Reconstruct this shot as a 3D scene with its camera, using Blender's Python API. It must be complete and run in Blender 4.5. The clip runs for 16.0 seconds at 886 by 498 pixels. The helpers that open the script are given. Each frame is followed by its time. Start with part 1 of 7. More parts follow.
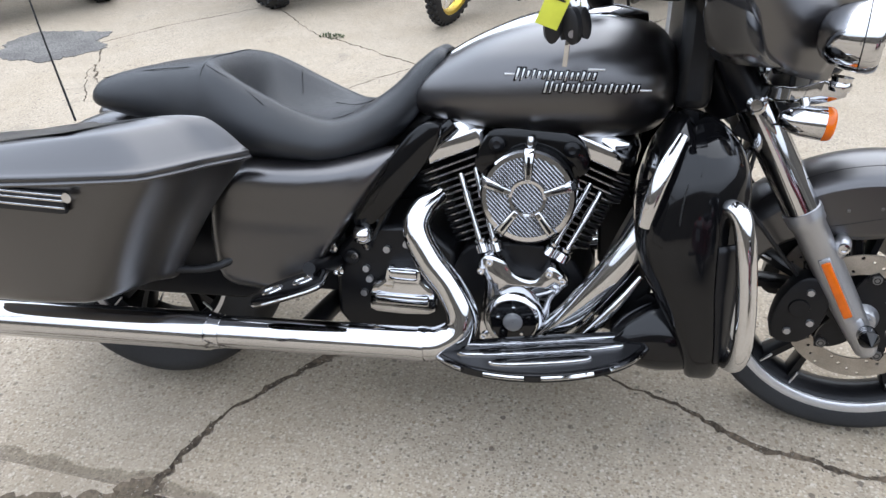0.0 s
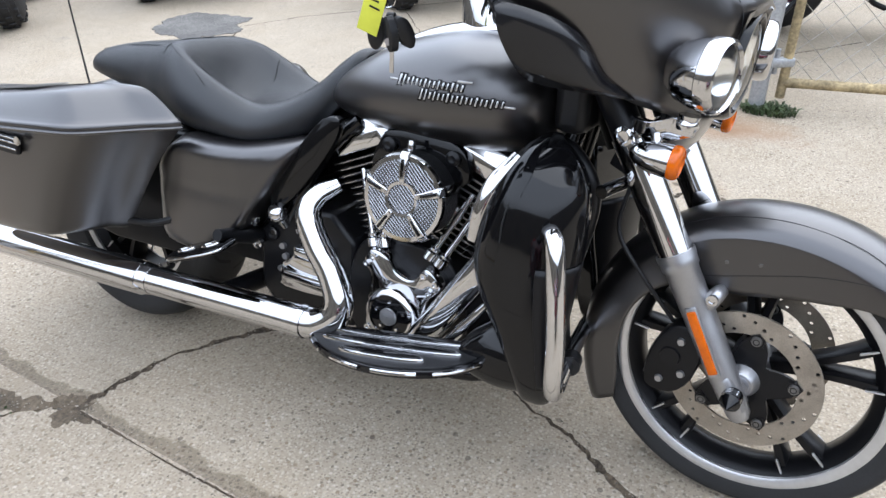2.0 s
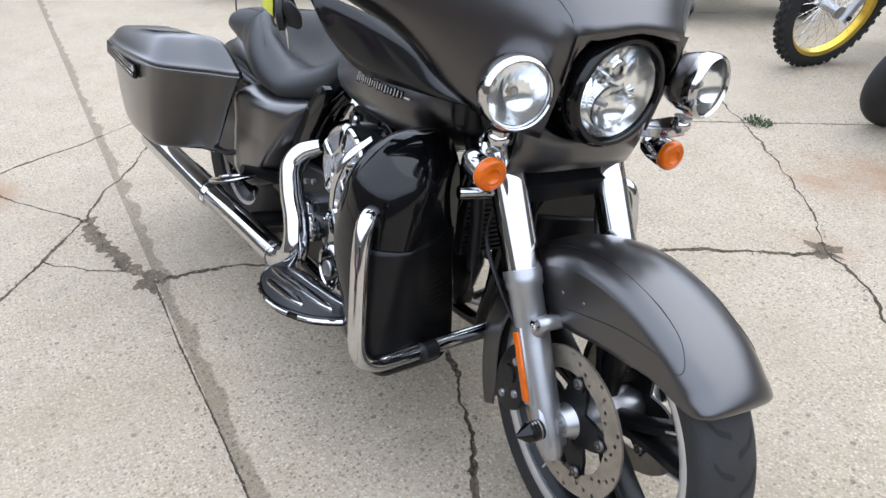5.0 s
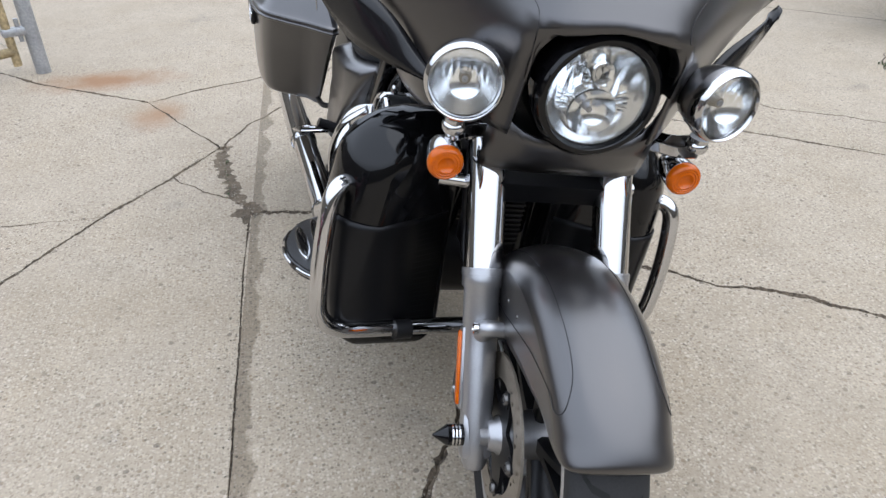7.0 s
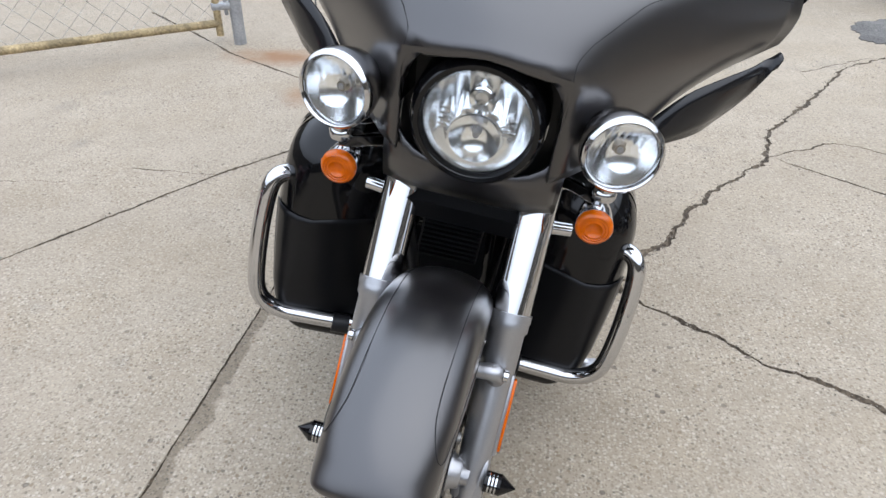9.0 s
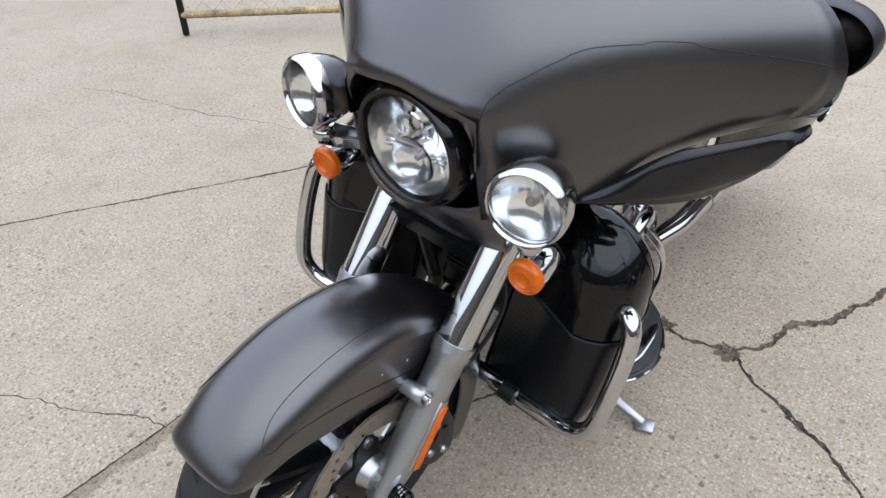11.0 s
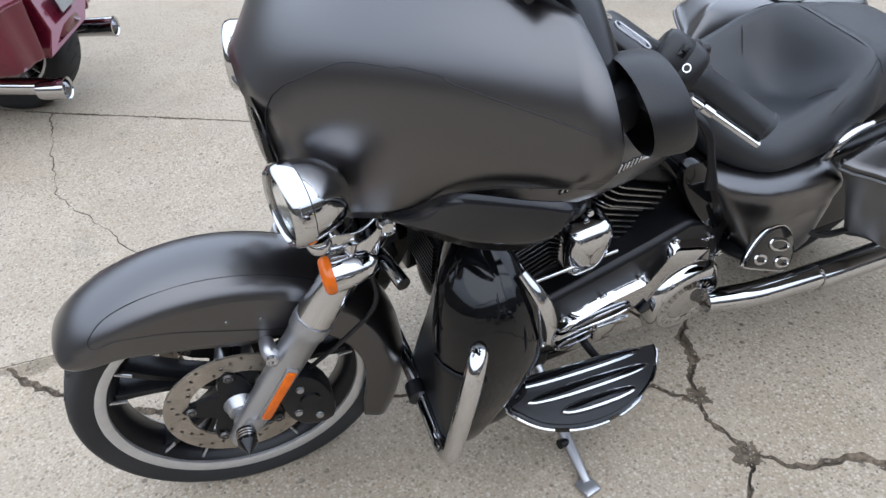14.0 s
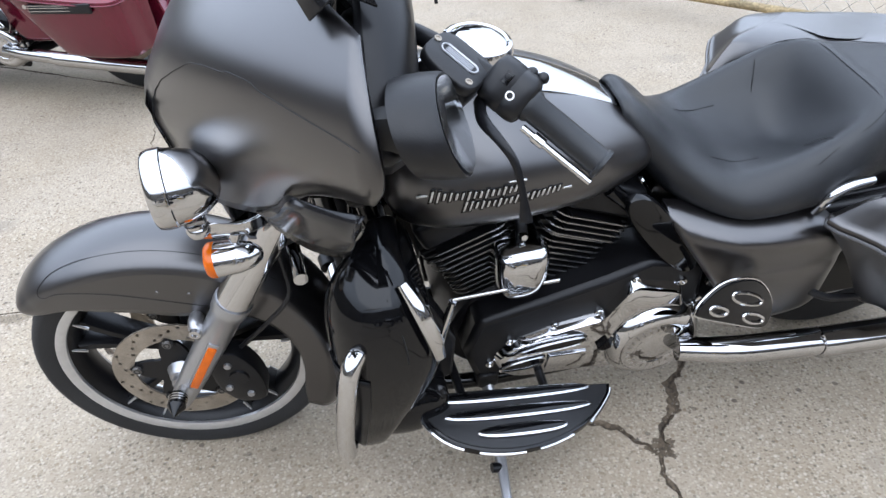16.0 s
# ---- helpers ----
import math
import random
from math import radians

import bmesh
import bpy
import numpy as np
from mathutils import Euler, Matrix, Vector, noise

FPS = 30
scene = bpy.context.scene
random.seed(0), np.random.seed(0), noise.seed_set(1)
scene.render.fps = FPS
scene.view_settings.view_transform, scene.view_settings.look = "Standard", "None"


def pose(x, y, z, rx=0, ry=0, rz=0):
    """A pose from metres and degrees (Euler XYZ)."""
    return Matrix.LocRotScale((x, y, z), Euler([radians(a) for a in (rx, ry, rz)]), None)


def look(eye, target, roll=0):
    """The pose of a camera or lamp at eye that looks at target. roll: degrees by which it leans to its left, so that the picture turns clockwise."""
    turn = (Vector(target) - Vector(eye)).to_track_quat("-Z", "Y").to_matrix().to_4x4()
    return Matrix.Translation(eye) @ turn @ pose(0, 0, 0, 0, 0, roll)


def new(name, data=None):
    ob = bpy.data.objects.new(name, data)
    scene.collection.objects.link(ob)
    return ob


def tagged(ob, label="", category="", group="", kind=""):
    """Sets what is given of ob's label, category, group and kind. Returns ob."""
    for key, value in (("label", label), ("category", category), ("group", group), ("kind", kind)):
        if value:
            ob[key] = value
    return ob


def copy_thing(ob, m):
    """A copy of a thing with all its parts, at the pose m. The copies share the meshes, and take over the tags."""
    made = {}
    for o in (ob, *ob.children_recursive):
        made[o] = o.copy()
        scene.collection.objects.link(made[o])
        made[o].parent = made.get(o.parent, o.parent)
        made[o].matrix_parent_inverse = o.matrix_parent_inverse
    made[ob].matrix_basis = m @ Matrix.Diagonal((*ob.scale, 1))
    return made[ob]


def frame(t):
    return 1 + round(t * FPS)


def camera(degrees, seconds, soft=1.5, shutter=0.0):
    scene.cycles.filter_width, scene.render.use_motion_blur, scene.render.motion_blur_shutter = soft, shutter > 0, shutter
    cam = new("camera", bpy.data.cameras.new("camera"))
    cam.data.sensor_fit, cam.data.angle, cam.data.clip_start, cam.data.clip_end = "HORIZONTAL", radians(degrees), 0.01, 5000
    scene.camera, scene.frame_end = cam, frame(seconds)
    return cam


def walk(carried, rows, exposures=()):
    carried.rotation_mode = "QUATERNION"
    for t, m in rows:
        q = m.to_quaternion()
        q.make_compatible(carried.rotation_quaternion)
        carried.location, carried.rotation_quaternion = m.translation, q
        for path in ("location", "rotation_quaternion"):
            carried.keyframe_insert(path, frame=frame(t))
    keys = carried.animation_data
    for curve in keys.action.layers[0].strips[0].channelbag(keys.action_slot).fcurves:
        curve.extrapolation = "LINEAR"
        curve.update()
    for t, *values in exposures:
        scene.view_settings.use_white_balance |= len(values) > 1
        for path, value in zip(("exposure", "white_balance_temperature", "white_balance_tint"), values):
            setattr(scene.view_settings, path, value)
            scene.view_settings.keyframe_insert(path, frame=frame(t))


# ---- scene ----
cam = camera(64.7, 16.0)
PATH = [
    (0.0, (0.235, -1.304, 1.282), (-0.174, 0.324, 0.194), -3.0),
    (0.5, (0.361, -1.264, 1.278), (-0.137, 0.349, 0.204), -3.0),
    (1.0, (0.529, -1.232, 1.283), (-0.127, 0.322, 0.208), -2.9),
    (1.5, (0.663, -1.228, 1.272), (-0.113, 0.262, 0.187), -2.6),
    (2.0, (0.799, -1.167, 1.270), (-0.031, 0.320, 0.223), -1.7),
    (2.5, (0.948, -1.103, 1.288), (0.070, 0.387, 0.284), -0.7),
    (3.0, (1.131, -1.056, 1.282), (0.116, 0.348, 0.282), -1.4),
    (3.5, (1.258, -1.008, 1.283), (0.083, 0.264, 0.281), -1.2),
    (4.0, (1.343, -0.898, 1.271), (0.060, 0.249, 0.252), -1.1),
    (4.5, (1.427, -0.779, 1.275), (0.052, 0.241, 0.240), -1.2),
    (4.7, (1.453, -0.739, 1.275), (0.048, 0.238, 0.240), -1.5),
    (6.8, (1.614, -0.318, 1.262), (-0.026, 0.073, 0.186), -0.9),
    (7.0, (1.618, -0.276, 1.265), (-0.020, 0.096, 0.179), -0.3),
    (7.5, (1.634, -0.176, 1.256), (-0.006, 0.135, 0.155), -0.3),
    (8.0, (1.693, -0.033, 1.268), (0.013, 0.089, 0.190), -0.4),
    (8.5, (1.695, 0.100, 1.274), (0.007, 0.046, 0.203), -0.6),
    (8.7, (1.671, 0.166, 1.270), (-0.015, 0.049, 0.199), -0.2),
    (10.8, (1.439, 0.729, 1.314), (0.066, -0.207, 0.202), -2.4),
    (11.0, (1.397, 0.773, 1.319), (0.058, -0.215, 0.209), -2.1),
    (11.5, (1.315, 0.846, 1.325), (0.062, -0.247, 0.213), -1.9),
    (12.0, (1.217, 0.938, 1.328), (0.108, -0.298, 0.215), -2.3),
    (12.5, (1.136, 1.075, 1.341), (0.190, -0.296, 0.233), -2.1),
    (13.0, (1.045, 1.122, 1.335), (0.187, -0.303, 0.225), -2.2),
    (13.5, (0.921, 1.160, 1.336), (0.172, -0.299, 0.190), -2.0),
    (14.0, (0.824, 1.200, 1.342), (0.175, -0.286, 0.171), -2.4),
    (14.5, (0.714, 1.252, 1.340), (0.146, -0.281, 0.188), -3.6),
    (15.0, (0.579, 1.315, 1.349), (0.157, -0.273, 0.209), -3.5),
    (15.5, (0.502, 1.345, 1.347), (0.204, -0.270, 0.207), -3.6),
    (16.0, (0.433, 1.343, 1.339), (0.174, -0.283, 0.204), -3.1),
]
walk(cam, [(t, look(eye, target, roll)) for t, eye, target, roll in PATH],
     exposures=[(0.0, 0.10, 6250, 10), (3.5, 0.18, 6150, 10), (4.5, 0.15, 6150, 10), (7.0, -0.23, 6250, 10), (8.5, -0.23, 6250, 10), (11.0, -0.22, 6200, 10), (12.5, -0.26, 6050, 10), (13.5, -0.24, 6050, 10), (14.5, 0.0, 6000, 10), (16.0, 0.09, 6000, 10)])

# ---- light: overcast sky, wide soft sun ----
scene.view_settings.exposure = 0.0
world = bpy.data.worlds.new("overcast_sky")
scene.world = world
world.use_nodes = True
wn, wl = world.node_tree.nodes, world.node_tree.links
sky = wn.new("ShaderNodeTexSky")
sky.sky_type = "NISHITA"
sky.sun_disc = False
sky.sun_elevation, sky.sun_rotation = radians(60), radians(18)
sky.dust_density = 4.0
# overcast: the veil of cloud is brightest overhead and dimmer towards the horizon
cloud = wn.new("ShaderNodeTexCoord")
height = wn.new("ShaderNodeSeparateXYZ")
wl.new(cloud.outputs["Generated"], height.inputs[0])
grade = wn.new("ShaderNodeValToRGB")
grade.color_ramp.elements.new(0.22)
grade.color_ramp.elements.new(0.42)
for e, (p, c) in zip(grade.color_ramp.elements, ((0.0, (0.12, 0.125, 0.135, 1)), (0.22, (0.58, 0.63, 0.71, 1)), (0.42, (1.02, 1.11, 1.27, 1)), (1.0, (1.10, 1.21, 1.40, 1)))):
    e.position, e.color = p, c
wl.new(height.outputs["Z"], grade.inputs[0])
bright = wn.new("ShaderNodeVectorMath")
bright.operation = "SCALE"
bright.inputs["Scale"].default_value = 26.0
wl.new(grade.outputs[0], bright.inputs[0])
veil = wn.new("ShaderNodeMixRGB")
veil.inputs[0].default_value = 0.85
wl.new(sky.outputs[0], veil.inputs[1])
wl.new(bright.outputs[0], veil.inputs[2])
wl.new(veil.outputs[0], wn["Background"].inputs[0])
wn["Background"].inputs[1].default_value = 0.1
sun = new("sun", bpy.data.lights.new("sun", "SUN"))
sun.data.energy, sun.data.angle, sun.data.color = 1.5, radians(85), (1.0, 0.95, 0.87)
sun.matrix_world = look((0.5, 1.5, 2.8), (0, 0, 0))


# ---- materials ----
def material(name, colour, rough=0.5, metal=0.0, grain=0.0, grain_size=60.0, spots=0.0, spot_size=6.0,
             bump=0.0, bump_size=300.0, coat=0.0, trans=0.0, spread=0.0, emit=None, ior=1.45, rough_var=0.0):
    """A surface with fine grain, larger stains, relief and gloss that varies."""
    m = bpy.data.materials.new(name)
    m.use_nodes = True
    n, l = m.node_tree.nodes, m.node_tree.links
    b = n["Principled BSDF"]
    b.inputs["Base Color"].default_value = (*colour, 1)
    b.inputs["Roughness"].default_value = rough
    b.inputs["Metallic"].default_value = metal
    b.inputs["Coat Weight"].default_value = coat
    b.inputs["Coat Roughness"].default_value = 0.08
    b.inputs["Transmission Weight"].default_value = trans
    b.inputs["IOR"].default_value = ior
    geo = n.new("ShaderNodeTexCoord")

    def noise_of(size, detail=4.0):
        t = n.new("ShaderNodeTexNoise")
        t.inputs["Scale"].default_value = size
        t.inputs["Detail"].default_value = detail
        l.new(geo.outputs["Object"], t.inputs["Vector"])
        return t

    last = None
    for size, depth in ((grain_size, grain), (spot_size, spots)):
        if depth:
            t = noise_of(size)
            r = n.new("ShaderNodeMapRange")
            r.inputs["From Min"].default_value, r.inputs["From Max"].default_value = 0.3, 0.7
            r.inputs["To Min"].default_value, r.inputs["To Max"].default_value = 1 - depth, 1 + depth
            l.new(t.outputs["Fac"], r.inputs["Value"])
            mix = n.new("ShaderNodeVectorMath")
            mix.operation = "SCALE"
            if last:
                l.new(last, mix.inputs[0])
            else:
                mix.inputs[0].default_value = colour
            l.new(r.outputs[0], mix.inputs["Scale"])
            last = mix.outputs[0]
    if last:
        l.new(last, b.inputs["Base Color"])
    if rough_var:
        t = noise_of(spot_size * 1.7)
        r = n.new("ShaderNodeMapRange")
        r.inputs["To Min"].default_value, r.inputs["To Max"].default_value = max(0.02, rough - rough_var), rough + rough_var
        l.new(t.outputs["Fac"], r.inputs["Value"])
        l.new(r.outputs[0], b.inputs["Roughness"])
    if bump:
        t = noise_of(bump_size, 2.0)
        k = n.new("ShaderNodeBump")
        k.inputs["Strength"].default_value = bump
        k.inputs["Distance"].default_value = 0.002
        l.new(t.outputs["Fac"], k.inputs["Height"])
        l.new(k.outputs[0], b.inputs["Normal"])
    if emit:
        b.inputs["Emission Color"].default_value = (*colour, 1)
        b.inputs["Emission Strength"].default_value = emit
    return m


DENIM = material("satin_charcoal_paint", (0.018, 0.0152, 0.0165), 0.34, 0.8, grain=0.05, grain_size=900, spots=0.05, bump=0.03, bump_size=1500, rough_var=0.03, coat=1.0)
# a matt clear coat lies over the paint
DENIM.node_tree.nodes["Principled BSDF"].inputs["Coat Roughness"].default_value = 0.29
DENIM.node_tree.nodes["Principled BSDF"].inputs["Coat IOR"].default_value = 1.80
GLOSS = material("gloss_black_paint", (0.003, 0.003, 0.0035), 0.07, coat=0.0, spots=0.2, rough_var=0.05, ior=1.38)
BLACK = material("black_plastic", (0.007, 0.007, 0.008), 0.42, grain=0.15, spots=0.15, bump=0.1, bump_size=500, ior=1.4)
SATIN = material("satin_black_metal", (0.006, 0.006, 0.007), 0.33, 0.2, grain=0.1, spots=0.2, ior=1.36)
CHROME = material("chrome", (0.56, 0.56, 0.57), 0.05, 1.0, spots=0.04, rough_var=0.03)
ALU = material("cast_aluminium", (0.36, 0.36, 0.37), 0.32, 0.85, grain=0.08, grain_size=700, spots=0.08, bump=0.08, bump_size=900)
BOLT = material("dark_bolt_steel", (0.16, 0.155, 0.15), 0.4, 0.8, grain=0.1)
STEEL = material("brake_disc_steel", (0.30, 0.262, 0.215), 0.42, 0.65, grain=0.12, grain_size=400, spots=0.2, spot_size=20)
MACHINED = material("machined_rim_edge", (0.56, 0.56, 0.565), 0.30, 0.8, grain=0.05, spots=0.06)
RUBBER = material("tyre_rubber", (0.013, 0.013, 0.0135), 0.70, grain=0.2, grain_size=300, spots=0.3, bump=0.15, bump_size=600)
VINYL = material("black_seat_vinyl", (0.011, 0.012, 0.014), 0.37, grain=0.1, grain_size=700, spots=0.12, bump=0.35, bump_size=700, rough_var=0.06)
AMBER = material("amber_plastic", (0.52, 0.098, 0.0006), 0.2, coat=0.0, spots=0.15, spot_size=60)
FIN_EDGE = material("polished_fin_edge", (0.36, 0.36, 0.37), 0.25, 0.9, grain=0.1)
SMOKE = material("smoked_acrylic", (0.008, 0.008, 0.009), 0.14, coat=0.0, spots=0.1, ior=1.42)


def clear_lens():
    """Thin clear glass: lets all through, gleams at a flat angle."""
    m = bpy.data.materials.new("clear_lens")
    m.use_nodes = True
    n, l = m.node_tree.nodes, m.node_tree.links
    clear, gleam, mix, fr = (n.new(k) for k in ("ShaderNodeBsdfTransparent", "ShaderNodeBsdfGlossy", "ShaderNodeMixShader", "ShaderNodeFresnel"))
    clear.inputs[0].default_value = (0.97, 0.98, 0.98, 1)
    gleam.inputs["Roughness"].default_value = 0.02
    fr.inputs[0].default_value = 1.45
    l.new(fr.outputs[0], mix.inputs[0])
    l.new(clear.outputs[0], mix.inputs[1])
    l.new(gleam.outputs[0], mix.inputs[2])
    l.new(mix.outputs[0], n["Material Output"].inputs["Surface"])
    return m


LENS = clear_lens()
MIRROR = material("lamp_reflector", (0.95, 0.955, 0.96), 0.16, 1.0, spots=0.03, spot_size=60)
STITCH = material("seam_thread", (0.006, 0.006, 0.006), 0.8, grain=0.1)
PINSTRIPE = material("dark_pinstripe", (0.012, 0.012, 0.013), 0.4, 0.3, grain=0.1)


# ---- mesh tools ----
def part(name, bm, mat, parent=None, label="", smooth=40, sub=0, xf=None, solid=0.0, bevel=0.0):
    """Links a bmesh as one mesh object under a thing or a part, in the frame of the top-level thing."""
    if xf is not None:
        bm.transform(xf)
        if xf.determinant() < 0:
            bmesh.ops.reverse_faces(bm, faces=bm.faces)
    me = bpy.data.meshes.new(name)
    for f in bm.faces:
        f.smooth = bool(smooth)
    bm.to_mesh(me)
    bm.free()
    for m in (mat if isinstance(mat, (list, tuple)) else (mat,)):
        me.materials.append(m)
    ob = new(name, me)
    if parent:
        ob.parent = parent
    if smooth and smooth < 180:
        me.set_sharp_from_angle(angle=radians(smooth))
    if solid:
        s = ob.modifiers.new("thickness", "SOLIDIFY")
        s.thickness, s.offset = solid, -1
    if bevel:
        s = ob.modifiers.new("soft_edge", "BEVEL")
        s.width, s.segments, s.limit_method, s.angle_limit = bevel, 2, "ANGLE", radians(35)
    if sub:
        s = ob.modifiers.new("smooth", "SUBSURF")
        s.levels = s.render_levels = sub
    if label:
        ob["label"] = label
    return ob


def thing(name, label, category, m=None, group="", kind=""):
    ob = new(name)
    ob.matrix_world = m or Matrix()
    return tagged(ob, label, category, group, kind)


def spline(pts, n=6, closed=False):
    """A smooth line through the points, of n steps between two of them."""
    p = [Vector(q) for q in pts]
    if n <= 1:
        return p
    out = []
    for i in range(len(p) if closed else len(p) - 1):
        if closed:
            a, b, c, d = (p[(i + k) % len(p)] for k in (-1, 0, 1, 2))
        else:
            b, c = p[i], p[i + 1]
            a = p[i - 1] if i else b * 2 - c
            d = p[i + 2] if i + 2 < len(p) else c * 2 - b
        for k in range(n):
            t = k / n
            out.append(0.5 * (2 * b + (c - a) * t + (2 * a - 5 * b + 4 * c - d) * t * t + (3 * b - a - 3 * c + d) * t ** 3))
    if not closed:
        out.append(p[-1])
    return out


def loft(sections, closed=True, caps=True, bm=None):
    bm = bm or bmesh.new()
    rings = [[bm.verts.new(p) for p in s] for s in sections]
    n = len(rings[0])
    for a, b in zip(rings, rings[1:]):
        for i in range(n if closed else n - 1):
            j = (i + 1) % n
            try:
                bm.faces.new((a[i], a[j], b[j], b[i]))
            except ValueError:
                pass
    if caps and closed:
        bm.faces.new(rings[0][::-1])
        bm.faces.new(rings[-1])
    return bm


def fix(bm):
    bmesh.ops.recalc_face_normals(bm, faces=bm.faces)
    return bm


def tube(pts, r, n=14, steps=5, bm=None, flat=1.0):
    """A round bar along a smooth line; r is one radius or one for each point given."""
    line = spline(pts, steps)
    rs = r if isinstance(r, (list, tuple)) else [r] * len(pts)
    rad = [v[0] for v in spline([(q, 0, 0) for q in rs], steps)]
    side, rings = None, []
    for i, p in enumerate(line):
        way = (line[min(i + 1, len(line) - 1)] - line[max(i - 1, 0)]).normalized()
        if side is None:
            side = way.cross(Vector((0.31, 0.9, 0.13))).normalized()
        side = (side - way * side.dot(way)).normalized()
        other = way.cross(side)
        rings.append([p + (side * math.cos(a) + other * math.sin(a) * flat) * rad[i] for a in [2 * math.pi * k / n for k in range(n)]])
    return loft(rings, bm=bm)


def lathe(profile, n=32, m=None, bm=None, cap=True, arc=2 * math.pi):
    """Turns (radius, height) round z, then places it by m."""
    m = m or Matrix()
    full = arc > 6.28
    k = n if full else n + 1
    rings = [[m @ Vector((max(r, 1e-5) * math.cos(arc * i / n), max(r, 1e-5) * math.sin(arc * i / n), h)) for i in range(k)] for r, h in profile]
    return loft(rings, closed=full, caps=cap and full, bm=bm)


def along(p, way, up=(0, 0, 1)):
    """A frame at p whose z points along way and whose y is as near to up as can be."""
    w = Vector(way).normalized()
    u = Vector(up)
    x = u.cross(w)
    if x.length < 1e-4:
        x = Vector((1, 0, 0))
    x.normalize()
    y = w.cross(x)
    return Matrix(((x.x, y.x, w.x, p[0]), (x.y, y.y, w.y, p[1]), (x.z, y.z, w.z, p[2]), (0, 0, 0, 1)))


def box(sx, sy, sz, m=None, bevel=0.0, bm=None, seg=2):
    b = bmesh.new()
    bmesh.ops.create_cube(b, size=1)
    b.transform(Matrix.Diagonal((sx, sy, sz, 1)))
    if bevel:
        bmesh.ops.bevel(b, geom=b.edges[:], offset=bevel, segments=seg, affect="EDGES", profile=0.5)
    b.transform(m or Matrix())
    if bm is None:
        return b
    return join(bm, b)


def join(a, b):
    """Adds b's faces to a."""
    at = {v: a.verts.new(v.co) for v in b.verts}
    for f in b.faces:
        a.faces.new([at[v] for v in f.verts])
    b.free()
    return a


def plate(outline, depth, m=None, bevel=0.0, steps=1, bm=None):
    """A flat plate of a 2D outline (x, y), from z 0 to depth, placed by m."""
    b = bmesh.new()
    pts = spline([(p[0], p[1], 0) for p in outline], steps, True) if steps > 1 else [Vector((p[0], p[1], 0)) for p in outline]
    f = b.faces.new([b.verts.new(p) for p in pts])
    g = bmesh.ops.extrude_face_region(b, geom=[f])
    bmesh.ops.translate(b, vec=(0, 0, depth), verts=[v for v in g["geom"] if isinstance(v, bmesh.types.BMVert)])
    fix(b)
    if bevel:
        top = [e for e in b.edges if all(abs(v.co.z - depth) < 1e-6 for v in e.verts)]
        bmesh.ops.bevel(b, geom=top, offset=bevel, segments=2, affect="EDGES", profile=0.5)
    b.transform(m or Matrix())
    return b if bm is None else join(bm, b)


def oval(x, hw, zb, zt, zw, n=28, e=2.4, yc=0.0):
    """A cross-section ring at x: half width hw, widest at zw."""
    out = []
    for k in range(n):
        a = 2 * math.pi * k / n
        c, s = math.cos(a), math.sin(a)
        y = hw * math.copysign(abs(c) ** (2 / e), c)
        z = zw + ((zt - zw) if s > 0 else (zw - zb)) * math.copysign(abs(s) ** (2 / e), s)
        out.append(Vector((x, yc + y, z)))
    return out


def keyed(keys, n=6):
    """Smooth rows of numbers through the given rows."""
    w = len(keys[0])
    cols = []
    for i in range(0, w, 3):
        cols.append(spline([tuple(list(k[i:i + 3]) + [0] * (3 - len(k[i:i + 3]))) for k in keys], n))
    return [[c[r][j] for c in cols for j in range(3)][:w] for r in range(len(cols[0]))]


MIR = Matrix.Diagonal((1, -1, 1, 1))
SIDES = ((-1, Matrix()), (1, MIR))     # right as built, left mirrored


# ---- motorcycle: x ahead, y to its left, z up, leaning on its side stand ----
BIKE = pose(0.0, 0.0, 0.002) @ pose(0, 0, 0, 0, 0, 1.5) @ pose(0, 0, 0, -11.5)
bike = thing("motorcycle", "charcoal satin touring motorcycle with chrome engine, leaning on its side stand", "motorcycle", BIKE)
# the fork, front wheel and fairing are steered a little to the right
HEAD = Vector((0.825, 0, 0.318))
STEER = Matrix.Translation(HEAD) @ Matrix.Rotation(radians(-6), 4, Vector((-math.sin(radians(26)), 0, math.cos(radians(26))))) @ Matrix.Translation(-HEAD)

# the wheel, its fender and the fork are turned a little further than the fairing
TURN = Matrix.Translation(HEAD) @ Matrix.Rotation(radians(-8.2), 4, Vector((-math.sin(radians(26)), 0, math.cos(radians(26))))) @ Matrix.Translation(-HEAD)


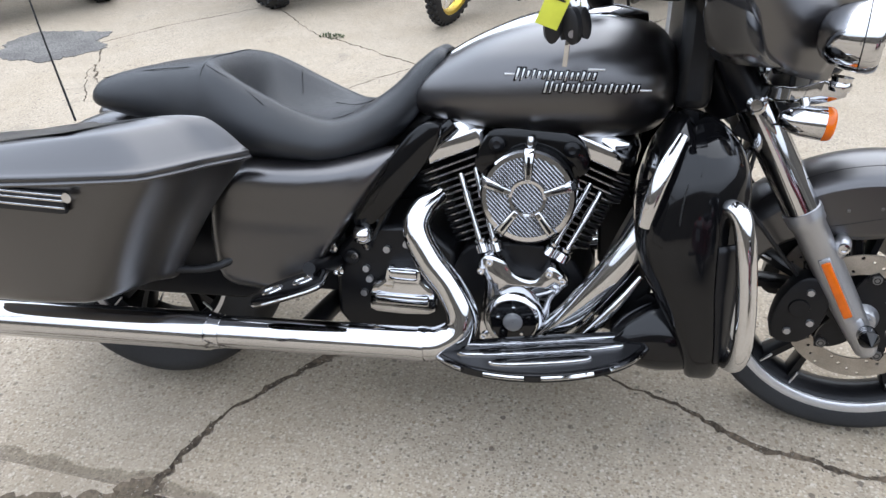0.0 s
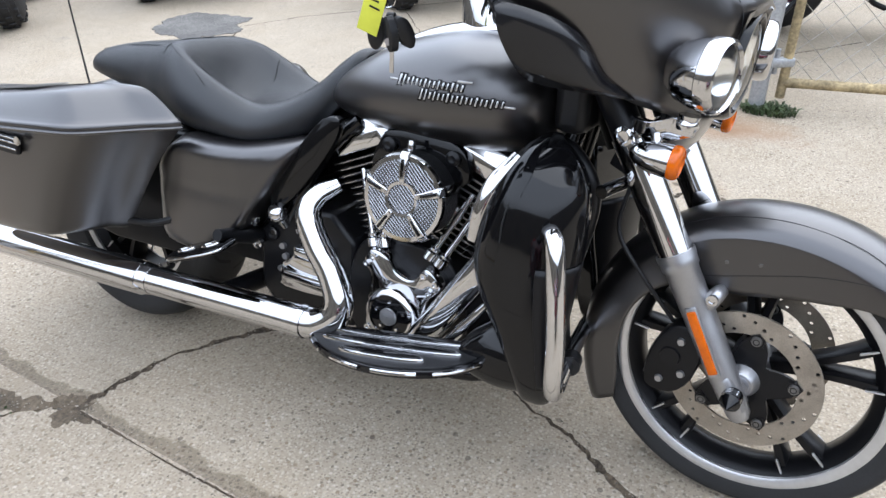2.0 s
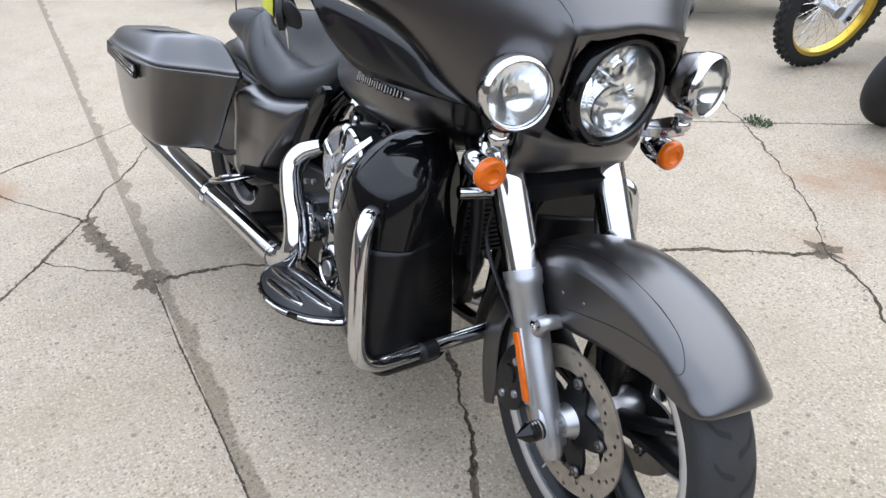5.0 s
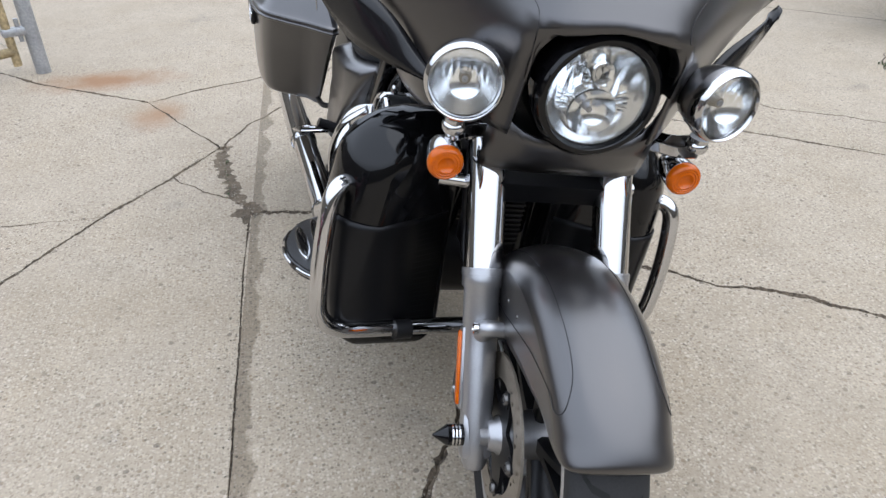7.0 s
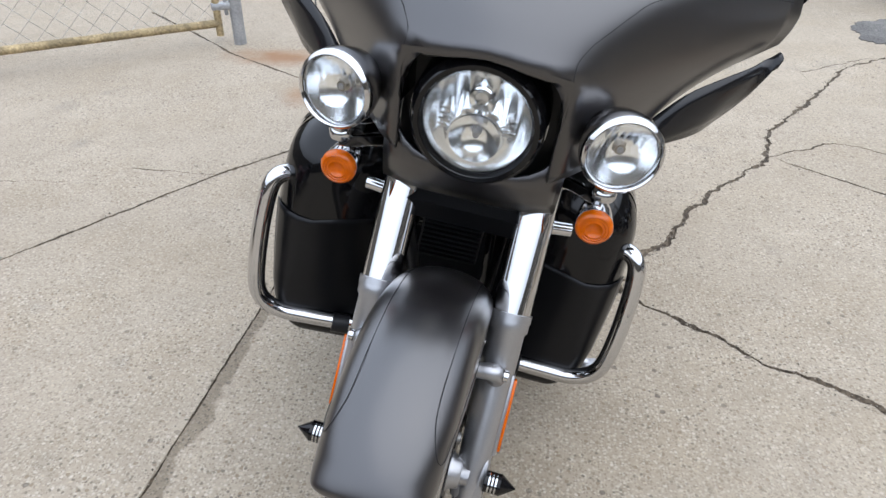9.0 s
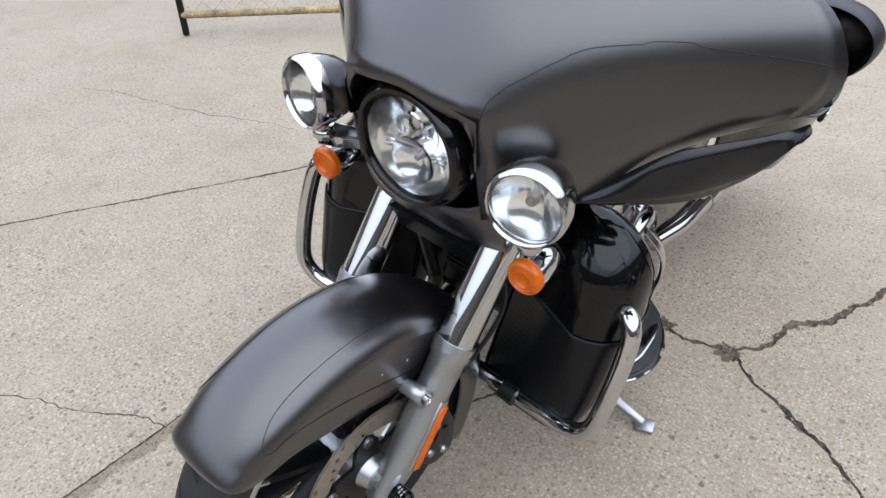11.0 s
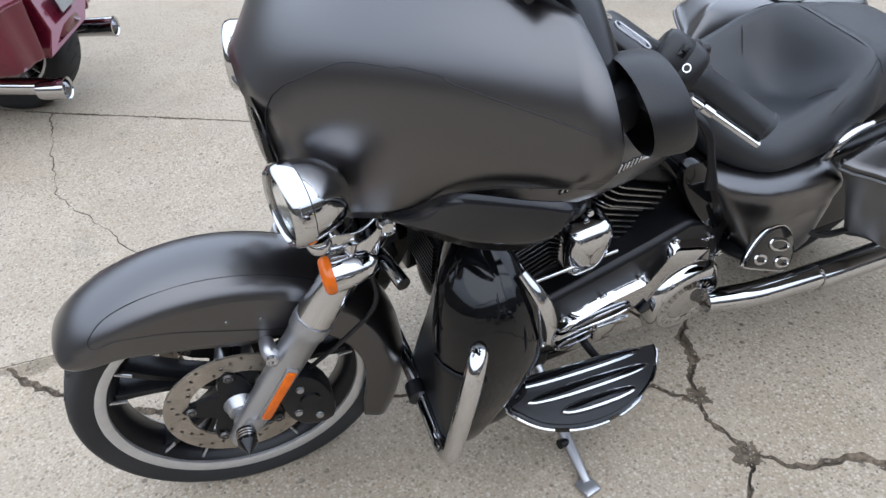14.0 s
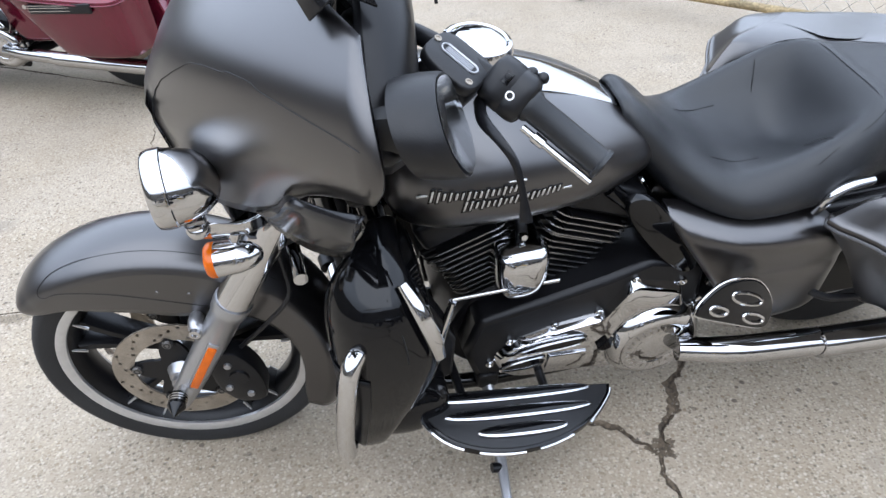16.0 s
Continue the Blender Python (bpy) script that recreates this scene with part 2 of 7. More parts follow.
def wheel(name, centre, r_tyre, r_rim, half_tyre, half_rim, xf, discs):
    c = Matrix.Translation(centre) @ pose(0, 0, 0, 90)          # z of the lathe lies across the bike
    rim = lathe([(r_rim - 0.002, -half_rim), (r_rim + 0.006, -half_rim), (r_rim + 0.006, -half_rim + 0.008), (r_rim - 0.020, -half_rim + 0.025),
                 (r_rim - 0.026, 0), (r_rim - 0.020, half_rim - 0.025), (r_rim + 0.006, half_rim - 0.008), (r_rim + 0.006, half_rim), (r_rim - 0.002, half_rim),
                 (r_rim - 0.016, half_rim - 0.012), (r_rim - 0.034, half_rim - 0.030), (r_rim - 0.036, 0), (r_rim - 0.034, -half_rim + 0.030),
                 (r_rim - 0.016, -half_rim + 0.012), (r_rim - 0.002, -half_rim)], 72, c, cap=False)
    w = part(name, rim, SATIN, bike, "black cast wheel with machined silver lip", xf=xf)
    tyre = [(r_rim - 0.006, -half_rim + 0.004), (r_rim + 0.006, -half_tyre * 0.86)]
    for k in range(17):
        a = math.pi * k / 16
        rr = (r_tyre + r_rim) / 2 + 0.004
        y = -half_tyre * math.cos(a)
        tyre.append((rr + (r_tyre - rr) * math.sin(a) ** 0.75, math.copysign(abs(math.cos(a)) ** 0.8 * half_tyre, y)))
    tyre += [(r_rim + 0.006, half_tyre * 0.86), (r_rim - 0.006, half_rim - 0.004)]
    t = part("tyre", lathe(tyre, 96, c, cap=False), RUBBER, w, "black road tyre", xf=xf)
    # tread grooves, dark slots that follow the crown
    groove = bmesh.new()
    rr = (r_tyre + r_rim) / 2 + 0.004
    for k in range(30):
        for s in (-1, 1):
            a0 = 2 * math.pi * (k + (0.5 if s > 0 else 0)) / 30
            line = []
            for q in range(7):
                v = 0.10 + 0.62 * q / 6
                ang = math.acos(min(1, v ** 1.25))
                rad = rr + (r_tyre - rr) * math.sin(ang) ** 0.75 + 0.0006
                aa = a0 + (0.10 * v if q < 5 else 0.10 * v + 0.02 * (q - 4))
                line.append((rad, aa, s * v * half_tyre))
            prev = None
            for rad, aa, y in line:
                pr = [groove.verts.new(c @ Vector((rad * math.cos(aa + d), rad * math.sin(aa + d), y))) for d in (-0.017, 0.017)]
                if prev:
                    groove.faces.new((prev[0], prev[1], pr[1], pr[0]))
                prev = pr
    part("tread_groove", groove, STITCH, w, "dark tread grooves", xf=xf)
    for s in (-1, 1):
        lip = lathe([(r_rim + 0.0075, s * (half_rim + 0.0015)), (r_rim - 0.002, s * (half_rim + 0.003)), (r_rim - 0.013, s * (half_rim - 0.003)), (r_rim - 0.014, s * (half_rim - 0.009)), (r_rim + 0.0065, s * (half_rim - 0.004))], 72, c, cap=False)
        part("rim_lip", fix(lip), MACHINED, w, "machined silver rim lip", xf=xf)
    hub = lathe([(0.001, -0.102), (0.024, -0.102), (0.027, -0.099), (0.030, -0.088), (0.036, -0.080), (0.040, -0.05), (0.046, 0), (0.040, 0.05), (0.036, 0.080), (0.030, 0.088), (0.027, 0.099), (0.024, 0.102), (0.001, 0.102)], 36, c)
    part("hub", hub, ALU, w, "grey cast hub", xf=xf)
    for k in range(5):
        for d in (-0.13, 0.13):
            a = 2 * math.pi * k / 5 + 0.35
            rows = []
            for q in range(7):
                u = q / 6
                rad = 0.035 + (r_rim - 0.030 - 0.035) * u
                aa = a + d * (0.55 + 0.9 * u ** 1.3) * 0.9
                p = Vector((rad * math.cos(aa), rad * math.sin(aa), 0))
                tan = Vector((-math.sin(aa), math.cos(aa), 0))
                wd, dp = 0.014 - 0.004 * math.sin(u * 3.1), 0.022 + 0.006 * u
                rows.append([c @ (p + tan * x + Vector((0, 0, z))) for x, z in ((-wd, -dp * 0.6), (-wd * 0.6, -dp), (wd * 0.6, -dp), (wd, -dp * 0.6), (wd, dp * 0.6), (wd * 0.6, dp), (-wd * 0.6, dp), (-wd, dp * 0.6))])
            part("spoke", fix(loft(rows)), SATIN, w, xf=xf)
        # silver dashes where the pair of spokes meets the rim
        for s in (-1, 1):
            for d in (-0.17, 0.17):
                a2 = 2 * math.pi * k / 5 + 0.35 + d * 1.05
                m = c @ pose(0, 0, 0, 0, 0, math.degrees(a2)) @ Matrix.Translation((r_rim - 0.030, 0, s * (half_rim - 0.017)))
                part("spoke_edge", box(0.040, 0.0042, 0.006, m, 0.0012), MACHINED, w, "bare metal spoke edge", xf=xf)
    for y in discs:
        disc(w, centre, y, xf)
    return w


def ring_sheet(r0, r1, holes, n=72):
    """A flat ring with round holes, as triangles."""
    from mathutils.geometry import delaunay_2d_cdt
    v, e = [], []
    def circle(cx, cy, r, k):
        s = len(v)
        for i in range(k):
            v.append(Vector((cx + r * math.cos(2 * math.pi * i / k), cy + r * math.sin(2 * math.pi * i / k))))
            e.append((s + i, s + (i + 1) % k))
    circle(0, 0, r0, n)
    circle(0, 0, r1, n)
    for cx, cy, r in holes:
        circle(cx, cy, r, 8)
    ov, _, of, *_ = delaunay_2d_cdt(v, e, [], 0, 1e-6)
    bm = bmesh.new()
    bv = [bm.verts.new((p.x, p.y, 0)) for p in ov]
    for f in of:
        m = sum((ov[i] for i in f), Vector((0, 0))) / len(f)
        if r0 * 0.999 < m.length < r1 and all((m - Vector((h[0], h[1]))).length > h[2] * 0.9 for h in holes):
            bm.faces.new([bv[i] for i in f])
    for q in [q for q in bm.verts if not q.link_faces]:
        bm.verts.remove(q)
    return bm


def disc(w, centre, y, xf):
    holes = []
    for k in range(40):
        a = 2 * math.pi * k / 40
        r = 0.1235 + 0.0120 * ((k % 4) - 1.5) * 0.8
        holes.append((r * math.cos(a), r * math.sin(a), 0.0040))
    out = bmesh.new()
    for z, flip in ((-0.0025, True), (0.0025, False)):
        b = ring_sheet(0.101, 0.145, holes)
        bmesh.ops.translate(b, vec=(0, 0, z), verts=b.verts)
        if flip:
            bmesh.ops.reverse_faces(b, faces=b.faces)
        join(out, b)
    for r in (0.101, 0.145):
        lathe([(r, -0.0025), (r, 0.0025)], 72, bm=out, cap=False)
    m = Matrix.Translation((centre[0], centre[1] + y, centre[2])) @ pose(0, 0, 0, 90)
    out.transform(m)
    d = part("brake_disc", out, STEEL, w, "drilled steel brake disc, lightly rusted", smooth=0, xf=xf)
    # black carrier of five broad petals round the hub, bolted to the ring
    side = 1 if y > 0 else -1
    petals = []
    for k in range(60):
        t = 2 * math.pi * k / 60
        u = math.cos(5 * (t - 0.2))
        r = 0.056 + 0.046 * max(0.0, 0.5 + 0.5 * u) ** 0.85
        petals.append((r * math.cos(t), r * math.sin(t)))
    part("disc_carrier", plate(petals, 0.007, m @ Matrix.Translation((0, 0, -0.0035)), 0.0), SATIN, w, "black five-petal disc carrier", xf=xf)
    for k in range(5):
        q = m @ pose(0, 0, 0, 0, 0, math.degrees(2 * math.pi * k / 5 + 0.2))
        ear = plate([(0.084, -0.014), (0.100, -0.013), (0.110, 0.0), (0.100, 0.013), (0.084, 0.014)], 0.012, q @ Matrix.Translation((0, 0, -0.006)), 0.0)
        part("carrier_ear", ear, SATIN, w, xf=xf)
        part("bolt", lathe([(0.001, -0.011), (0.009, -0.011), (0.0105, -0.007), (0.0105, 0.007), (0.009, 0.011), (0.001, 0.011)], 14, q @ Matrix.Translation((0.094, 0, 0))), BOLT, w, "dark steel bolt", xf=xf)
        part("bolt_socket", lathe([(0.0045, -0.0112), (0.0065, -0.0118), (0.0065, 0.0118), (0.0045, 0.0112)], 12, q @ Matrix.Translation((0.094, 0, 0)), cap=False), STITCH, w, xf=xf)


FRONT_AXLE, REAR_AXLE = (0.813, 0, 0.314), (-0.838, -0.028, 0.319)
front_wheel = wheel("front_wheel", FRONT_AXLE, 0.3125, 0.255, 0.061, 0.051, TURN, (-0.078, 0.078))
rear_wheel = wheel("rear_wheel", REAR_AXLE, 0.321, 0.212, 0.097, 0.070, None, (0.095,))


# ---- fork ----
UP = Vector((-0.508, 0, 0.861)).normalized()


def fork_at(z, y=0.0, off=0.0):
    """A point on the fork's line at height z; off is ahead of it."""
    p = Vector((0.805, y, 0.300)) + UP * ((z - 0.300) / UP.z)
    return p + Vector((UP.z, 0, -UP.x)) * off


for s, mx in SIDES:
    xf = TURN @ mx
    y = -0.118
    leg = lathe([(0.001, -0.055), (0.016, -0.055), (0.022, -0.045), (0.026, 0.0), (0.029, 0.06), (0.031, 0.16), (0.032, 0.265), (0.036, 0.27), (0.036, 0.295), (0.033, 0.30), (0.001, 0.30)], 32, along(fork_at(0.30, y), UP, (1, 0, 0)))
    fork = part("fork_leg", leg, ALU, bike, "grey cast aluminium fork lower", xf=xf)
    cover = lathe([(0.001, 0.295), (0.0345, 0.295), (0.0345, 0.535), (0.030, 0.540), (0.001, 0.540)], 40, along(fork_at(0.30, y), UP, (1, 0, 0)))
    part("upper_tube", lathe([(0.031, 0.535), (0.031, 0.76), (0.001, 0.76)], 32, along(fork_at(0.30, y), UP, (1, 0, 0))), SATIN, fork, "black upper fork tube", xf=xf)
    part("fork_cover", cover, CHROME, fork, "chrome fork tube cover", xf=xf)
    part("fork_seal_ring", lathe([(0.0335, 0.286), (0.0375, 0.287), (0.0375, 0.300), (0.0335, 0.301)], 40, along(fork_at(0.30, y), UP, (1, 0, 0)), cap=False), ALU, fork, xf=xf)
    # boss for the fender bolt, ahead of the leg
    b = fork_at(0.470, y, 0.040)
    part("fender_boss", fix(tube([fork_at(0.455, y, 0.012), b, b + Vector((0.004, 0.035, 0))], [0.017, 0.016, 0.013], 14)), ALU, fork, xf=xf)
    part("boss_bolt", lathe([(0.001, 0), (0.0105, 0), (0.0105, 0.008), (0.006, 0.0085), (0.005, 0.005), (0.001, 0.005)], 16, along(b + Vector((0, -0.014, 0)), (0, -1, 0.0))), CHROME, fork, xf=xf)
    # axle clamp, axle and its pointed cap
    a = Vector((FRONT_AXLE[0], y - 0.012, FRONT_AXLE[2]))
    part("axle_clamp", box(0.058, 0.034, 0.085, along(fork_at(0.305, y, 0.004), UP, (0, 1, 0)) @ pose(0, 0, 0.0, 0, 0, 90), 0.012), ALU, fork, xf=xf)
    part("axle", lathe([(0.013, 0.02), (0.013, 0.09)], 20, along(a, (0, 1, 0))), CHROME, fork, xf=xf)
    part("axle_sleeve", lathe([(0.019, 0.014), (0.019, 0.05)], 20, along(a, (0, 1, 0))), ALU, fork, xf=xf)
    cap = lathe([(0.014, 0.012), (0.0185, 0.014), (0.0185, 0.040), (0.019, 0.042), (0.001, 0.068)], 28, along(a, (0, -1, 0)))
    part("axle_cap", cap, GLOSS, fork, "pointed black axle cap with chrome rings", xf=xf)
    for h in (0.020, 0.026, 0.032):
        part("cap_ring", lathe([(0.0186, h), (0.0194, h), (0.0194, h + 0.003), (0.0186, h + 0.003)], 28, along(a, (0, -1, 0)), cap=False), CHROME, fork, xf=xf)
    # amber reflector on the outer face of the leg
    r0, r1 = fork_at(0.345, y, -0.004), fork_at(0.468, y, 0.0)
    mid = (r0 + r1) / 2 + Vector((0, -0.034, 0))
    frame_m = along(mid, (0, -1, 0), r1 - r0)
    part("reflector_base", box(0.024, 0.146, 0.012, frame_m @ Matrix.Translation((0, 0, -0.006)), 0.004), ALU, fork, xf=xf)
    part("reflector", box(0.0175, 0.130, 0.008, frame_m @ Matrix.Translation((0, 0, 0.001)), 0.003), AMBER, fork, "amber side reflector", xf=xf)
    # brake caliper behind the leg
    cp = Vector((0.690, -0.092, 0.335))
    cal = plate([(-0.035, -0.075), (0.02, -0.07), (0.045, -0.02), (0.04, 0.05), (0.01, 0.085), (-0.03, 0.07), (-0.05, 0.0)], 0.042, along(cp, (0, -1, 0), (0.2, 0, 1)), 0.008, 3)
    caliper = part("brake_caliper", cal, SATIN, bike, "black four-piston brake caliper", xf=xf)
    for dx, dz in ((-0.02, -0.045), (0.01, 0.05), (0.02, -0.02)):
        part("caliper_bolt", lathe([(0.001, 0), (0.009, 0), (0.007, 0.006), (0.001, 0.006)], 8, along(cp + Vector((dx, -0.041, dz)), (0, -1, 0))), ALU, caliper, xf=xf)
    part("caliper_piston", lathe([(0.001, 0), (0.021, 0), (0.019, 0.006), (0.001, 0.006)], 24, along(cp + Vector((-0.006, -0.041, 0.012)), (0, -1, 0))), SATIN, caliper, xf=xf)
    part("brake_hose", tube([(0.675, -0.105, 0.405), (0.60, -0.13, 0.50), (0.545, -0.135, 0.58), (0.55, -0.12, 0.68), (0.53, -0.10, 0.80)], 0.0045, 8), BLACK, bike, "black brake hose", xf=xf)
part("fork_bridge", fix(loft([[Vector((x, y, z)) for x, z in ((0.50, 0.70), (0.585, 0.66), (0.60, 0.70), (0.515, 0.745))] for y in (-0.118, 0.118)])), SATIN, bike, "black lower fork yoke", xf=STEER)
part("cross_bar", tube([(0.515, -0.19, 0.665), (0.545, 0, 0.665), (0.515, 0.19, 0.665)], 0.013, 16), CHROME, bike, "chrome cross bar behind the fork", xf=STEER)


# ---- front fender: a saddle section swept over the tyre ----
def fender_section(a, r, half, drop, n=9):
    """From the right edge over the crown to the left edge, at angle a round the axle."""
    out = []
    cx, cz = FRONT_AXLE[0], FRONT_AXLE[2]
    rd = min(0.052, drop * 0.8)
    prof = [(-half, drop), (-half, rd + (drop - rd) * 0.5), (-half, rd), (-half * 0.985, rd * 0.82), (-half * 0.92, rd * 0.60), (-half * 0.80, rd * 0.39), (-half * 0.60, rd * 0.19), (-half * 0.33, rd * 0.055), (0, 0)]
    prof = prof + [(-y, d) for y, d in prof[-2::-1]]
    for y, d, _ in spline([(y, d, 0) for y, d in prof], 4):
        q = r - d
        out.append(Vector((cx + q * math.cos(a), y, cz + q * math.sin(a))))
    return out


FEND = [  # angle, radius, half width, depth of the skirt
    (37.6, 0.349, 0.062, 0.020), (38.2, 0.3535, 0.072, 0.030), (39.6, 0.3575, 0.079, 0.043), (44, 0.359, 0.084, 0.064), (52, 0.357, 0.086, 0.088), (64, 0.350, 0.088, 0.122), (80, 0.344, 0.089, 0.146),
    (98, 0.340, 0.089, 0.157), (114, 0.339, 0.088, 0.146), (130, 0.340, 0.086, 0.118), (148, 0.345, 0.084, 0.104), (166, 0.348, 0.083, 0.098),
    (184, 0.351, 0.082, 0.098), (200, 0.358, 0.082, 0.098), (211, 0.365, 0.081, 0.082)]
rows = [fender_section(radians(a), r, h, d) for a, r, h, d in keyed(FEND, 5)]
fender = part("front_fender", fix(loft(rows, closed=False)), DENIM, bike, "charcoal satin front fender with thin dark pinstripe", smooth=60, xf=TURN, solid=0.003)
FEND_ROWS = keyed(FEND, 12)


def on_fender(a, i, lift=0.0005):
    """A point on the fender's skin at angle a; i counts from the right edge, 32 is the crown."""
    r = min(FEND_ROWS, key=lambda q: abs(q[0] - a))
    sec = fender_section(radians(a), *r[1:])
    k = int(i)
    p = sec[k].lerp(sec[k + 1], i - k)
    along_sec = (sec[k + 1] - sec[k]).normalized()
    out = Vector((-math.sin(radians(a)), 0, math.cos(radians(a)))).cross(along_sec)
    if out.dot(p - Vector((FRONT_AXLE[0], 0, FRONT_AXLE[2]))) < 0:
        out = -out
    return p + out.normalized() * lift


for s, mx in SIDES:
    line = [on_fender(a, i) for a, i in ((150, 22.5), (130, 22.5), (110, 22.8), (90, 23), (72, 23), (60, 22.4), (53, 19.5), (50.5, 16), (52, 12.5), (58, 9.5), (73, 5.0), (95, 3.2), (112, 2.6), (128, 2.6))]
    part("pinstripe", tube(line, 0.0006, 6, 6), PINSTRIPE, fender, xf=TURN @ mx)
    for x, z in ((0.742, 0.552), (0.80, 0.562)):
        part("fender_bolt", lathe([(0.001, 0), (0.004, 0), (0.003, 0.002), (0.001, 0.002)], 12, along((x, -0.0886, z), (0, -1, 0))), BOLT, fender, xf=TURN @ mx)

# ---- fairing ----
from mathutils.bvhtree import BVHTree

COLS = [
    [(0.490, 0.0, 1.222), (0.594, 0.0, 1.152), (0.665, 0.0, 1.072), (0.708, 0.0, 0.996)],
    [(0.484, 0.10, 1.216), (0.588, 0.106, 1.143), (0.656, 0.110, 1.062), (0.692, 0.113, 0.982), (0.679, 0.119, 0.920), (0.664, 0.121, 0.865), (0.646, 0.123, 0.808)],
    [(0.452, 0.185, 1.206), (0.548, 0.205, 1.142), (0.590, 0.216, 1.085), (0.594, 0.222, 1.01), (0.578, 0.227, 0.955), (0.560, 0.230, 0.902), (0.534, 0.228, 0.848)],
    [(0.414, 0.278, 1.198), (0.463, 0.320, 1.148), (0.478, 0.339, 1.092), (0.478, 0.345, 1.034), (0.472, 0.340, 0.992), (0.466, 0.327, 0.965), (0.460, 0.310, 0.942)],
    [(0.374, 0.350, 1.184), (0.372, 0.414, 1.152), (0.367, 0.449, 1.108), (0.364, 0.460, 1.074), (0.366, 0.457, 1.050), (0.370, 0.451, 1.036), (0.376, 0.443, 1.022)]]


def fairing_shell(grow=0.0):
    st = 4
    cols = [spline(c, st) for c in COLS]
    bm = bmesh.new()
    rows = []
    for r in range(3 * st + 1):
        half = [c[r] for c in cols]
        full = [Vector((p.x, -p.y, p.z)) for p in half[:0:-1]] + half
        rows.append(spline(full, st))
    loft(rows, closed=False, bm=bm)
    for s in (-1, 1):
        rows = []
        for r in range(3 * st, 6 * st + 1):
            half = [Vector((c[r].x, c[r].y * s, c[r].z)) for c in cols[1:]]
            f = (r - 3 * st) / (3.0 * st)
            rows.append(spline([Vector((half[0].x + 0.016 + 0.050 * f, 0, half[0].z + 0.012 * (1 - f)))] + half, st)[st:])
        loft(rows, closed=False, bm=bm)
    bmesh.ops.remove_doubles(bm, verts=bm.verts, dist=0.004)
    bmesh.ops.recalc_face_normals(bm, faces=bm.faces)
    if sum(f.normal.x * f.calc_area() for f in bm.faces) < 0:
        bmesh.ops.reverse_faces(bm, faces=bm.faces)
    inside = [v for v in bm.verts if not v.is_boundary]
    for _ in range(9):
        bmesh.ops.smooth_vert(bm, verts=inside, factor=0.5, use_axis_x=True, use_axis_y=True, use_axis_z=True)
    return bm


shell = fairing_shell()
SKIN = BVHTree.FromBMesh(shell)


def on_fairing(p, lift=0.0005):
    at, normal, *_ = SKIN.find_nearest(Vector(p))
    return at + normal * lift


fairing = part("fairing", shell, DENIM, bike, "charcoal satin batwing fairing", smooth=75, xf=STEER, solid=0.005)
# black inner fairing, windshield and air wings
inner = loft([[Vector((x, y * ky, 1.06 + (z - 1.06) * kz)) for y, z in ((-0.437, 1.07), (-0.405, 1.135), (-0.34, 1.182), (-0.2, 1.215), (0, 1.225), (0.2, 1.215), (0.34, 1.182), (0.405, 1.135), (0.437, 1.07), (0.36, 1.00), (0.2, 0.95), (0, 0.94), (-0.2, 0.95), (-0.36, 1.00))] for x, ky, kz in ((0.380, 1, 1), (0.350, 0.99, 1.0), (0.330, 0.94, 0.98), (0.312, 0.86, 0.90), (0.306, 0.70, 0.75))])
part("inner_fairing", fix(inner), SATIN, fairing, "black inner fairing panel", xf=STEER, bevel=0.01)
shield = []
for u in range(9):
    y = -0.33 + 0.66 * u / 8
    b = Vector((0.494 - 0.62 * y * y, y, 1.232 - 0.35 * y * y))
    shield.append([b, b + Vector((-0.035, 0, 0.03)), b + Vector((-0.075, 0, 0.055 - 0.4 * y * y))])
part("windshield", fix(loft(shield, closed=False)), SMOKE, fairing, "short smoked windshield", xf=STEER, solid=0.003)
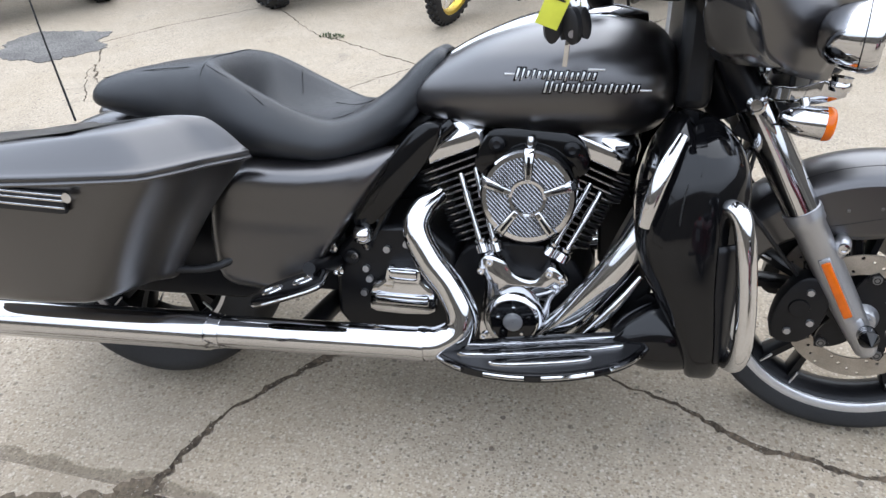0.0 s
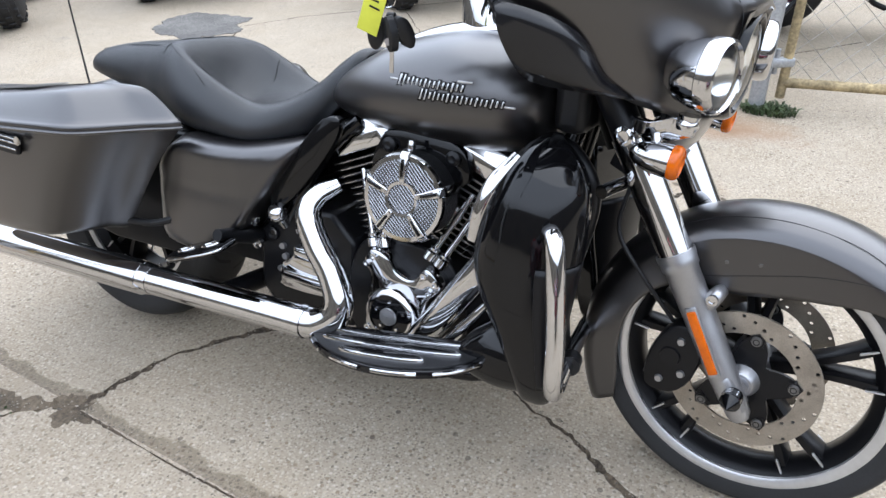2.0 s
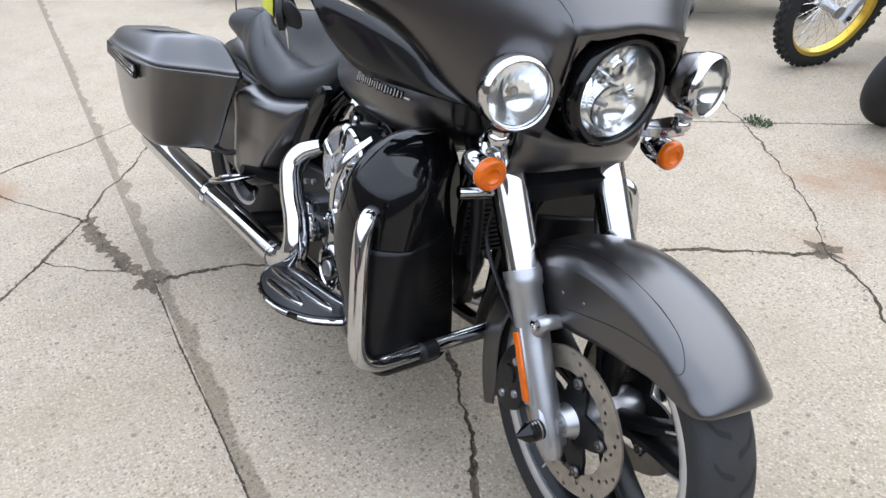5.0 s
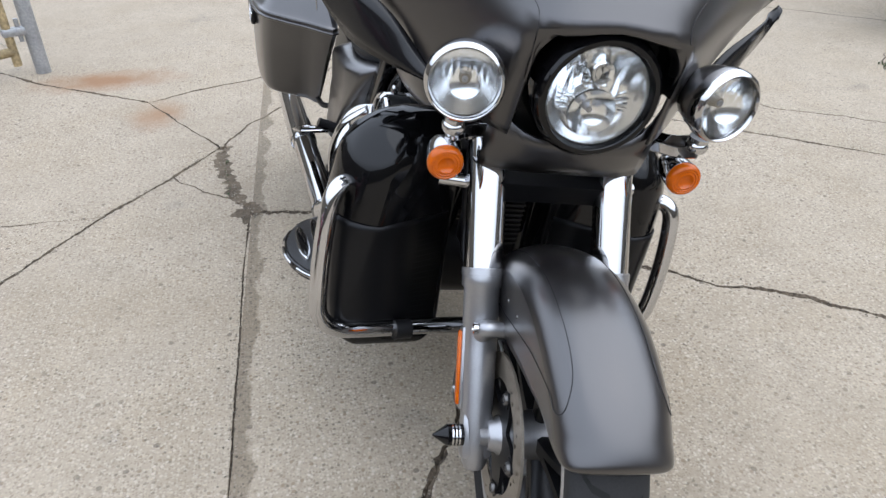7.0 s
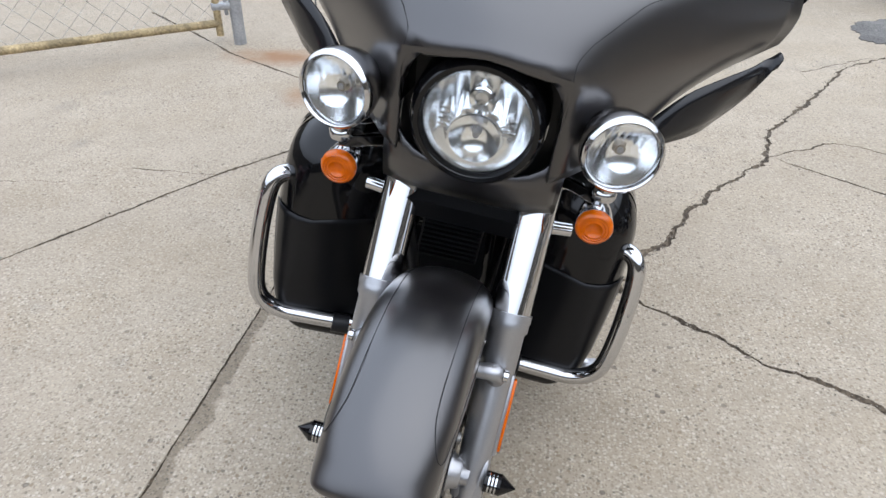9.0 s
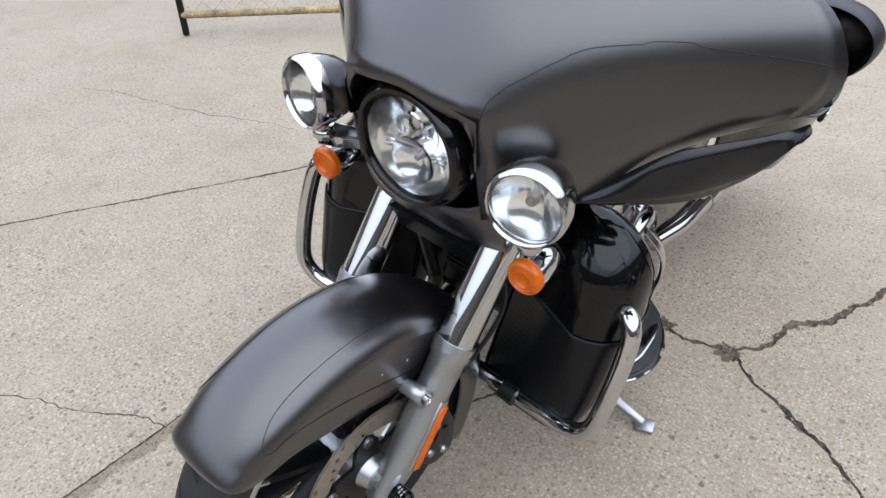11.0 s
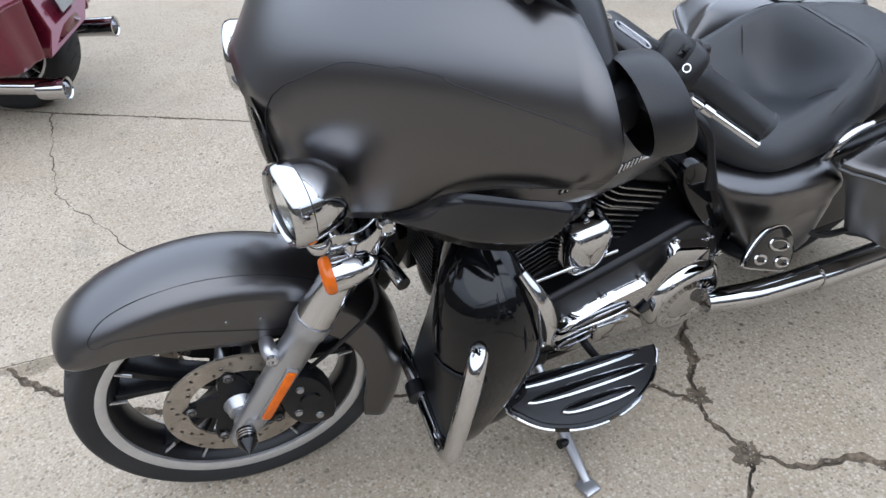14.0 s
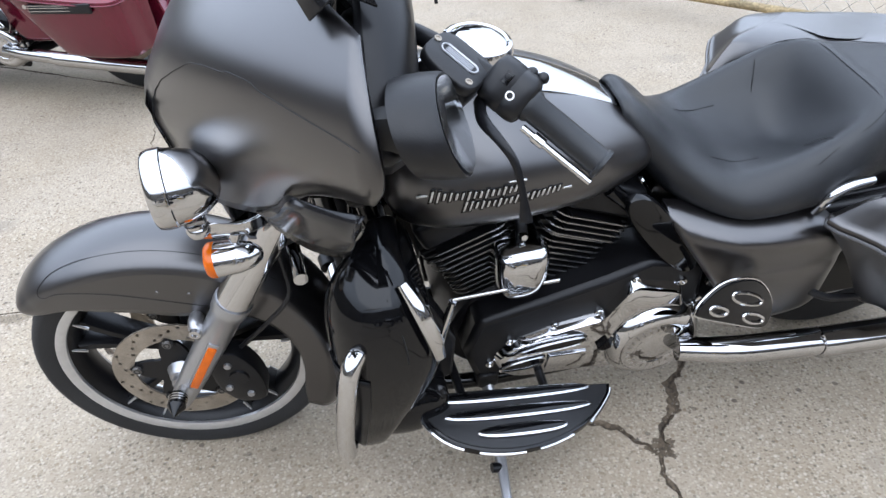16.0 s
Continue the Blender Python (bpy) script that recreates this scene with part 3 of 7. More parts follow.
for s, mx in SIDES:
    rows = keyed([(0.548, -0.212, 0.848, 0.556, -0.211, 0.842), (0.514, -0.255, 0.889, 0.530, -0.256, 0.850), (0.494, -0.306, 0.942, 0.499, -0.303, 0.860), (0.468, -0.358, 0.972, 0.460, -0.347, 0.870), (0.432, -0.404, 0.990, 0.424, -0.378, 0.886), (0.396, -0.430, 1.000, 0.406, -0.422, 0.940), (0.388, -0.447, 1.014, 0.398, -0.449, 1.000)], 4)
    wing = loft([[Vector(r[:3]).lerp(Vector(r[3:]), u) + Vector((0.003, -0.006, 0.0)) * (4 * u * (1 - u)) for u in (0, 0.25, 0.5, 0.75, 1)] for r in rows], closed=False)
    part("air_wing", fix(wing), SMOKE, fairing, "smoked black air deflector", xf=STEER @ mx, solid=0.003)
    # mirror on a short stem at the fairing's inner edge
    hood = [(p.x, p.y) for p in spline([(-0.345, 1.138, 0), (-0.400, 1.160, 0), (-0.452, 1.158, 0), (-0.485, 1.136, 0), (-0.490, 1.105, 0), (-0.468, 1.070, 0), (-0.425, 1.050, 0), (-0.378, 1.054, 0), (-0.348, 1.085, 0), (-0.335, 1.120, 0)], 4, True)]

    def mirror_ring(x, k):
        return [Vector((x + (z - 1.11) * 0.38 - (y + 0.41) * 0.12, -0.408 + (y + 0.415) * k * 0.88, 1.104 + (z - 1.112) * k * 1.0)) for y, z in hood]
    mir = loft([mirror_ring(x, k) for x, k in ((0.312, 0.15), (0.310, 0.45), (0.304, 0.72), (0.298, 0.84), (0.300, 0.88), (0.328, 0.925), (0.331, 0.965), (0.326, 0.995), (0.306, 1.03), (0.285, 1.03), (0.279, 0.99), (0.279, 0.94))])
    mirror = part("mirror", fix(mir), BLACK, bike, "black fairing mirror with a hooded housing", xf=STEER @ mx, smooth=50)
    part("mirror_glass", loft([mirror_ring(0.2775, 0.94), mirror_ring(0.2770, 0.90)]), MIRROR, mirror, "mirror glass", xf=STEER @ mx)
    part("mirror_stem", box(0.060, 0.085, 0.055, Matrix.Translation((0.352, -0.385, 1.100)), 0.016), BLACK, mirror, xf=STEER @ mx)
    # thin dark line along the fairing's shoulder
    part("pinstripe", tube([on_fairing((x, -y, z)).reflect(Vector((0, 1, 0))) for x, y, z in spline([(0.672, -0.116, 0.930), (0.678, -0.113, 0.965), (0.667, -0.113, 0.998), (0.653, -0.130, 1.026), (0.634, -0.155, 1.050), (0.608, -0.180, 1.072), (0.582, -0.202, 1.086), (0.528, -0.250, 1.095), (0.489, -0.285, 1.096), (0.452, -0.344, 1.096), (0.418, -0.400, 1.096), (0.388, -0.438, 1.092)], 6)], 0.0007, 6, 1), PINSTRIPE, fairing, xf=STEER @ mx)

# headlamp in its hooded recess
HL = Vector((0.680, 0, 0.892))
NOSE = along(HL, (1, 0, -0.10))
lampbowl = part("headlamp", lathe([(0.104, -0.10), (0.104, -0.020), (0.100, 0.002), (0.093, 0.010), (0.086, 0.010), (0.081, 0.003), (0.080, -0.03)], 56, NOSE, cap=False), GLOSS, bike, "round headlamp in a gloss black bezel", xf=STEER)


def bowl(r, depth, m, ripple=0.0, pitch=0.007, share=-1.0, rings=12, n=72):
    """A deep mirror bowl; upright flutes cover it above the height share * r."""
    bm = lathe([(max(0.0005, r * k / rings), -depth * (1 - (k / rings) ** 2)) for k in range(rings, -1, -1)], n, m, cap=False)
    inv = m.inverted()
    for v in bm.verts:
        p = inv @ v.co
        if p.y > share * r:
            v.co += m.to_3x3() @ Vector((0, 0, ripple * math.cos(2 * math.pi * p.x / pitch) * (1 - (p.xy.length / r) ** 4)))
    return bm


part("lamp_reflector", bowl(0.0805, 0.036, NOSE, 0.0011, 0.021, -0.35, 20, 96), MIRROR, lampbowl, smooth=60, xf=STEER)
LOW = NOSE @ Matrix.Translation((0, -0.030, -0.008))
part("lamp_projector", bowl(0.039, 0.019, LOW, 0.0004, 0.007, 0.0, 12, 48), MIRROR, lampbowl, smooth=60, xf=STEER)
part("projector_rim", lathe([(0.0385, -0.003), (0.0415, -0.002), (0.0425, -0.012), (0.040, -0.030)], 40, LOW, cap=False), MIRROR, lampbowl, xf=STEER)
part("bulb", lathe([(0.001, -0.011), (0.0050, -0.012), (0.0055, -0.019), (0.001, -0.020)], 16, LOW), ALU, lampbowl, "grey bulb cap", xf=STEER)
HIGH = NOSE @ Matrix.Translation((0, 0.034, -0.012))
part("bulb_collar", lathe([(0.011, 0.0), (0.0165, 0.002), (0.019, 0.0), (0.019, -0.020)], 28, HIGH, cap=False), MIRROR, lampbowl, xf=STEER)
part("bulb", lathe([(0.001, 0.001), (0.010, -0.001), (0.011, -0.02)], 20, HIGH, cap=False), CHROME, lampbowl, xf=STEER)
fan = bmesh.new()
for k in range(34):
    t = radians(148 + 244 * k / 33)
    join(fan, tube([LOW @ Vector((rr * math.cos(t), rr * math.sin(t), zz)) for rr, zz in ((0.043, -0.012), (0.050, -0.010), (0.058, -0.006))], 0.0016, 6, 2))
part("reflector_fan", fan, MIRROR, lampbowl, "fan of fine reflector ribs", xf=STEER)
lens = lathe([(0.082, 0.003), (0.069, 0.009), (0.045, 0.014), (0.020, 0.016), (0.001, 0.0165)], 48, NOSE, cap=False)
lens = part("lens", lens, LENS, lampbowl, "clear lens", xf=STEER)
lens.visible_shadow = False
recess = []
for x, k in ((0.706, 1.0), (0.66, 0.985), (0.60, 0.96)):
    recess.append([Vector((x - (0.10 if z < 0.85 else 0) * (1 - (z - 0.78) / 0.07 if z < 0.85 else 0) * 0 - 0.012 * (abs(y) / 0.11) ** 2 - max(0, 0.93 - z) * 0.35, y * k, 0.88 + (z - 0.88) * k)) for y, z in
                   ((-0.116, 0.90), (-0.119, 0.955), (-0.111, 0.980), (-0.06, 0.991), (0, 0.994), (0.06, 0.991), (0.111, 0.980), (0.119, 0.955), (0.116, 0.90))])
part("lamp_hood", fix(loft(recess, closed=False)), GLOSS, fairing, "black hood lining", xf=STEER)
part("recess_panel", box(0.012, 0.262, 0.215, Matrix.Translation((0.588, 0, 0.868)), 0.004), BLACK, fairing, xf=STEER)
part("recess_back", lathe([(0.001, -0.08), (0.128, -0.08)], 40, NOSE, cap=False), BLACK, fairing, xf=STEER)
for s, mx in SIDES:
    rows = []
    for k in range(13):
        u = k / 12
        y, z = (0.1195, 0.905 + 0.080 * u * 2) if u < 0.5 else (0.1195 - 0.075 * (u - 0.5) * 2, 0.985 + 0.010 * (u - 0.5) * 2)
        t = math.pi / 2 * u
        ya, za = 0.0445 + 0.0745 * math.cos(t) ** 0.8, 0.905 + 0.087 * math.sin(t) ** 0.8
        rows.append([Vector((0.680 + (c - 0.92) * 0.22 + 0.006 * (1 - a / 0.12) + d, -a, c)) for a, c, d in ((y + 0.002, z + 0.002, 0.0), ((y + ya) / 2, (z + za) / 2, 0.0015), (ya, za, -0.001), (ya - 0.001, za - 0.001, -0.03))])
    part("hood_corner", fix(loft(rows, closed=False)), DENIM, fairing, "charcoal rounded hood corner", smooth=60, xf=STEER @ mx)
# skirt panel under the headlamp
sk = []
for u in range(17):
    y = -0.148 + 0.296 * u / 16
    k = abs(y) / 0.148
    top = 0.802 + 0.068 * k ** 4
    x0 = 0.652 - 0.030 * k ** 3
    sk.append([Vector((x0, y, top)), Vector((x0 - 0.009, y, 0.780)), Vector((x0 - 0.018, y, 0.756)), Vector((x0 - 0.030, y, 0.731 + 0.004 * (1 - k))), Vector((x0 - 0.060, y, 0.727))])
part("lamp_skirt", fix(loft(sk, closed=False)), DENIM, fairing, "charcoal skirt below the headlamp", smooth=60, xf=STEER, solid=0.004)

# passing lamps and turn signals on a chrome bracket
for s, mx in SIDES:
    xf = STEER @ mx
    br = loft([[Vector((x, y, z)) + o * 1.55 for o in (Vector((-0.012, 0, -0.008)), Vector((0.016, 0, -0.010)), Vector((0.018, 0, 0.006)), Vector((-0.010, 0, 0.010)))] for x, y, z in
               [tuple(p) for p in spline([(0.545, -0.120, 0.785), (0.565, -0.165, 0.790), (0.600, -0.195, 0.795), (0.640, -0.210, 0.812)], 5)]])
    bracket = part("lamp_bracket", fix(br), CHROME, bike, "chrome lamp bracket", xf=xf, bevel=0.004, smooth=60)
    c = Vector((0.688, -0.213, 0.898))
    w = along(c, (1, -0.20, -0.02))
    pl = part("passing_lamp", lathe([(0.0010, -0.0902), (0.0177, -0.0883), (0.0354, -0.0791), (0.0487, -0.0607), (0.0558, -0.0368), (0.0584, -0.0202)], 40, w, cap=False), CHROME, bike, "round chrome passing lamp", xf=xf)
    part("lamp_rim", lathe([(0.0566, -0.0221), (0.0602, -0.0184), (0.0606, -0.0037), (0.0584, 0.0055), (0.0540, 0.0092), (0.0504, 0.0055), (0.0487, -0.0037)], 44, w, cap=False), CHROME, pl, "chrome trim ring", xf=xf)
    part("lamp_reflector", bowl(0.0504, 0.024, w, 0.0006, 0.0100, 0.0, 14, 64), MIRROR, pl, smooth=60, xf=xf)
    part("bulb", lathe([(0.001, -0.014), (0.005, -0.015), (0.0055, -0.026)], 16, w, cap=False), ALU, pl, xf=xf)
    part("bulb_shade", lathe([(0.005, -0.018), (0.008, -0.018), (0.009, -0.026)], 16, w, cap=False), STEEL, pl, xf=xf)
    ln = part("lens", lathe([(0.0513, 0.0037), (0.0398, 0.0092), (0.0195, 0.0124), (0.0010, 0.0133)], 40, w, cap=False), LENS, pl, "clear lens", xf=xf)
    ln.visible_shadow = False
    part("lamp_stem", lathe([(0.017, 0), (0.019, 0.006), (0.019, 0.012), (0.016, 0.016), (0.018, 0.024)], 20, along((0.648, -0.210, 0.808), (0.1, 0, 1))), CHROME, pl, xf=xf)
    g = Vector((0.643, -0.212, 0.750))
    sw = along(g, (1, 0, -0.08))
    sig = part("turn_signal", lathe([(0.0010, -0.0827), (0.0104, -0.0800), (0.0209, -0.0653), (0.0270, -0.0435), (0.0291, -0.0191), (0.0296, -0.0087), (0.0261, -0.0070)], 32, sw), CHROME, bike, "chrome bullet turn signal with amber lens", xf=xf)
    part("signal_lens", lathe([(0.0283, -0.0104), (0.0300, -0.0052), (0.0297, 0.0017), (0.0270, 0.0062), (0.0235, 0.0078), (0.0225, 0.0066), (0.0190, 0.0080), (0.0180, 0.0068), (0.0140, 0.0084), (0.0125, 0.0060), (0.0060, 0.0030), (0.0010, 0.0024)], 40, sw), AMBER, sig, "amber lens", xf=xf)
    part("signal_stem", tube([(0.600, -0.205, 0.745), (0.603, -0.203, 0.775), (0.600, -0.198, 0.790)], [0.011, 0.009, 0.010], 14), CHROME, sig, xf=xf)
    part("bracket_bolt", lathe([(0.001, 0), (0.017, 0), (0.018, 0.006), (0.012, 0.010), (0.010, 0.007), (0.001, 0.007)], 20, along((0.530, -0.150, 0.765), (0, -1, 0))), CHROME, bracket, xf=xf)


# ---- tank, seat, side covers, saddlebags ----
TANK = [(-0.158, 0.075, 0.715, 0.765, 0.735), (-0.135, 0.110, 0.700, 0.795, 0.745), (-0.08, 0.145, 0.688, 0.832, 0.755), (0.0, 0.178, 0.678, 0.872, 0.765), (0.10, 0.200, 0.670, 0.902, 0.775),
        (0.20, 0.208, 0.666, 0.915, 0.785), (0.29, 0.198, 0.672, 0.908, 0.785), (0.345, 0.170, 0.690, 0.885, 0.785), (0.375, 0.110, 0.725, 0.850, 0.785)]
tank = part("fuel_tank", fix(loft([oval(x, h, b, t, w, 36, 2.35) for x, h, b, t, w in keyed(TANK, 5)])), DENIM, bike, "charcoal satin fuel tank with silver lettering plate", smooth=70)
# the maker's plate: two slanted rows of silver strokes
for s, mx in SIDES:
    for row, x0, x1, z, k in ((0, 0.070, 0.222, 0.812, 15), (1, 0.125, 0.302, 0.791, 18)):
        for i in range(k):
            u = (i + 0.5) / k
            xx = x0 + (x1 - x0) * u
            if s > 0:
                xx = 0.375 - xx
            h = 0.021 if i < 2 else (0.013 if i % 3 else 0.017)
            wd = (x1 - x0) / k * (0.34 if i % 2 else 0.42)
            hw = [r for r in keyed(TANK, 12) if r[0] <= xx][-1]
            dz = z - hw[4]
            top = hw[3] - hw[4]
            yy = hw[1] * max(0.05, 1 - abs(dz / top) ** 2.35) ** (1 / 2.35)
            tilt = math.degrees(math.atan2(hw[1] * 0.42 * (dz / top) ** 1.35 if dz > 0 else 0, top)) * 1.0
            m = Matrix.Translation((xx, -yy, z)) @ pose(0, 0, 0, -tilt) @ pose(0, 0, 0, 90) @ Matrix(((1, 0.25 * -s, 0, 0), (0, 1, 0, 0), (0, 0, 1, 0), (0, 0, 0, 1)))
            b = box(wd, h, 0.004, m, 0.001)
            part("plate_stroke", b, MACHINED, tank, xf=mx)
            part("plate_backing", box(wd * 2.3, h * 1.3, 0.0022, m, 0.0008), GLOSS, tank, xf=mx)
    for x0, x1, z in ((0.050, 0.072, 0.811), (0.205, 0.236, 0.824), (0.298, 0.322, 0.787)):
        if s > 0:
            x0, x1 = 0.375 - x1, 0.375 - x0
        hw = [r for r in keyed(TANK, 12) if r[0] <= (x0 + x1) / 2][-1]
        dz = (z - hw[4]) / (hw[3] - hw[4])
        part("plate_stroke", box(x1 - x0, 0.004, 0.0035, Matrix.Translation(((x0 + x1) / 2, -hw[1] * (1 - abs(dz) ** 2.35) ** (1 / 2.35), z)), 0.001), MACHINED, tank, xf=mx)
console = loft([oval(x, h, b, t, (b + t) / 2, 20, 3.0) for x, h, b, t in keyed([(-0.125, 0.034, 0.775, 0.806), (-0.05, 0.046, 0.815, 0.856), (0.06, 0.058, 0.855, 0.904), (0.16, 0.066, 0.880, 0.926), (0.25, 0.068, 0.885, 0.930), (0.315, 0.052, 0.870, 0.915)], 4)])
cons = part("tank_console", fix(console), CHROME, bike, "chrome tank console")
part("console_door", lathe([(0.066, -0.02), (0.064, 0.030), (0.060, 0.040), (0.054, 0.043), (0.050, 0.041), (0.046, 0.044), (0.030, 0.050), (0.001, 0.053)], 40, along((0.182, 0, 0.936), (-0.10, 0, 1)), cap=False), CHROME, cons, "round domed fuel door")


def seat_row(x, hw, side, top, dish, crown):
    """A row across the seat from the right lower edge over the top to the left."""
    prof = [(-hw * 0.80, side), (-hw * 0.97, side + (top - side) * 0.22), (-hw, side + (top - side) * 0.50), (-hw * 0.92, side + (top - side) * 0.80), (-hw * 0.74, top), (-hw * 0.45, top + crown - dish * 0.55), (0, top + crown - dish)]
    prof += [(-y, z) for y, z in prof[-2::-1]]
    return [Vector((x, p[0], p[1])) for p in spline([(y, z, 0) for y, z in prof], 3)]


SEAT = [  # x, half width, lower edge, shoulder height, dish, crown
    (-0.905, 0.090, 0.720, 0.735, 0.0, 0.002), (-0.880, 0.135, 0.705, 0.765, 0.0, 0.004), (-0.80, 0.150, 0.690, 0.785, 0.0, 0.006), (-0.70, 0.158, 0.668, 0.797, 0.0, 0.008), (-0.64, 0.172, 0.645, 0.803, 0.0, 0.010),
    (-0.600, 0.180, 0.637, 0.809, 0.0, 0.010), (-0.570, 0.190, 0.630, 0.806, 0.020, 0.004), (-0.535, 0.200, 0.625, 0.793, 0.078, 0.0), (-0.495, 0.207, 0.620, 0.772, 0.100, 0.0), (-0.44, 0.210, 0.615, 0.745, 0.076, 0.0), (-0.38, 0.208, 0.611, 0.719, 0.044, 0.0),
    (-0.32, 0.198, 0.610, 0.702, 0.012, 0.0), (-0.26, 0.170, 0.622, 0.716, 0.0, 0.008), (-0.20, 0.130, 0.650, 0.752, 0.0, 0.014), (-0.15, 0.106, 0.700, 0.800, 0.0, 0.014), (-0.11, 0.085, 0.755, 0.832, 0.0, 0.010), (-0.088, 0.060, 0.795, 0.834, 0.0, 0.004)]
rows = [seat_row(*r) for r in keyed(SEAT, 4)]
bm = loft(rows, closed=False)
seat = part("seat", fix(bm), VINYL, bike, "black vinyl two-up bucket seat with stitched seams", smooth=60, solid=0.012)
half_rows = keyed(SEAT, 4)


def on_seat(x, f):
    """A point on the seat's surface: f from -1, the right shoulder, to 1."""
    r = min(half_rows, key=lambda q: abs(q[0] - x))
    row = seat_row(*r)
    p = min(row, key=lambda q: abs(q.y - f * r[1] * 0.9) - (0.02 if q.z > (r[2] + r[3]) / 2 else 0))
    return Vector((x, p.y, p.z + 0.0002))


seams = [[on_seat(-0.600, f) for f in (-0.98, -0.8, -0.5, -0.2, 0.2, 0.5, 0.8, 0.98)]]
for sgn in (-1, 1):
    seams.append([on_seat(x, sgn * f) for x, f in ((-0.87, 0.80), (-0.75, 0.84), (-0.64, 0.86))])
    seams.append([on_seat(x, sgn * f) for x, f in ((-0.595, 0.84), (-0.55, 0.90), (-0.50, 0.93), (-0.45, 0.95))])
    seams.append([on_seat(x, sgn * f) for x, f in ((-0.24, 0.60), (-0.29, 0.55), (-0.34, 0.52), (-0.39, 0.50))])
    seams.append([on_seat(x, sgn * f) for x, f in ((-0.47, 0.40), (-0.475, 0.55), (-0.49, 0.75), (-0.50, 0.90))])
for q in seams:
    part("seam", tube(q, 0.0008, 6, 4), STITCH, seat, "stitched seam")

# rear fender between the bags
rows = []
for a in range(20, 171, 10):
    r = 0.375
    rows.append([Vector((REAR_AXLE[0] + (r - d) * math.cos(radians(a)), y, REAR_AXLE[2] + (r - d) * math.sin(radians(a)))) for y, d in
                 ((-0.115, 0.16), (-0.115, 0.06), (-0.105, 0.02), (-0.07, 0.004), (0, 0), (0.07, 0.004), (0.105, 0.02), (0.115, 0.06), (0.115, 0.16))])
part("rear_fender", fix(loft(rows, closed=False)), DENIM, bike, "charcoal satin rear fender", smooth=60, solid=0.003)
part("aerial", tube([(-1.00, -0.06, 0.66), (-1.06, -0.06, 0.95), (-1.10, -0.06, 1.25)], [0.003, 0.002, 0.0015], 8), BLACK, bike, "thin black aerial")

# saddlebags: body, lid with rolled lip, latch
for s, mx in SIDES:
    def bag_ring(z, front, out, shrink=0.0, drop=0.0):
        """The bag's outline in plan at height z: front is the shift of the nose, out of the outer face, shrink pulls all sides in."""
        pl = [(-0.478, -0.238), (-0.515, -0.320), (-0.560, -0.400), (-0.592, -0.436), (-0.650, -0.455), (-0.80, -0.468), (-0.98, -0.466), (-1.09, -0.452), (-1.135, -0.420), (-1.150, -0.340), (-1.150, -0.240), (-0.80, -0.236)]
        out_pts = []
        for x, y in pl:
            k = (x + 1.15) / 0.67
            cx, cy = -0.82, -0.345
            x2, y2 = x + front * k, y
            if y < -0.30:
                y2 += out
            x2 += (cx - x2) * shrink * 0.75
            y2 += (cy - y2) * shrink * 1.6
            lift = 0.13 * max(0, -y2 - 0.30) * 0 + 0.02 * max(0, x2 + 0.585) - 0.06 * min(0, x2 + 0.62) * -1
            out_pts.append(Vector((x2, y2, z + (lift if z > 0.6 else lift * max(0, (z - 0.45) / 0.15)) - drop * min(1, max(0, (-0.55 - x2) / 0.5)))))
        return spline(out_pts, 4, True)
    body = [(0.354, -0.215, 0.055, 0.10), (0.362, -0.195, 0.042, 0.02), (0.41, -0.168, 0.030, 0), (0.53, -0.090, 0.012, 0), (0.640, 0.0, 0.0, 0)]
    bag = part("saddlebag", fix(loft([bag_ring(*r) for r in keyed(body, 4)])), DENIM, bike, "charcoal satin hard saddlebag", smooth=42, xf=mx)
    lid = [(0.640, 0.004, -0.005, 0, 0), (0.655, 0.005, -0.006, 0, 0), (0.662, 0.002, -0.002, 0.02, 0), (0.690, -0.004, 0.0, 0.085, 0.006), (0.718, -0.010, 0.0, 0.17, 0.022), (0.730, -0.02, 0.0, 0.24, 0.034), (0.738, -0.03, 0.0, 0.42, 0.042), (0.741, -0.03, 0.0, 0.75, 0.046), (0.742, -0.03, 0.0, 0.97, 0.047)]
    lid_ob = part("lid", fix(loft([bag_ring(*r) for r in keyed(lid, 3)])), DENIM, bag, "charcoal satin lid with rolled lip", smooth=42, xf=mx)
    lip = bag_ring(0.642, 0.006, -0.008)
    part("lid_seal", tube(lip + [lip[0]], 0.0042, 8, 1), DENIM, bag, "rolled lid edge", xf=mx)
    latch = part("latch", box(0.32, 0.016, 0.044, Matrix.Translation((-0.885, -0.468, 0.603)) @ pose(0, 0, 0, 0, 2, 1), 0.006), BLACK, bag, "black latch with chrome ribs", xf=mx)
    for dz in (-0.011, 0.003, 0.013):
        part("latch_rib", box(0.285, 0.004, 0.0045, Matrix.Translation((-0.865, -0.475, 0.606 + dz)) @ pose(0, 0, 0, 0, 2, 0), 0.0015), CHROME, latch, xf=mx)
    part("lock", lathe([(0.001, 0), (0.010, 0), (0.010, 0.003), (0.001, 0.003)], 16, along((-0.714, -0.4735, 0.611), (0, -1, 0))), CHROME, latch, xf=mx)
    rail = s > 0 and part("docking_rail", tube([(-0.470, -0.212, 0.655), (-0.485, -0.213, 0.682), (-0.515, -0.214, 0.700), (-0.56, -0.214, 0.706)], [0.009, 0.011, 0.010, 0.008], 14, 5), CHROME, bike, "chrome docking rail beside the seat", xf=mx)
    if rail:
        part("rail_foot", tube([(-0.475, -0.212, 0.665), (-0.475, -0.200, 0.63)], 0.011, 12, 1), CHROME, rail, xf=mx)
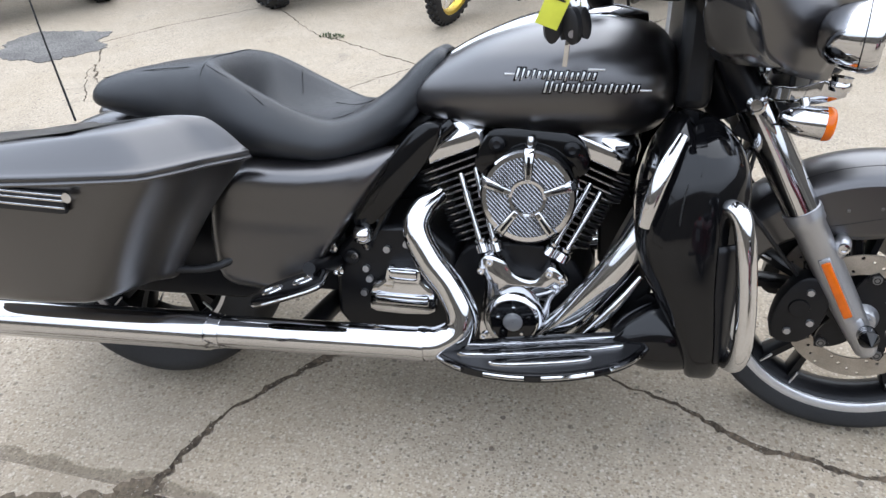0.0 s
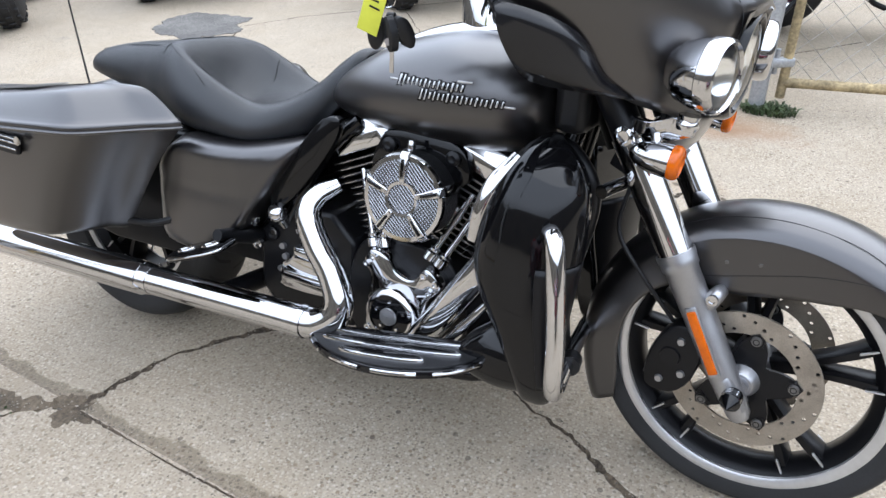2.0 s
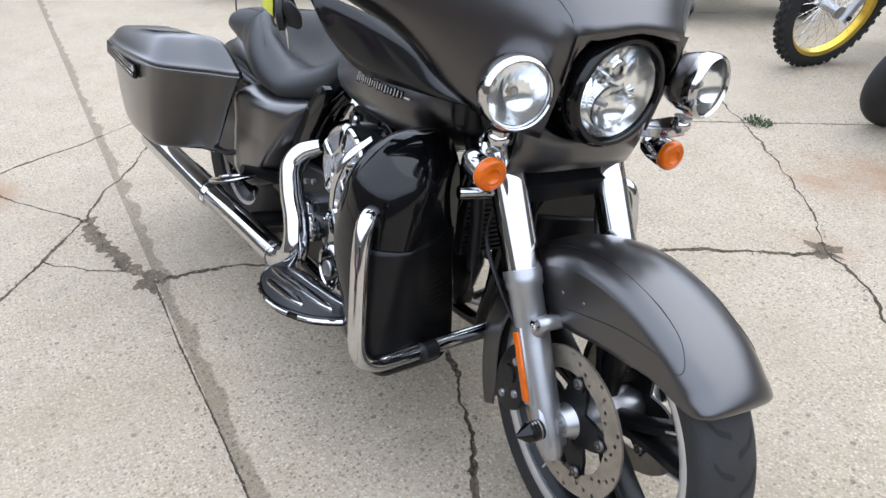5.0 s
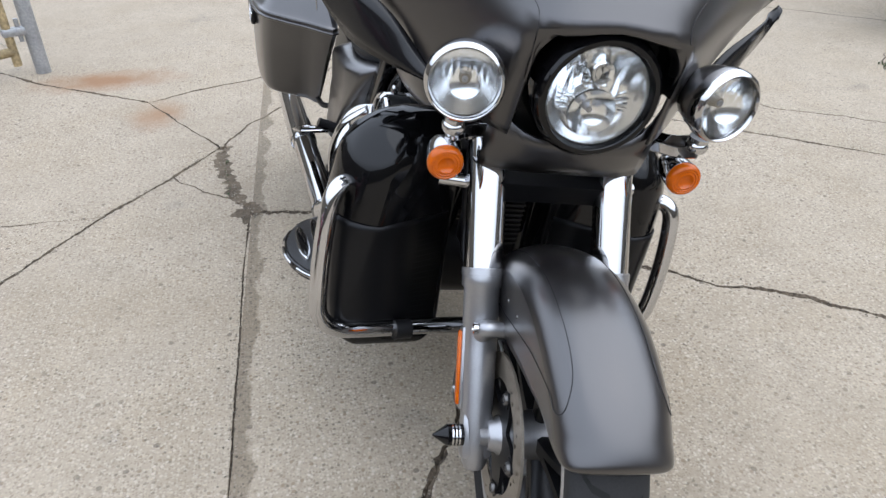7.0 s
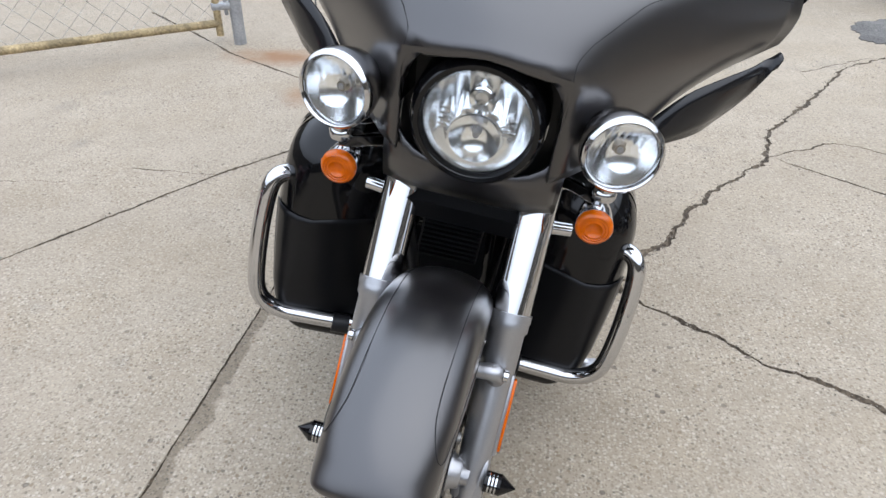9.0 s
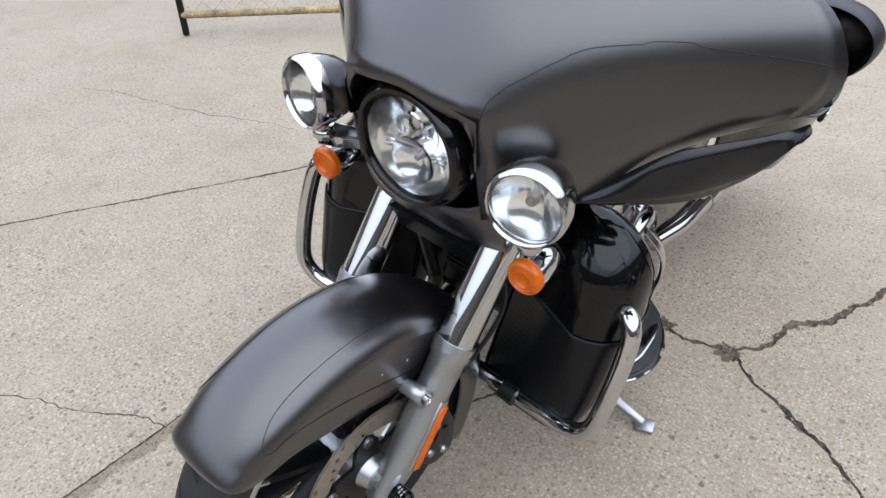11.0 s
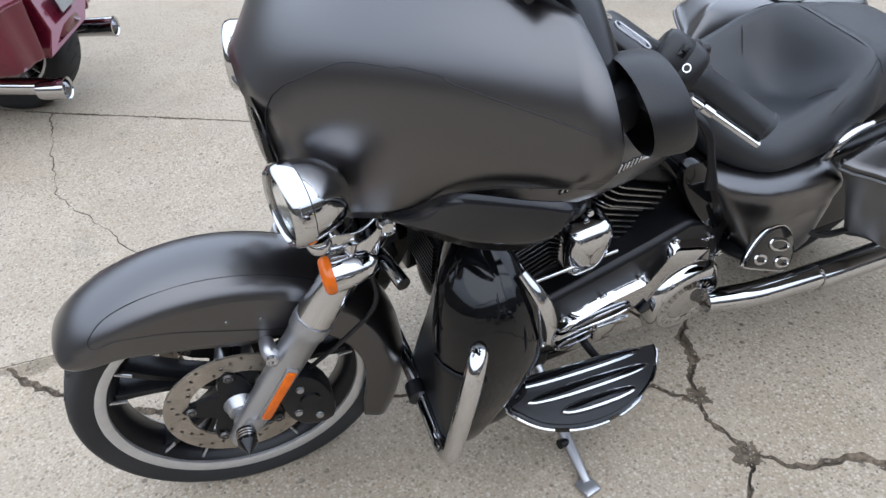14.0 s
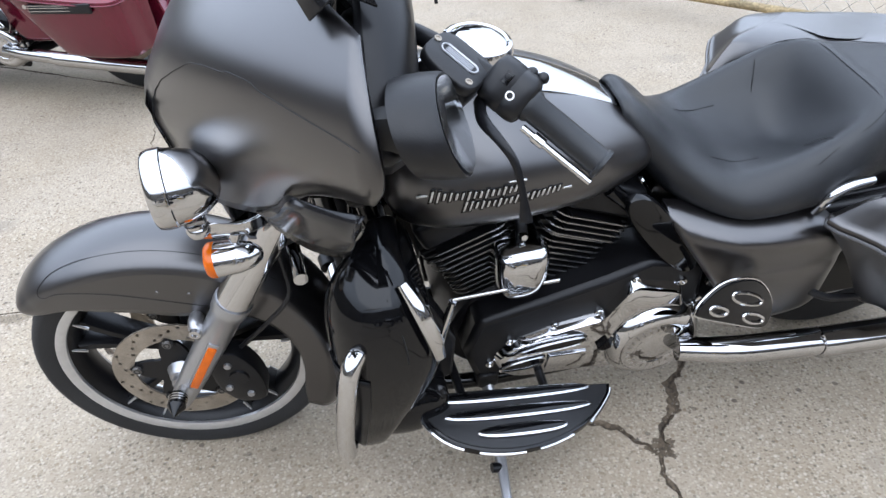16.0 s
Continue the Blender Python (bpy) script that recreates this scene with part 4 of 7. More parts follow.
    part("bag_stay", tube([(-0.50, -0.20, 0.42), (-0.58, -0.24, 0.385), (-0.70, -0.25, 0.375)], 0.009, 10), BLACK, bike, "black bag support tube", xf=mx)
    # side cover: a swept panel, pinched to the front
    cov = [  # x, lower z, upper z, y of the face
        (-0.600, 0.418, 0.475, -0.195), (-0.570, 0.345, 0.560, -0.222), (-0.500, 0.335, 0.618, -0.236), (-0.410, 0.338, 0.622, -0.238), (-0.350, 0.388, 0.624, -0.234), (-0.285, 0.482, 0.630, -0.224), (-0.180, 0.630, 0.650, -0.185)]
    rows = []
    for x, zb, zt, y in keyed(cov, 4):
        zc = zt - (zt - zb) * 0.16
        face = []
        for q in range(25):
            z = zb + (zt - zb) * q / 24
            fold = 0.0025 * math.exp(-((z - 0.497) / 0.012) ** 2) - 0.006 * math.exp(-((z - 0.585) / 0.045) ** 2)
            lip = 0.045 * max(0.0, 1 - (zt - z) / 0.030) ** 2 + 0.016 * max(0.0, 1 - (z - zb) / 0.018) ** 2
            face.append(Vector((x, y + fold + lip, z)))
        rows.append([Vector((x, -0.12, zb))] + face + [Vector((x, -0.12, zt))])
    part("side_cover", fix(loft(rows)), DENIM, bike, "charcoal satin side cover", smooth=50, xf=mx)
    # black frame cover in front of it
    fc = plate([(-0.272, 0.484), (-0.258, 0.538), (-0.19, 0.630), (-0.125, 0.702), (-0.080, 0.706), (-0.088, 0.662), (-0.135, 0.590), (-0.200, 0.512), (-0.245, 0.474)], 0.02, Matrix.Translation((0, -0.155, 0)) @ pose(0, 0, 0, 90), 0.006, 3)
    part("frame_cover", fc, GLOSS, bike, "gloss black frame cover", xf=mx)
    part("frame_tube", tube([(-0.06, -0.12, 0.70), (-0.14, -0.135, 0.62), (-0.235, -0.135, 0.46), (-0.26, -0.12, 0.38)], 0.016, 12), GLOSS, bike, "gloss black frame tube", xf=mx)
    part("down_tube", tube([(0.42, -0.05, 0.80), (0.375, -0.085, 0.58), (0.315, -0.12, 0.25), (0.22, -0.14, 0.17), (-0.25, -0.14, 0.17)], 0.019, 12), GLOSS, bike, "gloss black frame tube", xf=mx)
    # black plate added to fill the space beside the rear wheel
    part("rear_filler_plate", fix(loft([[Vector((x, y, z)) for x, z in ((-0.42, 0.34), (-0.40, 0.60), (-0.98, 0.62), (-1.08, 0.44), (-1.04, 0.30), (-0.84, 0.262), (-0.56, 0.268))] for y in (-0.150, -0.135)])), SATIN, bike, "black plate filling the space beside the rear wheel", xf=mx, bevel=0.006)
    part("fender_strut", tube([(-0.35, -0.16, 0.60), (-0.60, -0.17, 0.60), (-0.95, -0.15, 0.62)], 0.016, 10), BLACK, bike, xf=mx)
part("swingarm", fix(loft([[Vector((x, sy * 1.0, z)) for sy, z in ((-0.13, 0.30), (0.13, 0.30), (0.13, 0.36), (-0.13, 0.36))] for x in (-0.30, -0.48)])), SATIN, bike, "black swingarm")

# ---- engine: two finned cylinders in a vee ----
BASE = Vector((0.085, 0, 0.30))
for tilt, nm in ((22.5, "front_cylinder"), (-22.5, "rear_cylinder")):
    m0 = Matrix.Translation(BASE) @ pose(0, 0, 0, 0, tilt, 0)
    core = lathe([(0.070, 0.10), (0.070, 0.42), (0.001, 0.42)], 32, m0)
    cyl = part(nm, core, SATIN, bike, "black finned cylinder with polished fin edges")
    for k in range(15):
        h = 0.130 + 0.0155 * k
        big = 0.082 if k < 3 else (0.100 if k < 11 else 0.112)
        fin = box(big * 1.75, big * 2.25, 0.0055, m0 @ Matrix.Translation((0, 0, h)), 0.0)
        bmesh.ops.bevel(fin, geom=[e for e in fin.edges if abs((m0.inverted() @ e.verts[0].co - m0.inverted() @ e.verts[1].co).z) > 0.004], offset=0.035, segments=4, affect="EDGES")
        part("fin", fin, SATIN, cyl, smooth=30)
        edge = []
        a, b, r = big * 0.875 + 0.0005, big * 1.125 + 0.0005, 0.035
        for cx, cy, a0 in ((a - r, b - r, 0), (-a + r, b - r, 90), (-a + r, -b + r, 180), (a - r, -b + r, 270)):
            for q in range(5):
                t = radians(a0 + 22.5 * q)
                edge.append((cx + r * math.cos(t), cy + r * math.sin(t)))
        rim = loft([[m0 @ Vector((x, y, h + z)) for x, y in edge] for z in (-0.0012, 0.0012)], caps=False)
        part("fin_edge", rim, FIN_EDGE, cyl, "polished fin edge")
    rocker = loft([[m0 @ Vector((x * k, y * k, z)) for x, y in ((-0.085, -0.112), (-0.06, -0.130), (0.06, -0.130), (0.085, -0.112), (0.085, 0.028), (0.06, 0.040), (-0.06, 0.040), (-0.085, 0.028))] for k, z in ((1.0, 0.362), (1.0, 0.398), (0.96, 0.405), (0.93, 0.424), (0.80, 0.440), (0.55, 0.446))])
    part("rocker_cover", fix(rocker), CHROME, cyl, "chrome rocker cover", bevel=0.004)
    part("head_casting", box(0.165, 0.080, 0.075, m0 @ Matrix.Translation((0, 0.082, 0.395)), 0.016, seg=3), SATIN, cyl, "black cylinder head casting")
    # pushrod tubes from the cam cover to the head
    ends = (((0.152, 0.442), (0.226, 0.588)), ((0.177, 0.430), (0.248, 0.570))) if tilt > 0 else (((0.040, 0.444), (-0.012, 0.610)), ((0.012, 0.440), (-0.044, 0.596)))
    for (xa, za), (xb, zb) in ends:
        p0, p1 = Vector((xa, -0.165, za)), Vector((xb, -0.128, zb))
        rod = part("pushrod_tube", tube([p0, p1], 0.0068, 12, 1), CHROME, cyl, "chrome pushrod tube")
        part("pushrod_collar", lathe([(0.008, -0.005), (0.015, -0.004), (0.015, 0.014), (0.011, 0.018), (0.013, 0.024), (0.008, 0.026)], 16, along(p0, p1 - p0)), CHROME, rod)
        part("pushrod_collar", lathe([(0.006, 0), (0.0092, 0.002), (0.0092, 0.034), (0.006, 0.036)], 16, along(p0 + (p1 - p0) * 0.55, p1 - p0)), CHROME, rod)
crank = loft([[Vector((x, y, z)) for x, z in [tuple(p)[:2] for p in spline([(0.25, 0.26, 0), (0.24, 0.36, 0), (0.18, 0.44, 0), (0.085, 0.455, 0), (-0.02, 0.44, 0), (-0.06, 0.36, 0), (-0.06, 0.24, 0), (0.0, 0.185, 0), (0.16, 0.18, 0)], 4, True)]] for y in (-0.150, -0.135, 0.11)])
engine = part("crankcase", fix(crank), SATIN, bike, "black engine case", bevel=0.006)
gear = loft([[Vector((x, y, z)) for x, z in ((-0.05, 0.20), (-0.05, 0.42), (-0.12, 0.48), (-0.27, 0.47), (-0.33, 0.40), (-0.33, 0.25), (-0.28, 0.19))] for y in (-0.145, 0.10)])
gearbox = part("gearbox", fix(gear), SATIN, bike, "black gearbox case", bevel=0.012)
# chrome cam cover with its round timer cover
cam_cover = plate([(0.015, 0.235), (0.010, 0.30), (0.018, 0.375), (0.000, 0.405), (0.020, 0.440), (0.060, 0.430), (0.085, 0.400), (0.125, 0.392), (0.155, 0.425), (0.185, 0.405), (0.195, 0.380), (0.165, 0.345), (0.160, 0.290), (0.140, 0.240), (0.085, 0.215)], 0.045, Matrix.Translation((0, -0.148, 0)) @ pose(0, 0, 0, 90), 0.012, 4)
cc = part("cam_cover", cam_cover, CHROME, engine, "chrome cam cover")
TC = Vector((0.085, -0.190, 0.302))
part("timer_cover", lathe([(0.064, 0), (0.064, 0.018), (0.058, 0.026), (0.050, 0.028), (0.048, 0.024)], 40, along(TC, (0, -1, 0)), cap=False), CHROME, cc, "round chrome timer cover")
part("timer_face", lathe([(0.050, 0.024), (0.024, 0.0245), (0.022, 0.029), (0.001, 0.029)], 40, along(TC, (0, -1, 0)), cap=False), GLOSS, cc, "black ring")
part("timer_badge", lathe([(0.021, 0.029), (0.0195, 0.0325), (0.001, 0.0325)], 32, along(TC, (0, -1, 0)), cap=False), ALU, cc, "grey metal badge")
for k in range(5):
    a = 2 * math.pi * k / 5 + 0.3
    part("cover_screw", lathe([(0.001, 0), (0.0042, 0), (0.0035, 0.003), (0.001, 0.003)], 10, along(TC + Vector((0.034 * math.cos(a), -0.0245, 0.034 * math.sin(a))), (0, -1, 0))), CHROME, cc)
for x, z in ((0.012, 0.405), (0.03, 0.425), (0.155, 0.408), (0.182, 0.395), (0.170, 0.372), (0.02, 0.25), (0.135, 0.255)):
    part("cover_bolt", lathe([(0.001, 0), (0.0075, 0), (0.0075, 0.008), (0.004, 0.008), (0.001, 0.004)], 12, along((x, -0.192, z), (0, -1, 0))), CHROME, cc)
# gearbox end cover
gc = plate([(-0.240, 0.300), (-0.232, 0.345), (-0.205, 0.362), (-0.200, 0.385), (-0.190, 0.392), (-0.130, 0.392), (-0.120, 0.382), (-0.118, 0.362), (-0.095, 0.345), (-0.088, 0.305), (-0.105, 0.282), (-0.225, 0.280)], 0.040, Matrix.Translation((0, -0.145, 0)) @ pose(0, 0, 0, 90), 0.008, 2)
gcv = part("gearbox_cover", gc, CHROME, gearbox, "chrome gearbox side cover")
for zz, x0, x1 in ((0.318, -0.225, -0.103), (0.377, -0.192, -0.128)):
    part("cover_rib", box(x1 - x0, 0.012, 0.026, Matrix.Translation(((x0 + x1) / 2, -0.187, zz)), 0.006), CHROME, gcv)
for x, z in ((-0.262, 0.31), (-0.255, 0.37), (-0.205, 0.42), (-0.16, 0.435), (-0.07, 0.30), (-0.248, 0.345), (-0.28, 0.40)):
    part("case_bolt", lathe([(0.001, 0), (0.008, 0), (0.008, 0.010), (0.001, 0.010)], 10, along((x, -0.145, z), (0, -1, 0))), ALU, gearbox)
part("filler_plug", lathe([(0.001, 0), (0.018, 0), (0.018, 0.008), (0.014, 0.010), (0.001, 0.010)], 20, along((-0.288, -0.145, 0.395), (0, -1, 0))), SATIN, gearbox, "black filler plug")
part("dipstick_cap", lathe([(0.012, -0.03), (0.012, 0.0), (0.021, 0.006), (0.025, 0.018), (0.020, 0.032), (0.010, 0.038), (0.001, 0.039)], 24, along((-0.250, -0.165, 0.448), (0, -0.6, 0.8))), CHROME, gearbox, "round chrome oil cap")

# air cleaner: mesh drum with five chrome fingers
AC = along((0.105, -0.135, 0.573), (0, -1, 0.04), (0, 0, 1))
drum = lathe([(0.086, 0.0), (0.092, 0.006), (0.092, 0.070), (0.084, 0.076)], 56, AC, cap=False)
MESHY = material("perforated_mesh", (0.012, 0.012, 0.013), 0.5, 0.3, grain=0.35, grain_size=500, bump=0.9, bump_size=420)
ac = part("air_cleaner", drum, MESHY, bike, "round mesh air cleaner with chrome fingers")
part("mesh_face", lathe([(0.084, 0.076), (0.001, 0.080)], 56, AC, cap=False), MESHY, ac, "grey woven mesh")
wires = bmesh.new()
for k in range(-13, 14):
    h = 0.0062 * k
    w2 = math.sqrt(max(0, 0.083 ** 2 - h * h))
    for rot in (45, -45):
        mm = AC @ pose(0, 0, 0, 0, 0, rot)
        join(wires, tube([mm @ Vector((-w2, h, 0.0785)), mm @ Vector((0, h, 0.0815)), mm @ Vector((w2, h, 0.0785))], 0.0012, 4, 1))
tagged(part("woven_wire", wires, FIN_EDGE, ac, "woven steel wire"), kind="stuff")
for r, z in ((0.092, 0.004), (0.090, 0.072)):
    part("drum_ring", lathe([(r - 0.008, z - 0.003), (r + 0.003, z - 0.005), (r + 0.005, z + 0.002), (r + 0.001, z + 0.008), (r - 0.008, z + 0.008)], 56, AC, cap=False), CHROME, ac, "chrome ring")
part("centre_ring", lathe([(0.030, 0.080), (0.031, 0.086), (0.037, 0.087), (0.040, 0.080)], 40, AC, cap=False), CHROME, ac)
for k in range(5):
    m = AC @ pose(0, 0, 0, 0, 0, 90 + 72 * k)
    f = loft([[m @ Vector((x, y * w, z + h)) for y, h in ((-1, 0), (-0.8, 0.007), (0.8, 0.007), (1, 0))] for x, w, z in ((0.034, 0.007, 0.083), (0.060, 0.009, 0.084), (0.088, 0.0115, 0.080), (0.0985, 0.012, 0.070), (0.1015, 0.012, 0.045), (0.1015, 0.012, 0.010))])
    part("finger", fix(f), CHROME, ac, "chrome finger", bevel=0.002)
    part("finger_slot", box(0.036, 0.006, 0.004, m @ Matrix.Translation((0.066, 0, 0.0905)), 0.0015), GLOSS, ac)
part("breather_bolt", lathe([(0.001, 0), (0.008, 0), (0.009, 0.012), (0.006, 0.020), (0.001, 0.021)], 14, AC @ Matrix.Translation((0, 0.098, 0.055)) @ pose(0, 0, 0, -90)), CHROME, ac)
part("intake_plate", lathe([(0.001, 0), (0.085, 0), (0.085, 0.010), (0.001, 0.010)], 40, AC @ Matrix.Translation((0, 0, -0.012))), GLOSS, ac)
for x, z in ((0.035, 0.668), (0.185, 0.662)):
    part("breather_plug", lathe([(0.001, 0), (0.016, 0), (0.016, 0.008), (0.008, 0.012), (0.001, 0.010)], 18, along((x, -0.150, z), (0, -1, 0))), SATIN, ac)
part("intake_backplate", plate([(0.00, 0.60), (0.01, 0.68), (0.05, 0.70), (0.17, 0.695), (0.215, 0.66), (0.20, 0.60)], 0.02, Matrix.Translation((0, -0.128, 0)) @ pose(0, 0, 0, 90), 0.006, 3), GLOSS, ac)

# exhaust, right side: header sweeps from both ports, long muffler
part("rear_header", tube([(-0.078, -0.175, 0.562), (-0.108, -0.212, 0.538), (-0.116, -0.235, 0.500), (-0.085, -0.245, 0.440), (-0.045, -0.250, 0.388), (-0.018, -0.258, 0.335), (-0.022, -0.266, 0.295), (-0.060, -0.272, 0.268), (-0.100, -0.275, 0.262)], [0.020, 0.026, 0.029, 0.031, 0.032, 0.034, 0.035, 0.036, 0.036], 24, 6), CHROME, bike, "chrome rear exhaust header")
part("front_header", tube([(0.345, -0.235, 0.565), (0.315, -0.240, 0.500), (0.265, -0.235, 0.420), (0.205, -0.220, 0.330), (0.150, -0.205, 0.255), (0.10, -0.200, 0.215)], [0.026, 0.029, 0.031, 0.032, 0.031, 0.026], 24, 5), CHROME, bike, "chrome front exhaust header")
part("brake_linkage", tube([(0.335, -0.225, 0.430), (0.290, -0.235, 0.365), (0.235, -0.235, 0.290), (0.215, -0.235, 0.262)], [0.006, 0.010, 0.013, 0.010], 12, 4, flat=0.5), CHROME, bike, "chrome brake lever arm")
pipe = part("exhaust_pipe", tube([(-0.095, -0.275, 0.262), (-0.30, -0.280, 0.258), (-0.560, -0.290, 0.254)], 0.0365, 28, 4), CHROME, bike, "chrome exhaust pipe shield")
part("pipe_clamp", lathe([(0.0365, -0.008), (0.0385, -0.008), (0.0385, 0.008), (0.0365, 0.008)], 28, along((-0.098, -0.275, 0.262), (1, 0, 0)), cap=False), CHROME, pipe)
part("muffler", tube([(-0.545, -0.290, 0.254), (-0.575, -0.291, 0.254), (-0.62, -0.292, 0.252), (-1.15, -0.305, 0.244), (-1.185, -0.306, 0.244), (-1.20, -0.306, 0.244)], [0.0375, 0.041, 0.043, 0.043, 0.042, 0.036], 32, 4), CHROME, bike, "long chrome muffler")
part("muffler", tube([(-0.25, 0.235, 0.285), (-0.36, 0.262, 0.284), (-0.44, 0.272, 0.282), (-0.575, 0.280, 0.276), (-0.62, 0.284, 0.272), (-1.15, 0.300, 0.254), (-1.185, 0.301, 0.254), (-1.20, 0.301, 0.254)], [0.028, 0.031, 0.032, 0.033, 0.036, 0.036, 0.035, 0.030], 32, 4), CHROME, bike, "long chrome muffler")
part("crossover_pipe", tube([(-0.38, -0.24, 0.24), (-0.36, 0.0, 0.235), (-0.30, 0.18, 0.25), (-0.28, 0.235, 0.270)], 0.026, 16), SATIN, bike, "exhaust crossover pipe")

# left side: primary cover with derby cover, horn cover
PRIM = [(0.178, 0.268, 0), (0.168, 0.312, 0), (0.135, 0.344, 0), (0.085, 0.362, 0), (0.03, 0.378, 0), (-0.03, 0.388, 0), (-0.075, 0.398, 0), (-0.100, 0.436, 0), (-0.126, 0.480, 0), (-0.146, 0.490, 0), (-0.195, 0.474, 0), (-0.246, 0.458, 0), (-0.268, 0.442, 0), (-0.292, 0.370, 0),
        (-0.316, 0.290, 0), (-0.300, 0.218, 0), (-0.255, 0.178, 0), (-0.200, 0.168, 0), (-0.130, 0.188, 0), (-0.04, 0.204, 0), (0.07, 0.212, 0), (0.145, 0.226, 0)]
pts = [(p.x, p.y) for p in spline(PRIM, 4, True)]
rows = []
cx, cz = -0.06, 0.31
for k, y in ((1.0, 0.10), (1.0, 0.160), (0.985, 0.166), (0.945, 0.167), (0.925, 0.172), (0.895, 0.188), (0.86, 0.195), (0.6, 0.197)):
    rows.append([Vector((cx + (x - cx) * k, y, cz + (z - cz) * k)) for x, z in pts])
prim = part("primary_cover", fix(loft(rows)), CHROME, bike, "chrome primary cover", smooth=50)
DC = Vector((-0.205, 0.190, 0.284))
part("derby_dome", lathe([(0.116, -0.012), (0.113, 0.006), (0.104, 0.022), (0.090, 0.031), (0.081, 0.0325), (0.079, 0.0315), (0.054, 0.033), (0.052, 0.0315), (0.048, 0.033), (0.001, 0.034)], 56, along(DC, (0, 1, 0)), cap=False), CHROME, prim, "round chrome derby cover")
for k in range(26):
    a = 2 * math.pi * k / 26
    part("cover_mark", box(0.0032, 0.009, 0.0006, along(DC + Vector((0.066 * math.cos(a), 0.0326, 0.066 * math.sin(a))), (0, 1, 0), (math.cos(a), 0, math.sin(a))), 0.0), STEEL, prim)
leafs = ((0.040, 0.330, 0.160, 0.026, -4), (0.102, 0.282, 0.105, 0.030, -6))
for x, z, long, high, lean in leafs:
    pts2 = [(x + 0.5 * long * math.copysign(abs(math.cos(q)) ** 0.8, math.cos(q)) , z + 0.5 * high * math.sin(q) * (1 - 0.35 * math.cos(q)) + math.tan(radians(lean)) * 0.5 * long * math.cos(q)) for q in [2 * math.pi * k / 28 for k in range(28)]]
    leaf = part("cover_scallop", plate(pts2, 0.0045, Matrix.Translation((0, 0.1965, 0)) @ pose(0, 0, 0, 90) @ Matrix.Diagonal((1, 1, -1, 1))), GLOSS, prim, "black scallop", xf=None)
    part("scallop_rim", tube([Vector((a, 0.2015, c)) for a, c in pts2 + pts2[:1]], 0.0028, 8, 1), CHROME, prim, "polished rim")
part("inspection_cover", box(0.092, 0.008, 0.052, Matrix.Translation((0.000, 0.199, 0.270)) @ pose(0, 0, 0, 0, -5, 0), 0.004), CHROME, prim, "chrome inspection cover")
part("cover_wedge", plate([(-0.104, 0.296), (-0.090, 0.322), (-0.070, 0.298), (-0.082, 0.290)], 0.012, Matrix.Translation((0, 0.208, 0)) @ pose(0, 0, 0, 90), 0.003), GLOSS, prim, "small black wedge")
for x, z in ((-0.139, 0.478), (-0.252, 0.447), (-0.298, 0.36), (-0.070, 0.389), (0.028, 0.370), (0.128, 0.340), (0.170, 0.27), (0.08, 0.218), (-0.10, 0.200)):
    part("cover_bolt", lathe([(0.001, -0.01), (0.010, -0.01), (0.010, 0.012), (0.008, 0.014), (0.005, 0.014), (0.001, 0.009)], 12, along((x, 0.165, z), (0, 1, 0))), CHROME, prim)
part("inner_primary", fix(loft([[Vector((x, y, z)) for x, z in ((0.23, 0.32), (0.20, 0.42), (0.05, 0.455), (-0.08, 0.49), (-0.17, 0.525), (-0.30, 0.49), (-0.325, 0.30), (-0.2, 0.18), (0.20, 0.22))] for y in (0.05, 0.172)])), SATIN, bike, "black inner primary case", bevel=0.015)
HC = Vector((0.116, 0.150, 0.550))
horn = loft([[HC + Vector((x * k * 1.17, y, z * k)) for x, z in [tuple(p)[:2] for p in spline([(0.045, 0.040, 0), (0.03, 0.065, 0), (-0.03, 0.065, 0), (-0.047, 0.040, 0), (-0.042, -0.03, 0), (-0.022, -0.062, 0), (0.022, -0.062, 0), (0.042, -0.03, 0)], 4, True)]] for k, y in ((0.9, -0.05), (1.0, -0.03), (1.03, 0.0), (0.97, 0.022), (0.80, 0.036), (0.4, 0.043))])
part("horn_cover", fix(horn), CHROME, bike, "chrome horn cover")
part("horn_stem", tube([(0.112, 0.135, 0.60), (0.112, 0.128, 0.64), (0.115, 0.10, 0.67)], [0.014, 0.012, 0.011], 12), SATIN, bike, "black horn bracket")
part("horn_nut", lathe([(0.001, 0), (0.009, 0), (0.009, 0.010), (0.006, 0.014), (0.001, 0.014)], 12, along((0.113, 0.140, 0.632), (0, 1, 0.3))), CHROME, bike, "chrome acorn nut")
part("shift_rod", tube([(0.262, 0.19, 0.535), (0.15, 0.185, 0.532), (0.04, 0.18, 0.528)], 0.0042, 10), CHROME, bike, "chrome shift rod")
part("shift_lever", tube([(0.30, 0.20, 0.36), (0.285, 0.20, 0.44), (0.262, 0.195, 0.535)], [0.012, 0.010, 0.008], 10), CHROME, bike, "chrome shift lever")
part("shift_peg", tube([(0.33, 0.21, 0.30), (0.33, 0.26, 0.30)], 0.014, 14, 1), SATIN, bike, "black shift peg")

